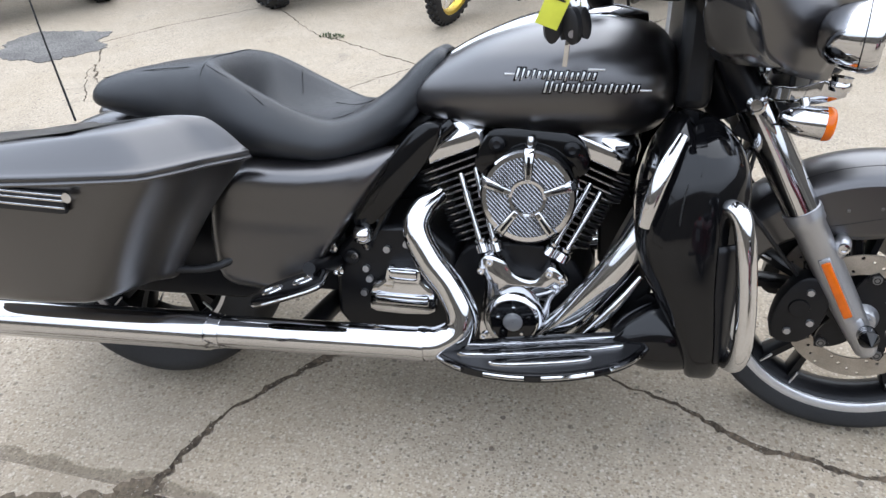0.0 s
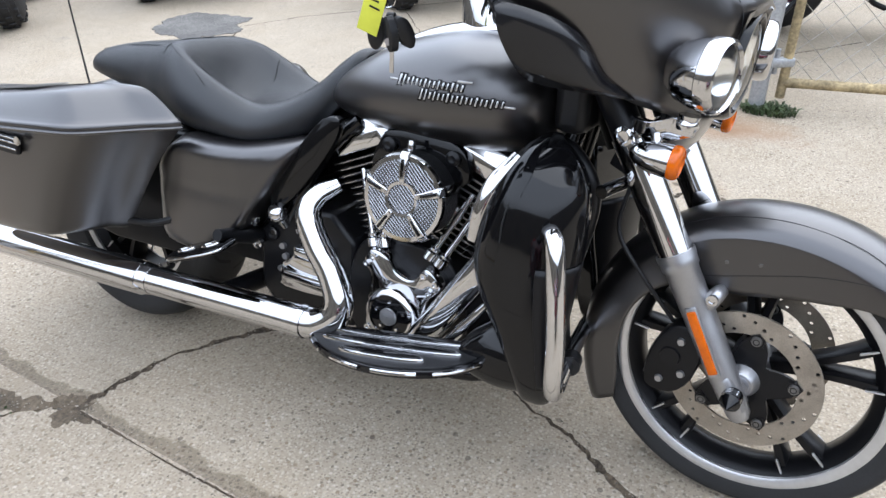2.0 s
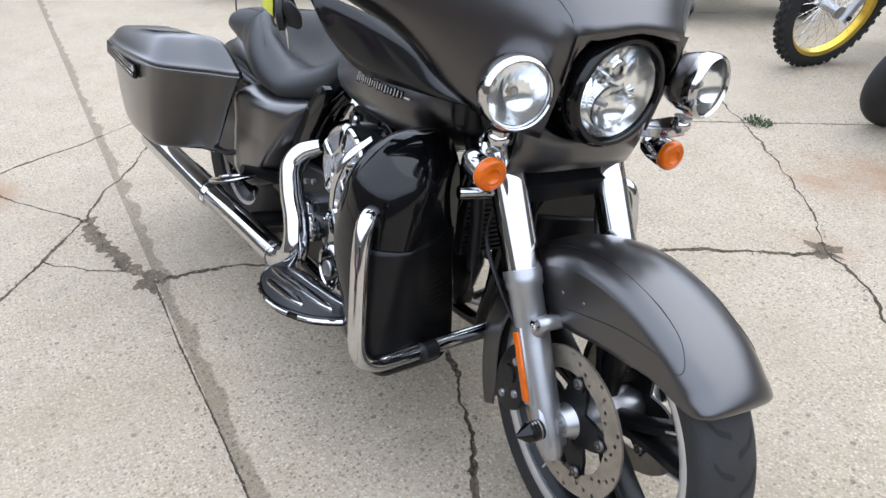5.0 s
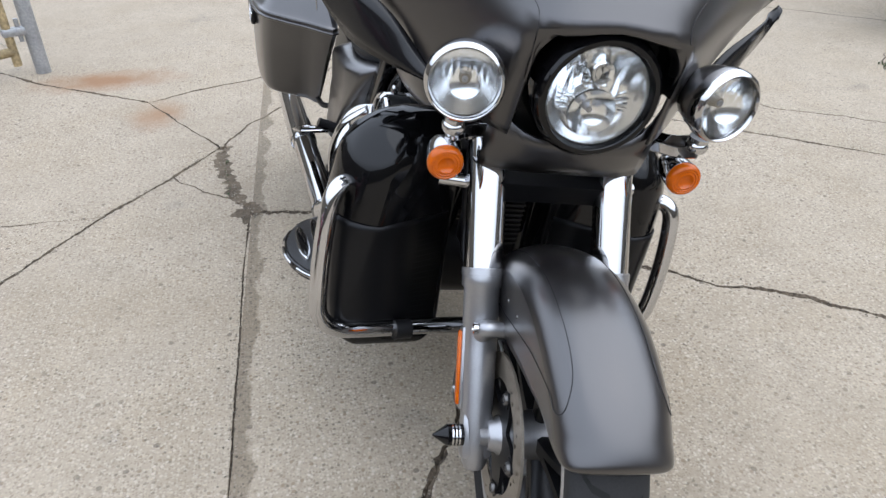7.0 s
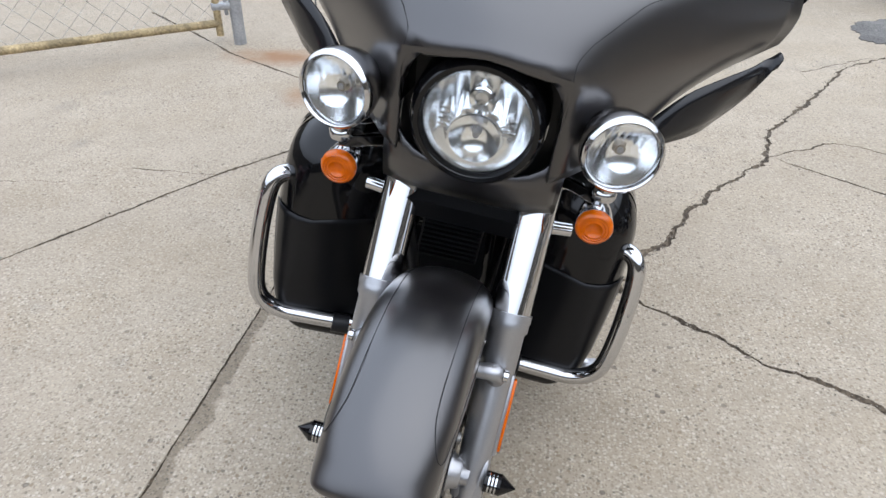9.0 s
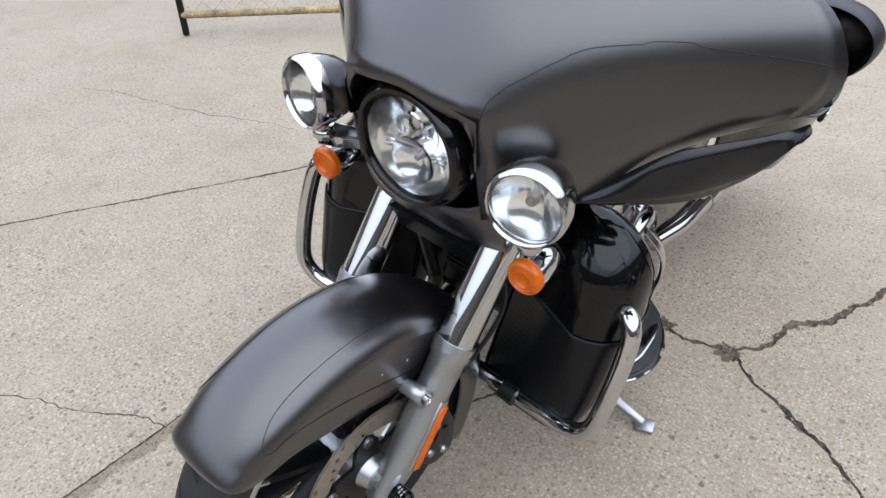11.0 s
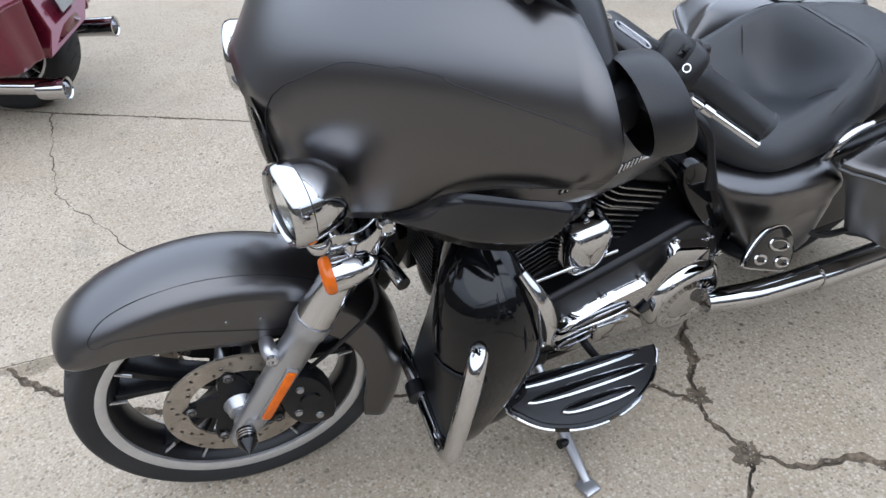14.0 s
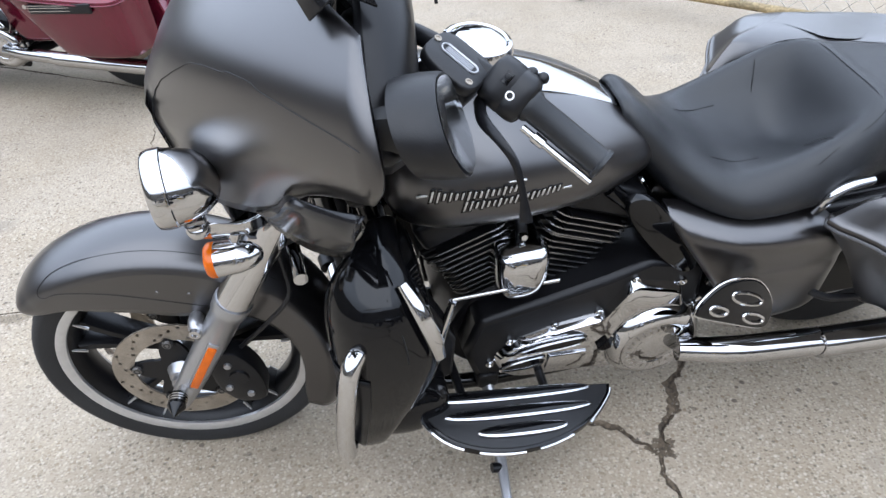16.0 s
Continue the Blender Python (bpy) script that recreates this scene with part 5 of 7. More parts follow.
# ---- lower fairings with crash bar, footboards ----
for s, mx in SIDES:
    low = [  # z, x front, x back, y outer, y inner, roundness
        (0.246, 0.470, 0.436, -0.270, -0.150, 0.014), (0.254, 0.480, 0.430, -0.295, -0.130, 0.020), (0.272, 0.486, 0.425, -0.315, -0.115, 0.026), (0.31, 0.490, 0.415, -0.335, -0.105, 0.034), (0.36, 0.493, 0.394, -0.346, -0.105, 0.045), (0.40, 0.495, 0.372, -0.350, -0.105, 0.055),
        (0.45, 0.498, 0.342, -0.355, -0.105, 0.070), (0.50, 0.501, 0.319, -0.357, -0.105, 0.080), (0.55, 0.504, 0.310, -0.357, -0.105, 0.088),
        (0.62, 0.505, 0.320, -0.353, -0.105, 0.095), (0.67, 0.498, 0.333, -0.344, -0.108, 0.095), (0.71, 0.478, 0.350, -0.320, -0.12, 0.085), (0.738, 0.450, 0.368, -0.280, -0.14, 0.055), (0.752, 0.425, 0.388, -0.240, -0.17, 0.022)]
    rows = []
    for z, xf_, xb, yo, yi, r in keyed(low, 4):
        ring = []
        for cx, cy, a0, q in ((xf_ - r, yi - 0.01, 0, 0.01), (xb + 0.01, yi - 0.01, 90, 0.01), (xb + r * 0.72, yo + r * 0.72, 180, r * 0.72), (xf_ - r, yo + r, 270, r)):
            for k in range(6):
                a = radians(a0 + 18 * k)
                ring.append(Vector((cx + q * math.cos(a), cy + q * math.sin(a), z)))
        rows.append(ring)
    lower = part("lower_fairing", fix(loft(rows)), GLOSS, bike, "gloss black lower fairing", smooth=70, xf=mx)
    part("fairing_trim", tube([(0.318, -0.345, 0.575), (0.328, -0.348, 0.63), (0.346, -0.336, 0.685), (0.372, -0.300, 0.730)], [0.010, 0.013, 0.013, 0.008], 10, 5, flat=0.45), CHROME, lower, "chrome trim strip", xf=mx)
    part("glovebox_line", tube([(0.400, -0.314, 0.715), (0.380, -0.3505, 0.64), (0.378, -0.3535, 0.575), (0.40, -0.3520, 0.560), (0.455, -0.335, 0.556)], 0.0015, 6, 4), STITCH, lower, xf=mx)
    skin = [[p + Vector((0.0025, -0.0025, 0)) for p in r[19:] + r[:1]] for r in rows if 0.30 < r[0].z < 0.556]
    part("lower_panel", fix(loft(skin, closed=False)), SATIN, lower, "satin black lower panel", smooth=70, xf=mx, solid=0.002)
    scoop = [oval(x, hw, zb, zt, (zb + zt) / 2, 24, 2.3, -0.245) for x, hw, zb, zt in keyed([(0.285, 0.045, 0.285, 0.330), (0.315, 0.062, 0.262, 0.365), (0.37, 0.074, 0.250, 0.40), (0.43, 0.066, 0.256, 0.38), (0.468, 0.040, 0.275, 0.34)], 4)]
    part("lower_scoop", fix(loft(scoop)), GLOSS, lower, "black rounded scoop", xf=mx)
    part("lower_duct", fix(loft([[Vector((x, y, z)) for x, z in ((0.36, 0.60), (0.33, 0.60), (0.255, 0.42), (0.262, 0.30), (0.36, 0.27))] for y in (-0.205, -0.15)])), SATIN, lower, "black duct behind the pod", xf=mx, bevel=0.008)
    bar = tube([(0.432, -0.275, 0.575), (0.452, -0.325, 0.612), (0.474, -0.357, 0.604), (0.488, -0.369, 0.540), (0.502, -0.372, 0.430), (0.505, -0.364, 0.350), (0.500, -0.325, 0.312), (0.490, -0.255, 0.302), (0.478, -0.140, 0.300), (0.47, 0.0, 0.298)], 0.0175, 20, 6)
    part("crash_bar", bar, CHROME, bike, "chrome crash bar", xf=mx)
    part("bar_clamp", tube([(0.494, -0.205, 0.303), (0.489, -0.170, 0.3015)], 0.021, 16, 1), BLACK, bike, "black bar clamp", xf=mx)
    # footboard, a half moon tilted up at the front
    fb = Matrix.Translation((0.138, -0.288, 0.286)) @ pose(0, 0, 0, 0, -9.5, 0)
    moon = [(-0.222, 0.018), (-0.205, -0.012), (-0.14, -0.068), (-0.06, -0.102), (0.02, -0.116), (0.10, -0.110), (0.17, -0.082), (0.212, -0.034), (0.218, 0.0), (0.205, 0.032), (0.10, 0.034), (-0.08, 0.028)]
    moon_s = [(p.x, p.y) for p in spline([(a, b, 0) for a, b in moon[:9]], 5)] + moon[9:]
    board = part("footboard", plate(moon_s, 0.016, fb @ Matrix.Translation((0, 0, -0.012)), 0.004), GLOSS, bike, "black half-moon footboard with chrome ribs", xf=mx)
    part("footboard_pad", plate([(x * 0.95, y * 0.93 - 0.002) for x, y in moon_s], 0.004, fb @ Matrix.Translation((0, 0, 0.003)), 0.001), BLACK, board, "black rubber pad", xf=mx)
    for y, x0, x1 in ((0.010, -0.170, 0.192), (-0.032, -0.155, 0.175), (-0.074, -0.085, 0.115)):
        h = (x1 - x0) / 2
        lens_pts = [((x0 + x1) / 2 + h * math.copysign(abs(math.cos(a)) ** 0.75, math.cos(a)), y + 0.0155 * math.sin(a)) for a in [2 * math.pi * q / 32 for q in range(32)]]
        rib = part("rib", plate(lens_pts, 0.011, fb @ Matrix.Translation((0, 0, 0.004)), 0.004), CHROME, board, "chrome-rimmed rib", xf=mx)
        part("rib_rubber", plate([((x0 + x1) / 2 + (px - (x0 + x1) / 2) * 0.94, y + (py - y) * 0.60) for px, py in lens_pts], 0.0025, fb @ Matrix.Translation((0, 0, 0.0145)), 0.001), GLOSS, rib, xf=mx)
    for u0, u1 in ((2, 11), (13, 19), (20, 27), (28, 37)):
        e = moon_s[u0:u1]
        part("edge_trim", tube([fb @ Vector((x * 1.004, y * 1.02, -0.002)) for x, y in e], 0.0042, 8, 1), CHROME, board, "chrome edge trim", xf=mx)
    part("board_bracket", tube([(0.05, -0.13, 0.22), (0.06, -0.23, 0.240), (0.06, -0.29, 0.256)], 0.010, 10), SATIN, board, xf=mx)
    part("board_bracket", tube([(0.25, -0.13, 0.24), (0.25, -0.23, 0.265), (0.25, -0.29, 0.286)], 0.010, 10), SATIN, board, xf=mx)
    # passenger footboard, folded down
    # (nearly flat on the right side, swung up on the left)
    if s < 0:
        pg = along((-0.375, -0.300, 0.372), (-0.32, -0.10, 0.9), (1, 0.1, 0.35))
        outline = [(0.040, 0.075), (0.044, 0.0), (0.034, -0.070), (0.0, -0.085), (-0.034, -0.066), (-0.046, 0.0), (-0.036, 0.075), (0, 0.085)]
        rings = ((0.0, -0.035, 0.0125, 0.022), (0.0, 0.038, 0.0125, 0.022))
    else:
        pg = along((-0.298, -0.286, 0.487), (-0.20, -0.90, 0.30), (0.85, -0.1, 0.5))
        outline = [(0.030, 0.104), (0.0, 0.099), (-0.042, 0.064), (-0.062, 0.0), (-0.053, -0.052), (-0.020, -0.098), (0.020, -0.110), (0.036, -0.088), (0.038, 0.0), (0.038, 0.088)]
        rings = ((-0.022, -0.010, 0.012, 0.046), (0.016, 0.052, 0.009, 0.026), (0.016, -0.056, 0.010, 0.032))
    peg_pts = [(p.x, p.y) for p in spline([(x, y, 0) for x, y in outline], 4, True)]
    peg = part("passenger_peg", plate(peg_pts, 0.014, pg, 0.004), GLOSS, bike, "small chrome-rimmed passenger footboard", xf=mx)
    part("peg_rim", tube([pg @ Vector((x * 1.02, y * 1.01, 0.007)) for x, y in peg_pts + peg_pts[:1]], 0.0030, 8, 1), CHROME, peg, "rolled chrome rim", xf=mx)
    for xx, yy, rx_, ry_ in rings:
        part("peg_ring", tube([pg @ Vector((xx + rx_ * math.cos(a), yy + ry_ * math.sin(a), 0.0145)) for a in [2 * math.pi * k / 20 for k in range(21)]], 0.0038, 8, 1), CHROME, peg, xf=mx)
    part("peg_bracket", tube([(-0.33, -0.15, 0.38), (-0.335, -0.22, 0.40), (-0.335, -0.285, 0.42)], [0.022, 0.018, 0.014], 14), SATIN, bike, "black peg bracket", xf=mx)
    for dx, dz in ((0.0, 0.0), (0.012, -0.055)):
        part("peg_bolt", lathe([(0.001, 0), (0.013, 0), (0.013, 0.012), (0.007, 0.014), (0.001, 0.010)], 14, along((-0.325 + dx, -0.165, 0.425 + dz), (0, -1, 0))), CHROME, bike, xf=mx)

# radiator and black voltage box between the lower fairings
part("radiator", box(0.04, 0.13, 0.13, Matrix.Translation((0.375, 0, 0.52)), 0.008), BLACK, bike, "black oil cooler")
for k in range(10):
    part("cooler_fin", box(0.012, 0.12, 0.0035, Matrix.Translation((0.399, 0, 0.468 + 0.0115 * k)), 0), SATIN, bike)
# black box added to fill the gap between tank and fork
front_filler = [[Vector((x, y, z)) for y, z in ((-0.125, 0.74), (-0.135, 0.86), (-0.12, 1.0), (0.12, 1.0), (0.135, 0.86), (0.125, 0.74))] for x in (0.372, 0.44)]
part("steering_filler", fix(loft(front_filler)), BLACK, bike, "black filler box behind the fairing", bevel=0.02)
part("steering_head", tube([(0.50, 0, 0.72), (0.42, 0, 0.88)], 0.045, 20, 1), SATIN, bike, "black steering head")
part("backbone", tube([(0.44, 0, 0.80), (0.2, 0, 0.74), (-0.15, 0, 0.68), (-0.4, 0, 0.60)], 0.05, 16), SATIN, bike, "black frame backbone")
part("cable_loom", tube([(0.35, -0.05, 0.72), (0.42, -0.09, 0.70), (0.47, -0.10, 0.62), (0.44, -0.06, 0.45)], 0.014, 10), BLACK, bike, "black cable loom")
part("battery_box", box(0.22, 0.24, 0.20, Matrix.Translation((-0.42, 0, 0.50)), 0.01), BLACK, bike, "black battery box")

# side stand, down on the ground
stand = part("side_stand", tube([(0.170, 0.150, 0.195), (0.174, 0.245, 0.155), (0.180, 0.340, 0.118), (0.190, 0.440, 0.102)], [0.015, 0.014, 0.013, 0.010], 14, 5, flat=0.75), ALU, bike, "bright metal side stand on the ground")
part("stand_foot", box(0.042, 0.046, 0.012, Matrix.Translation((0.192, 0.448, 0.0985)) @ pose(0, 0, 0, 11.5, 0, 8), 0.006), ALU, stand, "bright metal stand foot")
part("stand_bolt", lathe([(0.001, -0.02), (0.011, -0.02), (0.011, 0.012), (0.001, 0.012)], 12, along((0.192, 0.345, 0.118), (1, 0, 0.2))), SATIN, stand)
part("stand_pivot", box(0.05, 0.06, 0.05, Matrix.Translation((0.17, 0.150, 0.205)), 0.01), SATIN, stand)

# ---- handlebar with controls ----
for s, mx in SIDES:
    xf = STEER @ mx
    hb = tube([(0.40, -0.04, 1.02), (0.38, -0.10, 1.09), (0.30, -0.22, 1.115), (0.20, -0.31, 1.082), (0.096, -0.395, 1.018)], 0.0127, 16)
    bar = part("handlebar", hb, SATIN, bike, "black handlebar half", xf=xf)
    g0, g1 = Vector((0.172, -0.333, 1.066)), Vector((0.094, -0.396, 1.016))
    gw = g1 - g0
    part("grip", lathe([(0.001, -0.006), (0.0215, -0.006), (0.0215, 0.0), (0.0185, 0.004), (0.0185, gw.length - 0.008), (0.0205, gw.length - 0.006), (0.0205, gw.length - 0.001), (0.016, gw.length + 0.001), (0.001, gw.length + 0.001)], 24, along(g0, gw)), VINYL, bar, "black rubber grip", xf=xf)
    sw = along(g0 - gw.normalized() * 0.033, gw, (0, 0, 1))
    section = [(p.x, p.y) for p in spline([(-0.024, -0.026, 0), (0.0, -0.032, 0), (0.018, -0.029, 0), (0.028, -0.012, 0), (0.027, 0.004, 0), (0.011, 0.028, 0), (-0.008, 0.031, 0), (-0.024, 0.022, 0), (-0.029, 0.0, 0)], 3, True)]
    housing = part("switch_housing", fix(loft([[sw @ Vector((x * k, y * k, z)) for x, y in section] for k, z in ((0.72, -0.034), (0.88, -0.032), (0.97, -0.027), (1.0, -0.018), (1.0, -0.001), (0.975, 0.0), (0.975, 0.001), (1.0, 0.002), (0.99, 0.016), (0.92, 0.024), (0.74, 0.028))])), BLACK, bar, "black switch housing with a split line", xf=xf)
    face = sw @ Matrix.Translation((0.0195, 0.0165, 0)) @ pose(0, 0, 0, 0, 0, -56)
    part("switch_slot", box(0.016, 0.003, 0.010, face @ Matrix.Translation((-0.007, 0.0010, -0.010)), 0.001), GLOSS, housing, xf=xf)
    part("switch_button", box(0.008, 0.008, 0.008, face @ Matrix.Translation((-0.009, 0.0025, -0.010)), 0.002), SATIN, housing, xf=xf)
    part("switch_ring", lathe([(0.0040, 0), (0.0056, 0), (0.0056, 0.001), (0.0040, 0.001)], 20, face @ Matrix.Translation((0.007, 0.0018, 0.005)) @ pose(0, 0, 0, -90), cap=False), CHROME, housing, xf=xf)
    for kx, kz in ((-0.020, 0.004), (-0.026, 0.018)):
        part("thumb_button", lathe([(0.001, 0), (0.0075, 0), (0.0075, 0.007), (0.005, 0.010), (0.001, 0.011)], 14, sw @ Matrix.Translation((kx, 0.020, kz)) @ pose(0, 0, 0, -60)), BLACK, housing, xf=xf)
    rs = along(g0 - gw.normalized() * 0.104 + Vector((0.022, -0.010, -0.021)), gw, (0, 0, 1))
    tank = part("reservoir", box(0.062, 0.040, 0.074, rs @ Matrix.Translation((0, -0.008, 0)), 0.010, seg=3), BLACK, bar, "black master cylinder", xf=xf)
    lid_pts = [(p.x, p.y) for p in spline([(-0.029, -0.036, 0), (0.0, -0.043, 0), (0.029, -0.036, 0), (0.036, 0.0, 0), (0.031, 0.036, 0), (0.0, 0.041, 0), (-0.030, 0.036, 0), (-0.034, 0.0, 0)], 3, True)]
    part("reservoir_lid", fix(loft([[rs @ Vector((x * k, y, z * k)) for x, z in lid_pts] for k, y in ((0.97, 0.012), (1.0, 0.014), (1.0, 0.023), (0.97, 0.0262), (0.93, 0.0272), (0.4, 0.0280))])), BLACK, tank, "black reservoir lid", xf=xf, smooth=40)
    slot = [(0.0075 * math.cos(a), (0.019 if math.sin(a) > 0 else -0.019) + 0.0075 * math.sin(a)) for a in [2 * math.pi * k / 24 for k in range(25)]]
    part("reservoir_plate", tube([rs @ Vector((x, 0.0285, z)) for x, z in slot], 0.0014, 6, 1), ALU, tank, "bright oval rim", xf=xf)
    for dx in (-0.0032, 0.0, 0.0032):
        part("plate_bar", box(0.0014, 0.0016, 0.040, rs @ Matrix.Translation((dx, 0.0282, 0)), 0.0), ALU, tank, xf=xf)
    for dx, dz in ((0.022, 0.029), (-0.004, -0.037)):
        part("lid_screw", lathe([(0.001, 0.001), (0.0028, 0.001), (0.0032, 0.002), (0.0048, 0.002), (0.0048, 0.0), (0.001, -0.002)], 14, rs @ Matrix.Translation((dx, 0.0265, dz)) @ pose(0, 0, 0, -90)), STEEL, tank, xf=xf)
    lv = tube([(0.232, -0.300, 1.060), (0.236, -0.345, 1.062), (0.222, -0.392, 1.060), (0.208, -0.412, 1.042), (0.199, -0.425, 1.005), (0.195, -0.435, 0.972)], [0.011, 0.009, 0.0065, 0.0055, 0.005, 0.009], 12, 5, flat=0.7)
    part("lever", lv, SATIN, bar, "black control lever", xf=xf)
    part("heel_bar", tube([g0 + gw * 0.02 + Vector((0.016, -0.012, -0.018)), g0 + gw * 0.95 + Vector((0.014, -0.014, -0.018))], 0.0048, 10, 1), CHROME, bar, "chrome lever guard", xf=xf)
    hw = (g0 + gw * 0.02 + Vector((0.016, -0.012, -0.018))).lerp(g0 + gw * 0.95 + Vector((0.014, -0.014, -0.018)), 0.24)
    part("guard_collar", lathe([(0.0045, -0.009), (0.0075, -0.008), (0.0075, 0.008), (0.0045, 0.009)], 14, along(hw, gw), cap=False), CHROME, bar, "chrome collar", xf=xf)
part("gauge", lathe([(0.001, 0), (0.050, 0), (0.052, 0.010), (0.044, 0.016), (0.001, 0.017)], 32, along((0.375, 0.0, 1.06), (-0.7, 0, 0.7))), CHROME, bike, "chrome-rimmed gauge", xf=STEER)


# ---- ground: one concrete sheet with open cracks and joints ----
def concrete():
    m = bpy.data.materials.new("weathered_concrete")
    m.use_nodes = True
    n, l = m.node_tree.nodes, m.node_tree.links
    b = n["Principled BSDF"]
    b.inputs["Roughness"].default_value = 0.88
    geo = n.new("ShaderNodeTexCoord")

    def tex(kind, scale, detail=4.0, rough=0.5):
        t = n.new(kind)
        t.inputs["Scale"].default_value = scale
        t.inputs["Detail"].default_value = 0.0 if "Voronoi" in kind else detail
        t.inputs["Roughness"].default_value = rough
        l.new(geo.outputs["Object"], t.inputs["Vector"])
        return t

    def ramp(src, stops):
        r = n.new("ShaderNodeValToRGB")
        while len(r.color_ramp.elements) < len(stops):
            r.color_ramp.elements.new(0.5)
        for e, (p, c) in zip(r.color_ramp.elements, stops):
            e.position, e.color = p, (*c, 1)
        l.new(src, r.inputs[0])
        return r.outputs[0]

    def mix(kind, fac, a, c):
        x = n.new("ShaderNodeMixRGB")
        x.blend_type = kind
        if isinstance(fac, float):
            x.inputs[0].default_value = fac
        else:
            l.new(fac, x.inputs[0])
        l.new(a, x.inputs[1])
        if isinstance(c, tuple):
            x.inputs[2].default_value = (*c, 1)
        else:
            l.new(c, x.inputs[2])
        return x.outputs[0]

    base = ramp(tex("ShaderNodeTexNoise", 0.9, 6).outputs[0], ((0.30, (0.278, 0.232, 0.173)), (0.72, (0.326, 0.274, 0.206))))
    base = mix("MULTIPLY", 1.0, base, ramp(tex("ShaderNodeTexNoise", 7.0, 6).outputs[0], ((0.30, (0.93, 0.93, 0.93)), (0.70, (1.05, 1.05, 1.05)))))
    base = mix("MULTIPLY", 1.0, base, ramp(tex("ShaderNodeTexNoise", 85.0, 9, 0.78).outputs[0], ((0.30, (0.80, 0.79, 0.77)), (0.46, (0.97, 0.97, 0.97)), (0.56, (1.02, 1.02, 1.02)), (0.70, (1.18, 1.18, 1.18)))))
    # brownish weathering in broad patches
    base = mix("MULTIPLY", 1.0, base, ramp(tex("ShaderNodeTexNoise", 2.6, 8).outputs[0], ((0.36, (0.95, 0.935, 0.905)), (0.54, (1.0, 1.0, 1.0)), (0.70, (1.03, 1.03, 1.035)))))
    # angular flecks of sand and stone, each of its own shade
    fleck = tex("ShaderNodeTexVoronoi", 170.0)
    base = mix("MULTIPLY", 1.0, base, ramp(fleck.outputs["Color"], ((0.06, (0.70, 0.685, 0.66)), (0.24, (0.92, 0.91, 0.90)), (0.76, (0.99, 0.99, 0.99)), (0.95, (1.22, 1.215, 1.205)))))
    # stones of the aggregate laid bare, light, tan and dark, and small open pits
    warp = n.new("ShaderNodeVectorMath")
    warp.operation = "MULTIPLY_ADD"
    warp.inputs[1].default_value = (0.0040, 0.0040, 0.0040)
    l.new(tex("ShaderNodeTexNoise", 120.0, 2).outputs["Color"], warp.inputs[0])
    l.new(geo.outputs["Object"], warp.inputs[2])
    worn = ramp(tex("ShaderNodeTexNoise", 1.7, 4).outputs[0], ((0.34, (0.38, 0.38, 0.38)), (0.62, (0.80, 0.80, 0.80))))

    def stones(scale, share, size, colour):
        v = tex("ShaderNodeTexVoronoi", scale)
        v.voronoi_dimensions = "2D"
        l.new(warp.outputs[0], v.inputs["Vector"])
        pick = ramp(v.outputs["Color"], ((0.0, (1, 1, 1)), (share, (1, 1, 1)), (share + 0.02, (0, 0, 0))))
        spot = ramp(v.outputs["Distance"], ((size * 0.88, (1, 1, 1)), (size, (0, 0, 0))))
        return mix("MIX", mix("MULTIPLY", 1.0, mix("MULTIPLY", 1.0, pick, spot), worn), base, colour)

    base = stones(120.0, 0.38, 0.36, (0.365, 0.316, 0.250))
    base = stones(140.0, 0.36, 0.36, (0.182, 0.149, 0.108))
    base = stones(80.0, 0.30, 0.27, (0.405, 0.357, 0.287))
    base = stones(45.0, 0.24, 0.22, (0.165, 0.120, 0.078))
    base = stones(62.0, 0.28, 0.24, (0.105, 0.086, 0.064))
    base = stones(50.0, 0.20, 0.20, (0.44, 0.375, 0.305))
    base = stones(19.0, 0.17, 0.14, (0.085, 0.066, 0.050))
    # the slab on the far side of the wide joint is greyer
    at = n.new("ShaderNodeSeparateXYZ")
    l.new(geo.outputs["Object"], at.inputs[0])
    lean = n.new("ShaderNodeMath")
    lean.operation, lean.inputs[1].default_value, lean.inputs[2].default_value = "MULTIPLY_ADD", 0.0433, 0.493
    l.new(at.outputs["X"], lean.inputs[0])
    over = n.new("ShaderNodeMath")
    over.operation = "ADD"
    l.new(lean.outputs[0], over.inputs[0])
    l.new(at.outputs["Y"], over.inputs[1])
    base = mix("MULTIPLY", 1.0, base, ramp(over.outputs[0], ((0.0, (0.98, 0.98, 0.985)), (0.02, (1.0, 1.0, 1.0)))))
    # silt washed against the joint, with a ragged outer edge
    rag = n.new("ShaderNodeMath")
    rag.operation, rag.inputs[1].default_value = "MULTIPLY", 0.11
    l.new(tex("ShaderNodeTexNoise", 7.5, 7).outputs[0], rag.inputs[0])
    gap = n.new("ShaderNodeMath")
    gap.operation = "SUBTRACT"
    l.new(over.outputs[0], gap.inputs[0])
    l.new(rag.outputs[0], gap.inputs[1])
    shore = n.new("ShaderNodeMapRange")
    shore.inputs["From Min"].default_value, shore.inputs["From Max"].default_value = -0.012, -0.022
    l.new(gap.outputs[0], shore.inputs["Value"])
    above = n.new("ShaderNodeMath")
    above.operation, above.inputs[1].default_value = "GREATER_THAN", 0.0
    l.new(over.outputs[0], above.inputs[0])
    both = n.new("ShaderNodeMath")
    both.operation = "MULTIPLY"
    l.new(shore.outputs[0], both.inputs[0])
    l.new(above.outputs[0], both.inputs[1])
    base = mix("MIX", both.outputs[0], base, mix("MULTIPLY", 1.0, base, (0.60, 0.58, 0.55)))
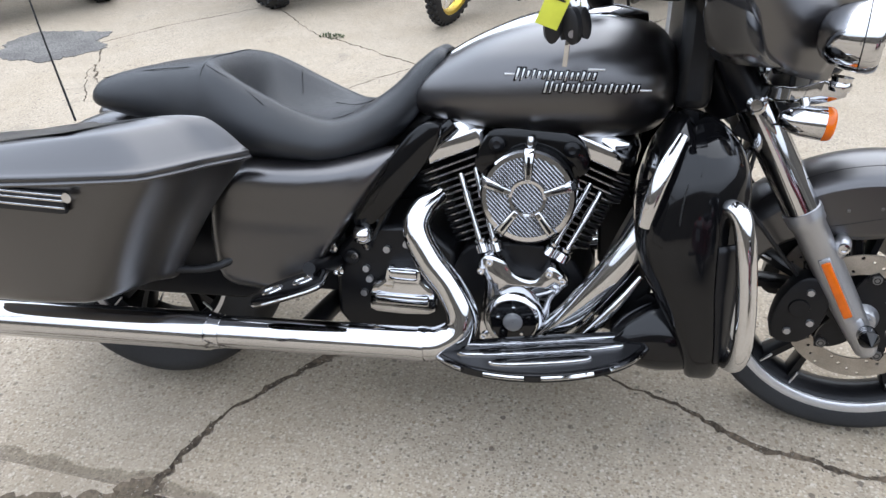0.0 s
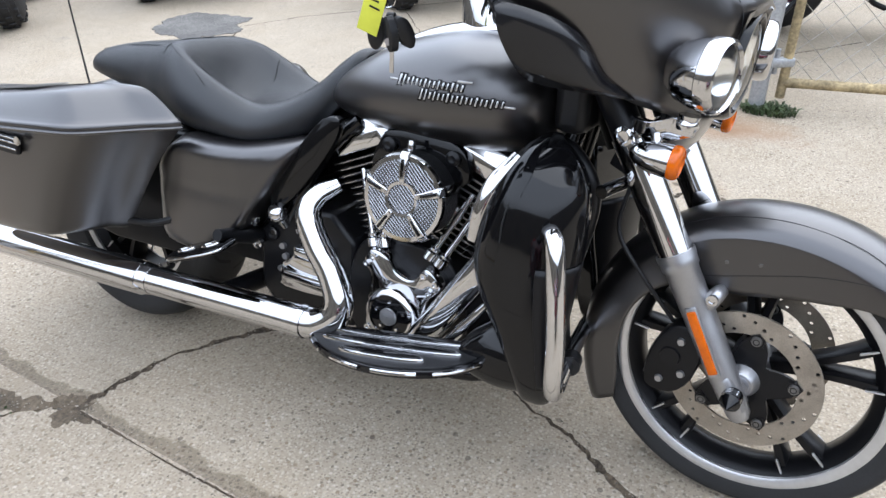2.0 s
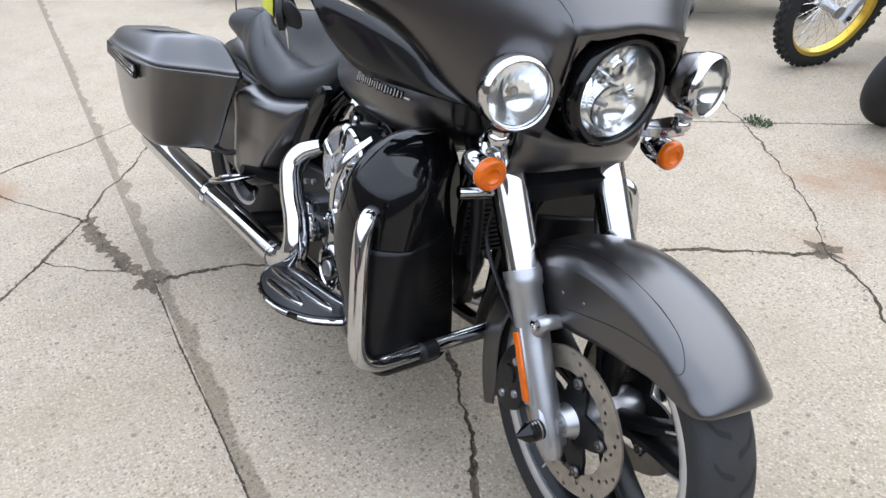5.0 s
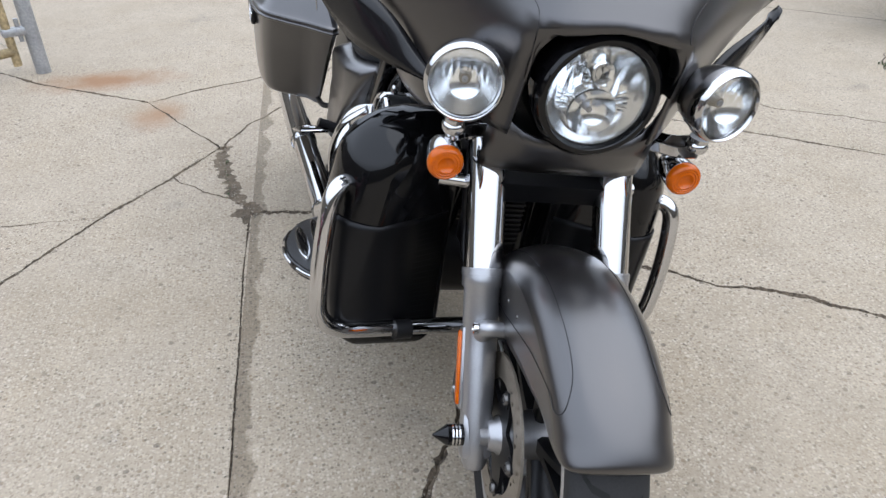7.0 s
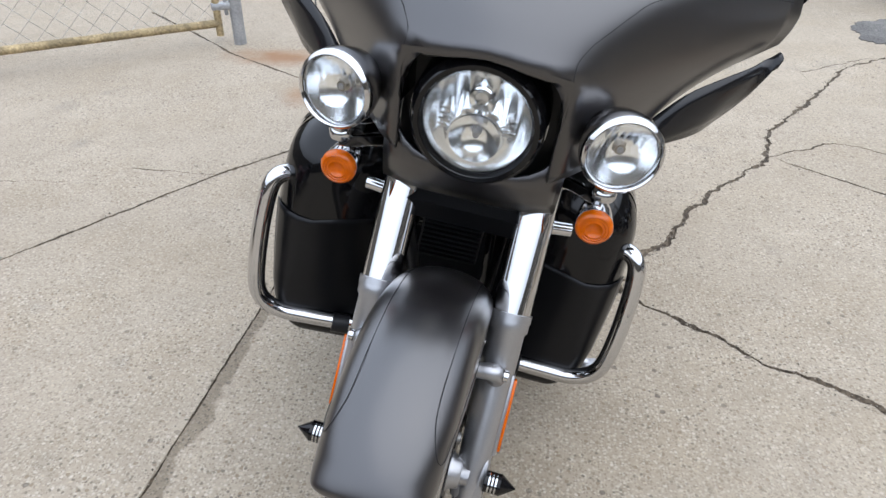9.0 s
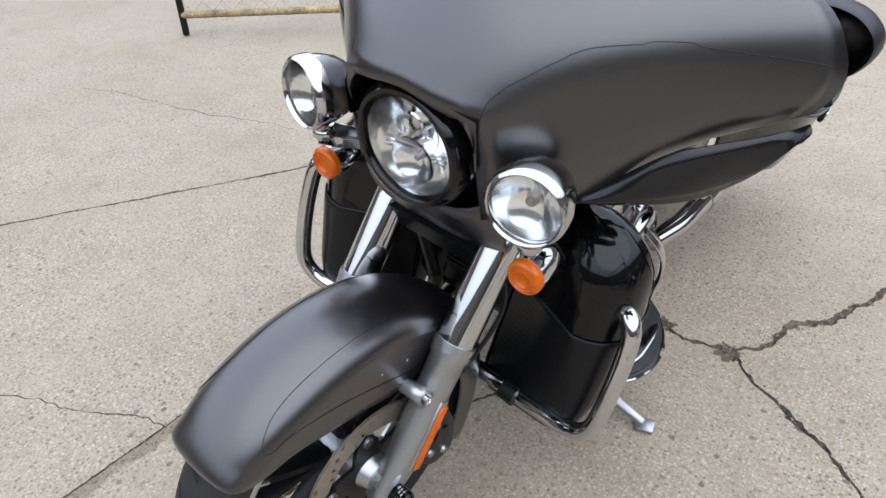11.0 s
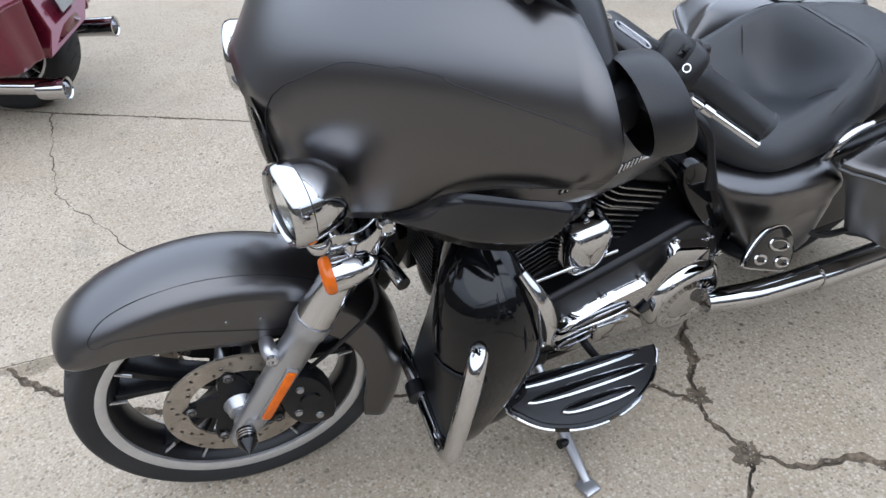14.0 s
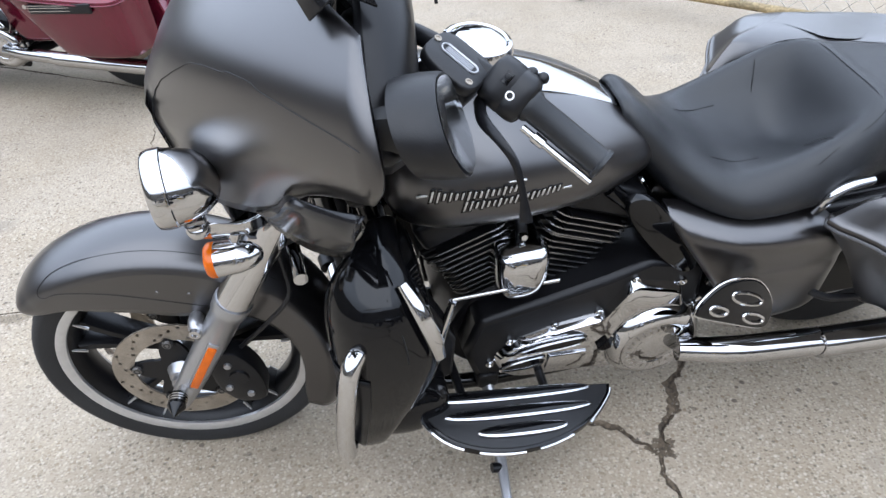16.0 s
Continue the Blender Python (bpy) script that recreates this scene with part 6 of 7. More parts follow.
    # rust run-off by the two gate posts
    for cx, cy, sx, sy, depth in ((0.40, 2.20, 0.46, 0.24, 0.85), (-2.32, -1.22, 0.20, 0.44, 0.95), (-1.75, -0.90, 0.22, 0.16, 0.75), (0.15, 1.95, 0.24, 0.14, 0.5), (0.45, 1.50, 0.16, 0.12, 0.40)):
        mp = n.new("ShaderNodeMapping")
        mp.inputs["Location"].default_value = (-cx / sx, -cy / sy, 0)
        mp.inputs["Scale"].default_value = (1 / sx, 1 / sy, 1)
        l.new(geo.outputs["Object"], mp.inputs["Vector"])
        ln = n.new("ShaderNodeVectorMath")
        ln.operation = "LENGTH"
        l.new(mp.outputs[0], ln.inputs[0])
        add = n.new("ShaderNodeMath")
        add.operation = "ADD"
        l.new(ln.outputs["Value"], add.inputs[0])
        l.new(tex("ShaderNodeTexNoise", 9.0, 5).outputs[0], add.inputs[1])
        half = n.new("ShaderNodeMath")
        half.operation = "MULTIPLY"
        half.inputs[1].default_value = 0.6
        l.new(add.outputs[0], half.inputs[0])
        fac = ramp(half.outputs[0], ((0.40, (depth,) * 3), (0.62, (depth * 0.5,) * 3), (0.92, (0, 0, 0))))
        base = mix("MIX", fac, base, (0.20, 0.105, 0.050))
    # greyish drips and oil spots
    spots = ramp(tex("ShaderNodeTexNoise", 3.3, 2).outputs[0], ((0.66, (0, 0, 0)), (0.80, (0.45, 0.45, 0.45))))
    base = mix("MIX", spots, base, (0.125, 0.115, 0.10))
    l.new(base, b.inputs["Base Color"])
    bump = n.new("ShaderNodeBump")
    bump.inputs["Strength"].default_value = 0.35
    bump.inputs["Distance"].default_value = 0.004
    l.new(tex("ShaderNodeTexNoise", 130.0, 4).outputs[0], bump.inputs["Height"])
    bump2 = n.new("ShaderNodeBump")
    bump2.inputs["Strength"].default_value = 0.12
    bump2.inputs["Distance"].default_value = 0.012
    l.new(tex("ShaderNodeTexNoise", 12.0, 4).outputs[0], bump2.inputs["Height"])
    l.new(bump2.outputs[0], bump.inputs["Normal"])
    l.new(bump.outputs[0], b.inputs["Normal"])
    return m


CONCRETE = concrete()
DIRT = material("crack_dirt", (0.080, 0.061, 0.042), 0.95, grain=0.55, grain_size=90, spots=0.5, spot_size=14, bump=0.9, bump_size=150)
SILT = material("joint_silt", (0.098, 0.076, 0.052), 0.95, grain=0.3, grain_size=110, spots=0.35, spot_size=11, bump=0.8, bump_size=140)
ASPHALT = material("asphalt_patch", (0.115, 0.108, 0.10), 0.9, grain=0.6, grain_size=110, spots=0.25, spot_size=4, bump=0.9, bump_size=120)
UNSEEN_WALL = material("dark_unseen_wall", (0.11, 0.10, 0.085), 0.9, grain=0.3, grain_size=12, spots=0.4, spot_size=0.8, bump=0.5, bump_size=30)
RNG = random.Random(7)

# line, width, depth, wander
CRACKS = [
    ([(-0.70, -0.47), (-0.66, -0.33), (-0.62, -0.20), (-0.54, -0.09), (-0.49, -0.02), (-0.42, 0.08), (-0.34, 0.17), (-0.29, 0.27), (-0.22, 0.35), (-0.19, 0.43), (-0.20, 0.55)], 0.024, 0.016, 0.012),
    ([(-0.20, 0.55), (-0.32, 0.63), (-0.45, 0.71), (-0.57, 0.79), (-0.69, 0.84), (-0.86, 0.95), (-1.13, 1.16), (-1.23, 1.26), (-1.53, 1.34), (-1.97, 1.64), (-2.58, 2.02), (-2.80, 2.31)], 0.019, 0.014, 0.016),
    ([(-0.20, 0.55), (-0.12, 0.64), (-0.02, 0.79), (0.10, 0.93), (0.17, 1.09), (0.28, 1.23), (0.43, 1.38), (0.47, 1.49)], 0.016, 0.014, 0.012),
    ([(0.47, 1.49), (0.31, 1.67), (0.08, 1.87), (-0.18, 2.07), (-0.44, 2.25)], 0.008, 0.010, 0.012),
    ([(0.47, 1.49), (0.61, 1.42), (0.75, 1.31), (0.91, 1.15), (1.15, 1.00), (1.6, 0.7)], 0.011, 0.012, 0.012),
    ([(-1.2, 1.35), (-0.95, 1.66), (-0.45, 2.26), (-0.18, 2.58), (0.12, 2.94), (1.0, 4.0)], 0.012, 0.012, 0.003),
    ([(-0.21, 0.36), (-0.14, 0.28), (0.02, 0.20), (0.20, 0.13), (0.36, 0.06), (0.50, 0.01), (0.57, -0.05), (0.64, -0.09), (0.76, -0.11), (0.95, -0.16), (1.14, -0.29), (1.28, -0.42), (1.38, -0.55)], 0.016, 0.014, 0.012),
    ([(-0.70, -0.47), (-0.30, -0.49), (0.29, -0.505), (0.71, -0.518), (1.10, -0.54), (1.38, -0.56), (2.4, -0.61)], 0.006, 0.010, 0.0012),
    ([(-1.30, -0.59), (-1.02, -0.79), (-0.76, -1.0), (-0.36, -1.26), (-0.14, -1.40), (0.65, -1.94), (1.24, -2.34), (1.59, -2.60), (3.2, -3.7)], 0.012, 0.012, 0.003),
    ([(-0.70, -0.47), (-0.80, -0.51), (-0.95, -0.55), (-1.12, -0.575), (-1.30, -0.59)], 0.056, 0.012, 0.014, 2),
    ([(-1.30, -0.59), (-1.52, -0.48), (-1.71, -0.32), (-1.96, -0.19), (-2.5, 0.1)], 0.010, 0.010, 0.010),
    ([(-1.05, -0.78), (-0.90, -0.65), (-0.78, -0.51)], 0.006, 0.008, 0.012),
    ([(-0.78, -0.99), (-0.78, -1.16), (-0.79, -1.36)], 0.005, 0.008, 0.010),
    ([(-3.2, -2.5), (-2.59, -1.81), (-2.33, -1.54), (-1.93, -0.96)], 0.018, 0.014, 0.004),
    ([(-1.93, -0.96), (-2.05, -0.73), (-2.16, -0.45), (-2.4, 0.0)], 0.013, 0.012, 0.010),
    ([(-1.93, -0.96), (-1.60, -0.78), (-1.30, -0.59)], 0.010, 0.012, 0.006),
    ([(0.83, -0.52), (0.93, -0.80), (1.03, -1.04), (1.13, -1.27), (1.24, -1.52), (1.25, -1.78), (1.25, -2.34)], 0.005, 0.008, 0.014),
    ([(-0.42, -2.95), (-0.50, -2.69), (-0.52, -2.20), (-0.60, -1.80), (-0.65, -1.54)], 0.0045, 0.006, 0.014),
    ([(-1.26, 1.27), (-1.46, 1.60), (-1.30, 1.92), (-1.14, 1.99), (-0.95, 2.27), (-0.81, 2.43)], 0.007, 0.010, 0.012),
    ([(-2.80, 2.36), (-3.05, 2.75), (-2.80, 3.17), (-2.40, 3.60), (-1.9, 4.1)], 0.010, 0.010, 0.004),
    ([(-2.11, 3.58), (-1.64, 3.03), (-1.38, 2.87), (-0.88, 2.52), (-0.44, 2.25)], 0.010, 0.012, 0.012),
    ([(-2.45, 1.74), (-2.75, 2.16), (-2.80, 2.31)], 0.007, 0.010, 0.014),
]


def build_ground():
    from mathutils.geometry import delaunay_2d_cdt
    v, e, low, quads, pockets = [], [], {}, [], []

    def add(p):
        v.append(Vector((p[0], p[1])))
        return len(v) - 1

    edge = [add(p) for p in ((-60, -60), (60, -60), (60, 60), (-60, 60))]
    e.extend((edge[i], edge[(i + 1) % 4]) for i in range(4))
    for line, width, depth, wander, *fill in CRACKS:
        pts = [Vector((x, y, 0)) for x, y in line]
        fine = []
        for a, b in zip(pts, pts[1:]):
            k = max(1, int((b - a).length / 0.013))
            fine += [a.lerp(b, i / k) for i in range(k)]
        fine.append(pts[-1])
        left, mid, right = [], [], []
        for i, p in enumerate(fine):
            way = (fine[min(i + 1, len(fine) - 1)] - fine[max(i - 1, 0)]).normalized()
            side = Vector((-way.y, way.x, 0))
            q = p + side * (wander * (noise.noise(p * 9) * 1.6 + noise.noise(p * 31) * 0.7) + width * 0.25 * noise.noise(p * 90))
            w = width * (0.85 + 0.9 * noise.noise(p * 6 + Vector((3, 1, 0))) + 0.5 * noise.noise(p * 28 + Vector((1, 5, 0))))
            w = max(width * 0.25, w)
            if i in (0, len(fine) - 1):
                w *= 0.6
            left.append(add(q + side * w * (0.5 + 0.45 * noise.noise(p * 75 + Vector((9, 2, 0))) + RNG.uniform(-0.06, 0.08))))
            mid.append(add(q + side * w * RNG.uniform(-0.15, 0.15)))
            right.append(add(q - side * w * (0.5 + 0.45 * noise.noise(p * 75 + Vector((2, 7, 0))) + RNG.uniform(-0.06, 0.08))))
            low[mid[-1]] = 0.6 * depth * min(1.0, w / width + 0.2)
        for side in (left, mid, right):
            e.extend(zip(side[:-1], side[1:]))
        e.extend(((left[0], right[0]), (left[-1], right[-1])))
        quads.extend(((left[i], left[i + 1], right[i + 1], right[i]), fill[0] if fill else 1) for i in range(len(left) - 1))
    # crumbled pocket where two cracks meet
    for cx, cy, r in ((0.47, 1.48, 0.055), (-0.20, 0.55, 0.035), (-0.70, -0.478, 0.060), (-0.22, 0.36, 0.03)):
        ring = []
        for k in range(44):
            a = 2 * math.pi * k / 44
            d = Vector((math.cos(a), math.sin(a), 0))
            rad = r * (0.85 + 0.55 * noise.noise(d * 1.3 + Vector((cx, cy, 0)) * 5) + 0.35 * noise.noise(d * 5 + Vector((cx, 0, cy))) + RNG.uniform(-0.04, 0.04))
            ring.append(add((cx + rad * d.x * 1.3, cy + rad * d.y)))
        e.extend(zip(ring, ring[1:] + ring[:1]))
        pockets.append((ring, 2))
    ov, _, of, ovi, *_ = delaunay_2d_cdt(v, e, [], 0, 1e-5)
    bm = bmesh.new()
    at = np.array([(p.x, p.y) for p in ov])
    mids = np.array([at[list(t)].mean(0) for t in of])
    src = np.array([(p.x, p.y) for p in v])
    inside = np.zeros(len(of), int)
    for poly, fill in pockets + quads:
        c = src[list(poly)]
        near = np.where((mids > c.min(0)).all(1) & (mids < c.max(0)).all(1))[0]
        if len(near):
            hit = np.zeros(len(near), bool)
            for a, b in zip(c, np.roll(c, -1, 0)):
                m = mids[near]
                cross = (a[1] > m[:, 1]) != (b[1] > m[:, 1])
                with np.errstate(divide="ignore", invalid="ignore"):
                    hit ^= cross & (m[:, 0] < (b[0] - a[0]) * (m[:, 1] - a[1]) / (b[1] - a[1]) + a[0])
            inside[near[hit]] = fill
    deep = [0.0] * len(ov)
    solid = [False] * len(ov)
    for tri, k in zip(of, inside):
        if not k:
            for i in tri:
                solid[i] = True
    for i, src in enumerate(ovi):
        d = [low[s] for s in src if s in low]
        if d:
            deep[i] = max(d)
        elif not solid[i]:
            deep[i] = 0.008
        if solid[i] and not d:
            deep[i] = 0.0
    bv = [bm.verts.new((p.x, p.y, -deep[i])) for i, p in enumerate(ov)]
    for tri, k in zip(of, inside):
        try:
            face = bm.faces.new([bv[i] for i in tri])
            face.material_index = int(k)
        except ValueError:
            pass
    bmesh.ops.recalc_face_normals(bm, faces=bm.faces)
    if sum(q.normal.z for q in bm.faces) < 0:
        bmesh.ops.reverse_faces(bm, faces=bm.faces)
    return bm


tagged(part("ground", build_ground(), [CONCRETE, DIRT, SILT], smooth=0), "weathered light concrete yard with open cracks and rust stains", "ground", kind="structure")
# asphalt patch, its rim broken
ring = []
for k in range(120):
    a = 2 * math.pi * k / 120
    d = Vector((math.cos(a), math.sin(a), 0))
    p = Vector((0.45 * d.x, 0.40 * d.y, 0)) * (0.85 + 0.35 * noise.noise(d * 1.7 + Vector((0, 0, 4.2))) + 0.10 * noise.noise(d * 4.5) + 0.07 * noise.noise(d * 15) + RNG.uniform(-0.02, 0.02))
    ring.append((p.x, p.y))
tagged(part("asphalt_patch", plate(ring, 0.010, pose(-3.38, 2.66, -0.004, 0, 0, -8), 0.003), ASPHALT, smooth=30), "rough dark asphalt patch set in the concrete", "patch")
# loose grit along the cracks, too small to pick apart
grit = bmesh.new()
for line, *_ in CRACKS[:10]:
    for a, b in zip(line, line[1:]):
        n_g = int(math.dist(a, b) / 0.006)
        for _k in range(n_g):
            t = RNG.random()
            o = RNG.gauss(0, 0.016)
            x, y = a[0] + (b[0] - a[0]) * t + o, a[1] + (b[1] - a[1]) * t + RNG.gauss(0, 0.016)
            s = RNG.uniform(0.0012, 0.0042) * (1.5 if RNG.random() < 0.08 else 1)
            vs = [grit.verts.new((x + s * math.cos(q), y + s * math.sin(q), 0.0003)) for q in (0.3, 2.1, 4.4)]
            top = grit.verts.new((x, y, s * 0.9))
            for i in range(3):
                grit.faces.new((vs[i], vs[(i + 1) % 3], top))
tagged(part("grit", grit, material("grit_stone", (0.19, 0.165, 0.13), 0.9, grain=0.6, grain_size=120, spots=0.6, spot_size=35), smooth=0), "loose grit scattered along the cracks", "grit", kind="stuff")


# plain walls far off, never in view, added to darken the horizon in reflections
for name, cx, cy, sx, sy in (("unseen_wall_north", 0, 13, 26.3, 0.3), ("unseen_wall_south", 0, -13, 26.3, 0.3), ("unseen_wall_east", 13, 0, 0.3, 25.6), ("unseen_wall_west", -13, 0, 0.3, 25.6)):
    tagged(part(name, box(sx, sy, 4.2, Matrix.Translation((cx, cy, 2.1)), 0.02), UNSEEN_WALL), "plain unseen wall added for a dark horizon in reflections", "wall", kind="structure")


# ---- weeds ----
LEAF = material("weed_leaf", (0.045, 0.065, 0.025), 0.6, grain=0.4, grain_size=60, spots=0.3, spot_size=15)


def weeds(cx, cy, rx, ry, count, tall):
    bm = bmesh.new()
    for _ in range(count):
        a, r = RNG.uniform(0, 6.283), math.sqrt(RNG.random())
        x, y = cx + rx * r * math.cos(a), cy + ry * r * math.sin(a)
        h = tall * RNG.uniform(0.4, 1.0)
        d = RNG.uniform(0, 6.283)
        lean = RNG.uniform(0.2, 0.9)
        w = RNG.uniform(0.003, 0.007)
        sx, sy = -math.sin(d) * w, math.cos(d) * w
        tx, ty = math.cos(d) * h * lean, math.sin(d) * h * lean
        p = [bm.verts.new(q) for q in ((x - sx * 0.4, y - sy * 0.4, 0), (x + sx * 0.4, y + sy * 0.4, 0), (x + sx + tx * 0.5, y + sy + ty * 0.5, h * 0.7), (x - sx + tx * 0.5, y - sy + ty * 0.5, h * 0.7), (x + tx, y + ty, h * 0.75))]
        bm.faces.new((p[0], p[1], p[2], p[3]))
        bm.faces.new((p[3], p[2], p[4]))
    return bm


tagged(part("weeds", weeds(0.62, 2.46, 0.13, 0.07, 420, 0.06), LEAF, smooth=0), "low green weeds at the foot of the gate post", "weeds", kind="stuff")
tagged(part("weeds", weeds(0.30, 2.92, 0.20, 0.07, 260, 0.05), LEAF, smooth=0), "low green weeds growing in the joint", "weeds", kind="stuff")
tagged(part("weeds", weeds(-0.40, 2.30, 0.07, 0.05, 90, 0.035), LEAF, smooth=0), "low green weeds growing in the joint", "weeds", kind="stuff")
tagged(part("weeds", weeds(-1.00, -0.556, 0.22, 0.014, 26, 0.008), LEAF, smooth=0), "sparse moss and weeds in the wide crack", "weeds", kind="stuff")
tagged(part("weeds", weeds(-1.50, 2.96, 0.09, 0.05, 60, 0.03), LEAF, smooth=0), "low green weeds growing in the crack", "weeds", kind="stuff")


# ---- gates: galvanised posts, rusty frame, chain link ----
GALV = material("galvanised_steel", (0.36, 0.37, 0.38), 0.5, 0.6, grain=0.15, grain_size=90, spots=0.2, spot_size=8)
RUST = material("rusty_pipe", (0.29, 0.225, 0.125), 0.75, 0.2, grain=0.35, grain_size=70, spots=0.45, spot_size=10, bump=0.3, bump_size=200)
WIRE = material("chain_link_wire", (0.36, 0.34, 0.30), 0.5, 0.5, grain=0.3, grain_size=50)


def gate(post, start, way, length, label, height=1.5):
    """A chain-link gate leaf hung on a post; start is the foot of its hinge end."""
    g = thing("chain_link_gate", label, "gate", Matrix.Translation((post[0], post[1], 0)))
    o = Vector((post[0], post[1], 0))
    s = Vector((start[0], start[1], 0)) - o
    w = Vector((way[0], way[1], 0)).normalized()
    part("post", tube([(0, 0, 0), (0, 0, 1.9)], 0.038, 20, 1), GALV, g, "grey galvanised gate post")
    zb, zt = 0.135, height
    part("bottom_rail", tube([s + Vector((0, 0, zb)), s + w * length + Vector((0, 0, zb))], 0.024, 14, 1), RUST, g, "rusty bottom rail")
    part("top_rail", tube([s + Vector((0, 0, zt)), s + w * length + Vector((0, 0, zt))], 0.022, 14, 1), RUST, g, "rusty top rail")
    part("stile", tube([s + Vector((0, 0, 0.06)), s + Vector((0, 0, zt + 0.05))], 0.022, 14, 1), RUST, g, "rusty hinge stile")
    part("stile", tube([s + w * length + Vector((0, 0, 0.01)), s + w * length + Vector((0, 0, zt + 0.05))], 0.022, 14, 1), SATIN, g, "dark end stile")
    part("hinge", box(0.17, 0.050, 0.045, along((s / 2 + Vector((0, 0, 0.235))), (0, 0, 1), s) @ pose(0, 0, 0, 0, 0, 90), 0.012), GALV, g, "galvanised hinge clamp")
    part("hinge_pin", tube([s * 0.5 + Vector((0, 0, 0.18)), s * 0.5 + Vector((0, 0, 0.30))], 0.012, 10, 1), GALV, g)
    pitch = 0.062
    mesh = bmesh.new()
    side = Vector((-w.y, w.x, 0))
    k = int((length - 0.06) / pitch)
    rows = int((zt - zb - 0.03) / pitch)
    for i in range(k + 1):
        pts = []
        for j in range(rows + 1):
            pts.append(s + w * (0.04 + i * pitch + (0.5 * pitch if (i + j) % 2 else -0.5 * pitch) * 1.02) + side * (0.003 if (i + j) % 2 else -0.003) + Vector((0, 0, zb + 0.015 + j * pitch)))
        tube(pts, 0.0024, 4, 1, bm=mesh)
    part("chain_link", mesh, WIRE, g, "woven chain-link wire")
    return g


gate((0.56, 2.48), (0.655, 2.535), (0.98, 0.17), 1.9, "rusty chain-link gate leaf on a galvanised post")
gate((-2.55, -1.58), (-2.50, -1.68), (0.60, -0.80), 1.95, "rusty chain-link gate leaf standing open on its post")


# ---- the other machines in the yard ----
MAROON = material("maroon_metallic_paint", (0.11, 0.007, 0.020), 0.20, 0.45, coat=0.7, spots=0.08, grain=0.05, grain_size=900)
RED_LENS = material("red_lens", (0.65, 0.012, 0.012), 0.15, coat=0.5, spots=0.1)
WHITE = material("white_plastic", (0.78, 0.78, 0.79), 0.3, spots=0.04, coat=0.3)
PINK = material("magenta_rim_paint", (0.13, 0.028, 0.06), 0.3, 0.5, spots=0.08)
GOLD = material("gold_rim", (0.62, 0.42, 0.06), 0.32, 0.8, spots=0.1)
YELLOW = material("yellow_tag_card", (0.58, 0.60, 0.06), 0.6, spots=0.05, grain=0.04)

# maroon tourer, seen from behind: the same model in another paint
M2 = pose(2.11, -2.83, 0.002) @ pose(0, 0, 0, 0, 0, -24) @ pose(0, 0, 0, -6)
other = copy_thing(bike, M2)
other.name = "motorcycle"
tagged(other, "maroon touring motorcycle with hard saddlebags and twin chrome mufflers", "motorcycle")
for o in other.children_recursive:
    for slot in o.material_slots:
        if slot.material == DENIM:
            slot.link = "OBJECT"
            slot.material = MAROON
for y in (-0.306, 0.306):
    tip = part("muffler_tip", lathe([(0.040, -0.12), (0.044, -0.10), (0.046, -0.02), (0.049, 0.0), (0.044, 0.002), (0.038, -0.004), (0.036, -0.10), (0.001, -0.10)], 32, along((-1.235, y, 0.244), (-1, 0, 0))), CHROME, other, "chrome muffler tip")
    part("muffler_bore", lathe([(0.001, -0.045), (0.0375, -0.045)], 24, along((-1.235, y, 0.244), (-1, 0, 0)), cap=False), STITCH, tip)
    part("tail_signal", lathe([(0.001, -0.07), (0.022, -0.06), (0.033, -0.02), (0.034, 0.0)], 24, along((-1.20, y * 0.62, 0.66), (-1, 0, 0))), CHROME, other, "chrome rear signal")
    part("signal_lens", lathe([(0.033, 0), (0.030, 0.010), (0.001, 0.014)], 24, along((-1.20, y * 0.62, 0.66), (-1, 0, 0))), RED_LENS, other, "red lens")
part("signal_bar", tube([(-1.17, -0.19, 0.655), (-1.185, 0, 0.665), (-1.17, 0.19, 0.655)], 0.022, 14), CHROME, other, "chrome signal bar")
part("tail_lamp", box(0.05, 0.10, 0.055, Matrix.Translation((-1.19, 0, 0.725)), 0.012), RED_LENS, other, "red tail lamp")
part("rear_panel", fix(loft([[Vector((x, y, z)) for x, z in ((-1.02, 0.70), (-1.165, 0.62), (-1.205, 0.45), (-1.16, 0.33), (-1.10, 0.33), (-1.12, 0.45), (-1.08, 0.60), (-1.0, 0.66))] for y in (-0.20, -0.195, 0.195, 0.20)])), MAROON, other, "maroon rear fender filler", bevel=0.01)
part("number_plate", box(0.006, 0.185, 0.105, Matrix.Translation((-1.215, 0, 0.535)) @ pose(0, 0, 0, 0, 12, 0), 0.004), GALV, other, "blank grey plate")
for k in range(5):
    for r in (-0.03, 0.03):
        part("plate_bar", box(0.003, 0.018, 0.020, Matrix.Translation((-1.2185 - r * 0.2, -0.066 + 0.033 * k, 0.535 + r)) @ pose(0, 0, 0, 0, 12, 0), 0.001), STITCH, other)


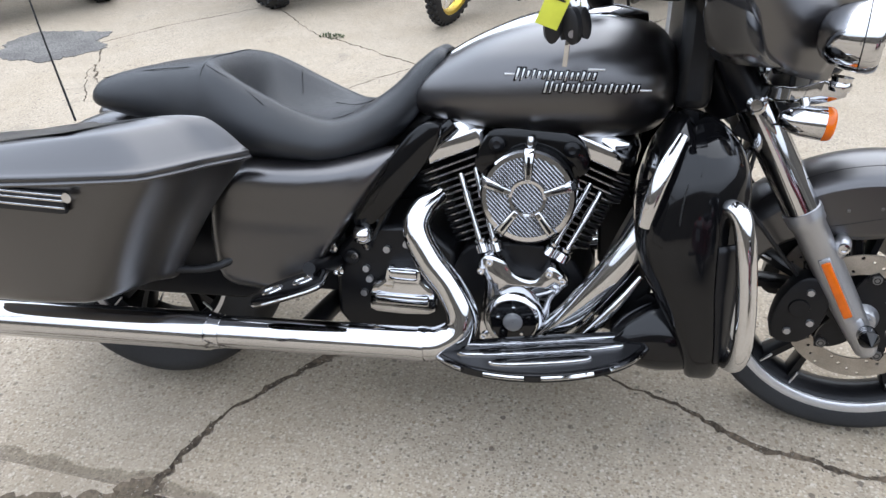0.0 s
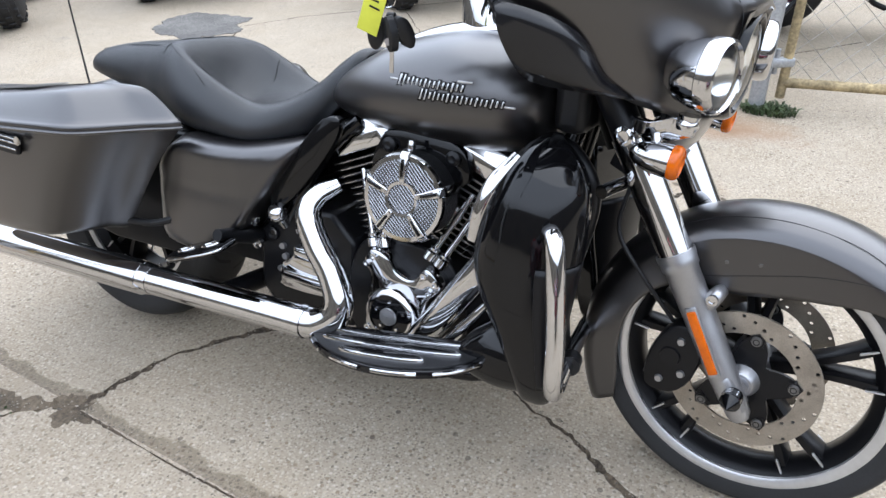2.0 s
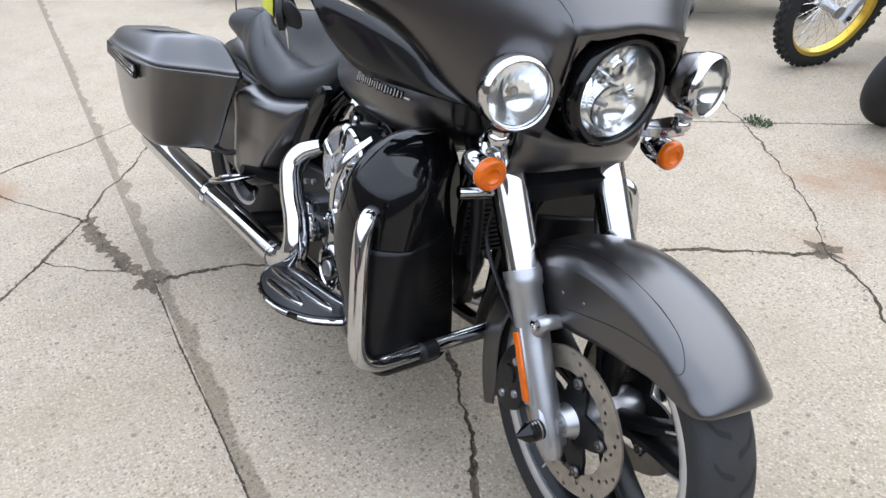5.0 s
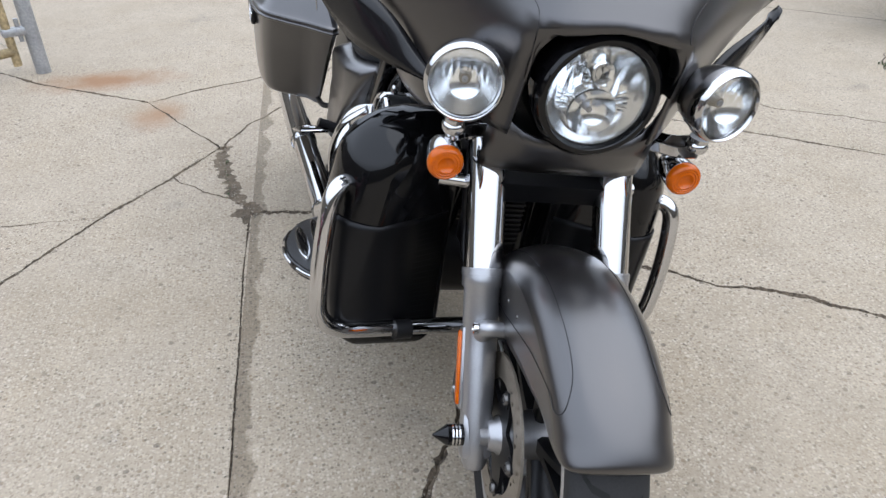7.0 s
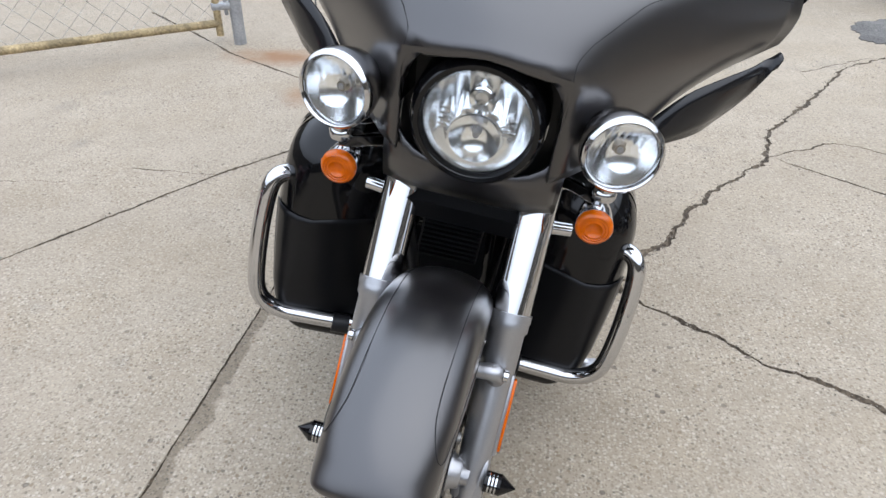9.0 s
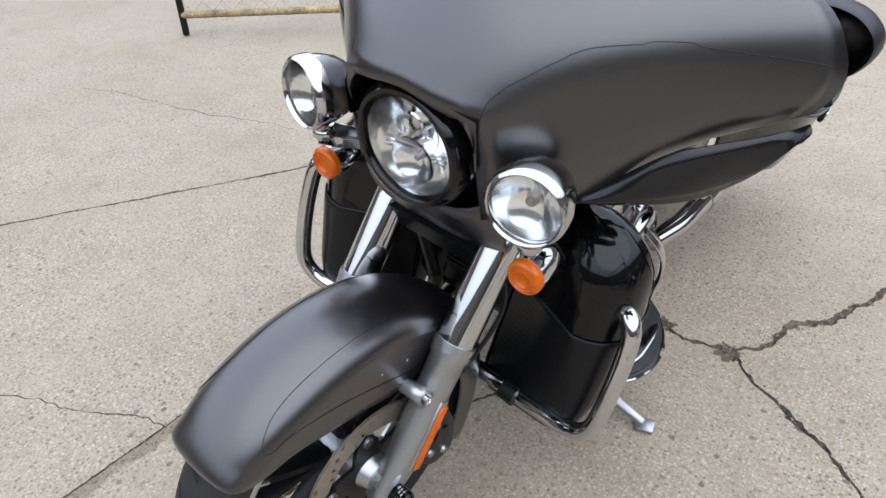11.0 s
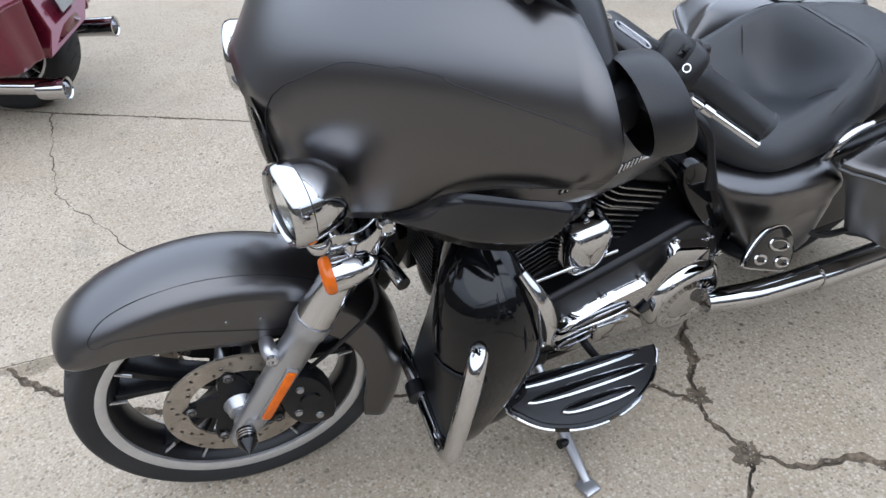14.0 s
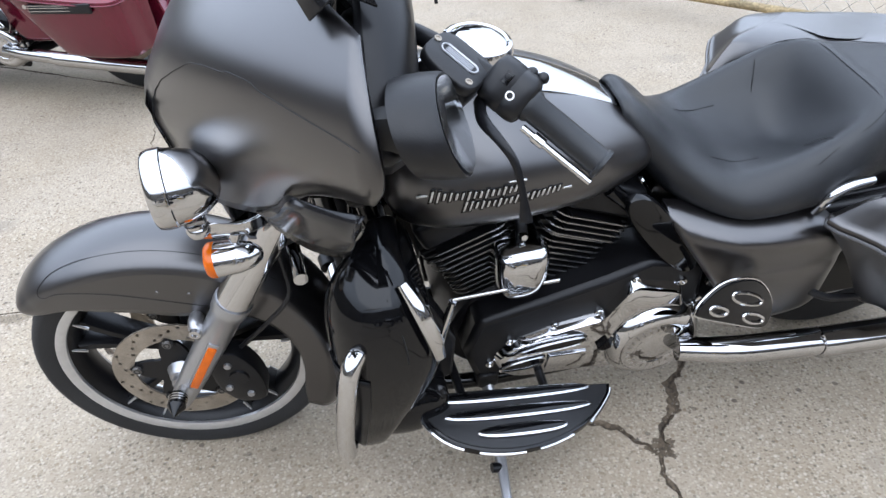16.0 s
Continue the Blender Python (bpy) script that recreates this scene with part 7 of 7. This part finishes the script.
def plain_wheel(parent, c, r, wide, rim_mat, knobs=0, spokes=0, label="black tyre"):
    m = Matrix.Translation(c) @ pose(0, 0, 0, 90)
    rr = r - wide * 0.85
    prof = [(rr, -wide * 0.40)] + [(rr + (r - rr) * math.sin(math.pi * k / 12) ** 0.7, -wide * 0.5 * math.cos(math.pi * k / 12)) for k in range(13)] + [(rr, wide * 0.40)]
    w = part("wheel", lathe([(rr - 0.018, -wide * 0.28), (rr + 0.008, -wide * 0.42), (rr + 0.008, -wide * 0.36), (rr - 0.008, 0), (rr + 0.008, wide * 0.36), (rr + 0.008, wide * 0.42), (rr - 0.018, wide * 0.28), (rr - 0.020, 0), (rr - 0.018, -wide * 0.28)], 48, m, cap=False), rim_mat, parent, "coloured wheel rim")
    part("tyre", lathe(prof, 64, m, cap=False), RUBBER, w, label)
    part("hub", lathe([(0.001, -0.06), (0.035, -0.06), (0.028, 0), (0.035, 0.06), (0.001, 0.06)], 20, m), ALU, w)
    if knobs:
        kb = bmesh.new()
        for k in range(knobs):
            for j, y in enumerate((-0.34, -0.12, 0.12, 0.34)):
                a = 2 * math.pi * (k + 0.5 * (j % 2)) / knobs
                rad = rr + (r - rr) * math.sin(math.acos(-2 * y)) ** 0.7
                box(0.020, 2 * math.pi * r / knobs * 0.45, wide * 0.17, m @ pose(0, 0, 0, 0, 0, math.degrees(a)) @ Matrix.Translation((rad, 0, wide * y)), 0, bm=kb)
        tagged(part("tread_knob", kb, RUBBER, w, smooth=0), kind="stuff")
    for k in range(spokes):
        a = 2 * math.pi * k / spokes
        s = 1 if k % 2 else -1
        part("spoke", tube([m @ Vector((0.03 * math.cos(a + 0.5 * s), 0.03 * math.sin(a + 0.5 * s), 0.045 * s)), m @ Vector(((rr - 0.01) * math.cos(a), (rr - 0.01) * math.sin(a), 0))], 0.0016, 5, 1), CHROME, w)
    return w


def street_bike(m, label, body, rim, offroad=False):
    b = thing("motorcycle", label, "motorcycle", m)
    r = 0.345 if offroad else 0.305
    plain_wheel(b, (0.72, 0, r), r, 0.085 if offroad else 0.15, rim, 40 if offroad else 0, 36 if offroad else 0)
    plain_wheel(b, (-0.70, 0, r - 0.01), r - 0.01, 0.12 if offroad else 0.17, rim, 36 if offroad else 0, 36 if offroad else 0)
    up = Vector((-0.47, 0, 0.88)).normalized()
    a = Vector((0.72, 0, r))
    for y in (-0.105, 0.105):
        leg = part("fork_leg", tube([a + Vector((0.01, y, -0.03)), a + Vector((0, y, 0)) + up * 0.34], 0.024, 16, 1), ALU, b, "bright fork leg")
        part("fork_tube", tube([a + Vector((0, y, 0)) + up * 0.32, a + Vector((0, y, 0)) + up * 0.78], 0.020, 16, 1), CHROME, leg)
        part("axle_bolt", lathe([(0.001, 0), (0.014, 0), (0.014, 0.012), (0.001, 0.012)], 12, along(a + Vector((0, y + math.copysign(0.022, y), 0)), (0, math.copysign(1, y), 0))), SATIN, leg)
        part("rail", tube([(0.42, y * 1.1, 0.85), (0.30, y * 1.6, 0.45), (0.10, y * 1.5, 0.24), (-0.35, y * 1.5, 0.26), (-0.45, y * 1.4, 0.62), (0.30, y, 0.86)], 0.016, 10), SATIN, b, "dark frame tube")
    rows = []
    for q in range(11):
        t = radians(40 + 11 * q)
        rad = r + (0.09 if offroad else 0.022)
        rows.append([Vector((0.72 + (rad - d) * math.cos(t), y, r + (rad - d) * math.sin(t))) for y, d in ((-0.075, 0.05), (-0.07, 0.012), (-0.03, 0), (0.03, 0), (0.07, 0.012), (0.075, 0.05))])
    part("front_fender", fix(loft(rows, closed=False)), body, b, "front fender", solid=0.003)
    part("engine", box(0.36, 0.26, 0.30, Matrix.Translation((0.08, 0, 0.42)), 0.05, seg=3), SATIN, b, "dark engine block")
    for k in range(6):
        part("engine_fin", box(0.24, 0.28, 0.006, Matrix.Translation((0.12, 0, 0.58 + 0.022 * k)) @ pose(0, 0, 0, 0, -12, 0), 0.002), ALU, b)
    part("side_cover", lathe([(0.001, 0.0), (0.09, 0.0), (0.085, 0.02), (0.05, 0.03), (0.001, 0.03)], 32, along((0.02, -0.13, 0.40), (0, -1, 0))), CHROME, b, "round chrome engine cover")
    part("exhaust", tube([(0.22, -0.10, 0.55), (0.36, -0.15, 0.42), (0.28, -0.18, 0.26), (0.0, -0.19, 0.24), (-0.45, -0.20, 0.28), (-0.85, -0.21, 0.34)], [0.02, 0.022, 0.022, 0.024, 0.038, 0.042], 18), CHROME, b, "chrome exhaust")
    part("fuel_tank", fix(loft([oval(x, h, zb, zt, (zb + zt) / 2, 24, 2.4) for x, h, zb, zt in keyed([(-0.10, 0.08, 0.72, 0.80), (0.05, 0.14, 0.70, 0.90), (0.22, 0.15, 0.71, 0.94), (0.36, 0.10, 0.76, 0.90)], 4)])), body, b, "painted fuel tank")
    part("seat", fix(loft([oval(x, h, zb, zt, (zb + zt) / 2, 20, 2.8) for x, h, zb, zt in keyed([(-0.85, 0.09, 0.78, 0.84), (-0.5, 0.13, 0.72, 0.82), (-0.25, 0.14, 0.70, 0.77), (-0.06, 0.09, 0.73, 0.82)], 4)])), VINYL, b, "black seat")
    part("tail", fix(loft([oval(x, h, zb, zt, (zb + zt) / 2, 20, 2.6) for x, h, zb, zt in keyed([(-1.0, 0.06, 0.72, 0.80), (-0.7, 0.12, 0.62, 0.74), (-0.35, 0.14, 0.55, 0.70)], 4)])), body, b, "painted tail")
    part("headlamp", lathe([(0.001, -0.10), (0.06, -0.08), (0.085, -0.02), (0.088, 0.01), (0.07, 0.02), (0.001, 0.028)], 28, along((0.56, 0, 0.86), (1, 0, -0.1))), CHROME, b)
    part("handlebar", tube([(0.24, -0.38, 1.05), (0.32, -0.2, 1.08), (0.36, 0, 1.02), (0.32, 0.2, 1.08), (0.24, 0.38, 1.05)], 0.012, 10), CHROME, b)
    part("side_stand", tube([(0.05, 0.10, 0.24), (0.02, 0.24, 0.03)], 0.011, 10, 1), SATIN, b)
    return b


def parked(x, y, heading, lean):
    """The pose at which the front wheel stands at x, y and the front points along heading."""
    h = radians(heading)
    return pose(x - 0.72 * math.cos(h), y - 0.72 * math.sin(h), 0.001) @ pose(0, 0, 0, 0, 0, heading) @ pose(0, 0, 0, -lean)


street_bike(parked(-0.04, 2.80, 253, 24), "white motorcycle with bright forks and magenta wheel rims", WHITE, PINK)
street_bike(parked(-0.82, 3.34, 255, 13), "off-road motorcycle with gold spoked wheels and knobbly tyres", material("dark_blue_plastic", (0.03, 0.035, 0.05), 0.4, spots=0.1), GOLD, True)


street_bike(parked(0.42, 4.15, 188, 11), "dark motorcycle with chrome engine behind the gate", material("black_tank_paint", (0.01, 0.01, 0.012), 0.2, spots=0.1), CHROME)


def quad(m, label):
    q = thing("quad_bike", label, "quad bike", m, group="parked quad bikes")
    for x, r in ((0.58, 0.29), (-0.58, 0.30)):
        for y in (-0.47, 0.47):
            w = plain_wheel(q, (x, y, r), r, 0.24, BLACK, 22, 0, "wide knobbly tyre")
        part("axle", tube([(x, -0.42, 0.29), (x, 0.42, 0.29)], 0.03, 12, 1), SATIN, q)
    part("chassis", box(1.25, 0.30, 0.22, Matrix.Translation((0, 0, 0.42)), 0.05, seg=3), SATIN, q, "dark chassis")
    part("engine", box(0.45, 0.36, 0.30, Matrix.Translation((0.05, 0, 0.50)), 0.05, seg=3), ALU, q)
    for x in (0.58, -0.58):
        rows = []
        for k in range(9):
            t = radians(25 + 16 * k)
            rows.append([Vector((x + 0.37 * math.cos(t), y, 0.34 + 0.36 * math.sin(t))) for y in (-0.60, -0.57, -0.3, 0, 0.3, 0.57, 0.60)])
        part("fender", fix(loft(rows, closed=False)), BLACK, q, "black plastic fender", solid=0.005)
    part("seat", fix(loft([oval(x, h, 0.70, t, 0.75, 20, 2.8) for x, h, t in keyed([(-0.55, 0.14, 0.86), (-0.2, 0.16, 0.84), (0.15, 0.12, 0.88), (0.3, 0.09, 0.95)], 4)])), VINYL, q, "black seat")
    part("handlebar", tube([(0.20, -0.38, 1.08), (0.30, -0.15, 1.08), (0.32, 0, 1.0), (0.30, 0.15, 1.08), (0.20, 0.38, 1.08)], 0.013, 10), SATIN, q)
    part("bumper", tube([(0.80, -0.25, 0.35), (0.95, -0.22, 0.50), (0.95, 0.22, 0.50), (0.80, 0.25, 0.35)], 0.016, 10), SATIN, q)
    return q


QH = -41
for cx, cy in ((-5.0, 1.70), (-4.12, 3.48), (-1.92, 4.05)):
    h = radians(QH)
    quad(pose(cx - 0.58 * math.cos(h), cy - 0.58 * math.sin(h), 0.001, 0, 0, QH), "black quad bike with wide knobbly tyres")

# ---- key and tag on the throttle side of the handlebar ----
KEY = BIKE @ STEER
hang = BIKE @ Vector((0.165, -0.412, 1.000))
keys = thing("key_set", "black key fobs with a yellow card tag on a ring", "keys", Matrix.Translation(hang))
part("split_ring", tube([(0.018 * math.cos(a), 0.0, -0.030 + 0.018 * math.sin(a)) for a in [2 * math.pi * k / 20 for k in range(21)]], 0.0016, 6, 1), CHROME, keys)
part("strap", tube([(0, 0, 0.016), (0.004, 0.004, -0.012)], 0.006, 8, 1), BLACK, keys, "black strap")
for dx, dy, rz, tx in ((-0.018, -0.008, 20, 6), (0.012, -0.012, -30, -10), (0.026, 0.006, 60, -24), (0.0, 0.010, 100, 4)):
    f = Matrix.Translation((dx, dy, -0.085)) @ pose(0, 0, 0, 0, tx, rz)
    part("fob", fix(loft([[f @ Vector((x * k, y, z * k2)) for x, z in [(0.014 * math.cos(a), 0.028 * math.sin(a)) for a in [2 * math.pi * q / 20 for q in range(20)]]] for y, k, k2 in ((-0.008, 0.75, 0.85), (-0.006, 1, 1), (0.006, 1, 1), (0.008, 0.75, 0.85))])), BLACK, keys, "black key fob")
part("fob_badge", lathe([(0.001, 0), (0.006, 0), (0.006, 0.001), (0.001, 0.001)], 16, along((0.012, -0.0215, -0.095), (0.3, -1, 0))), ALU, keys)
part("key_blade", box(0.008, 0.002, 0.045, Matrix.Translation((0.004, -0.002, -0.130)) @ pose(0, 0, 0, 0, 5, 0), 0.0005), CHROME, keys, "steel key blade")
part("card_tag", box(0.036, 0.0016, 0.095, Matrix.Translation((-0.010, -0.022, -0.040)) @ pose(0, 0, 0, 4, 22, 10), 0.0005), YELLOW, keys, "yellow card tag")
for z in (-0.05, -0.062, -0.074):
    part("tag_writing", box(0.018, 0.0006, 0.003, Matrix.Translation((-0.008, -0.0236, z + 0.03)) @ pose(0, 0, 0, 4, 22, 10), 0), STITCH, keys)
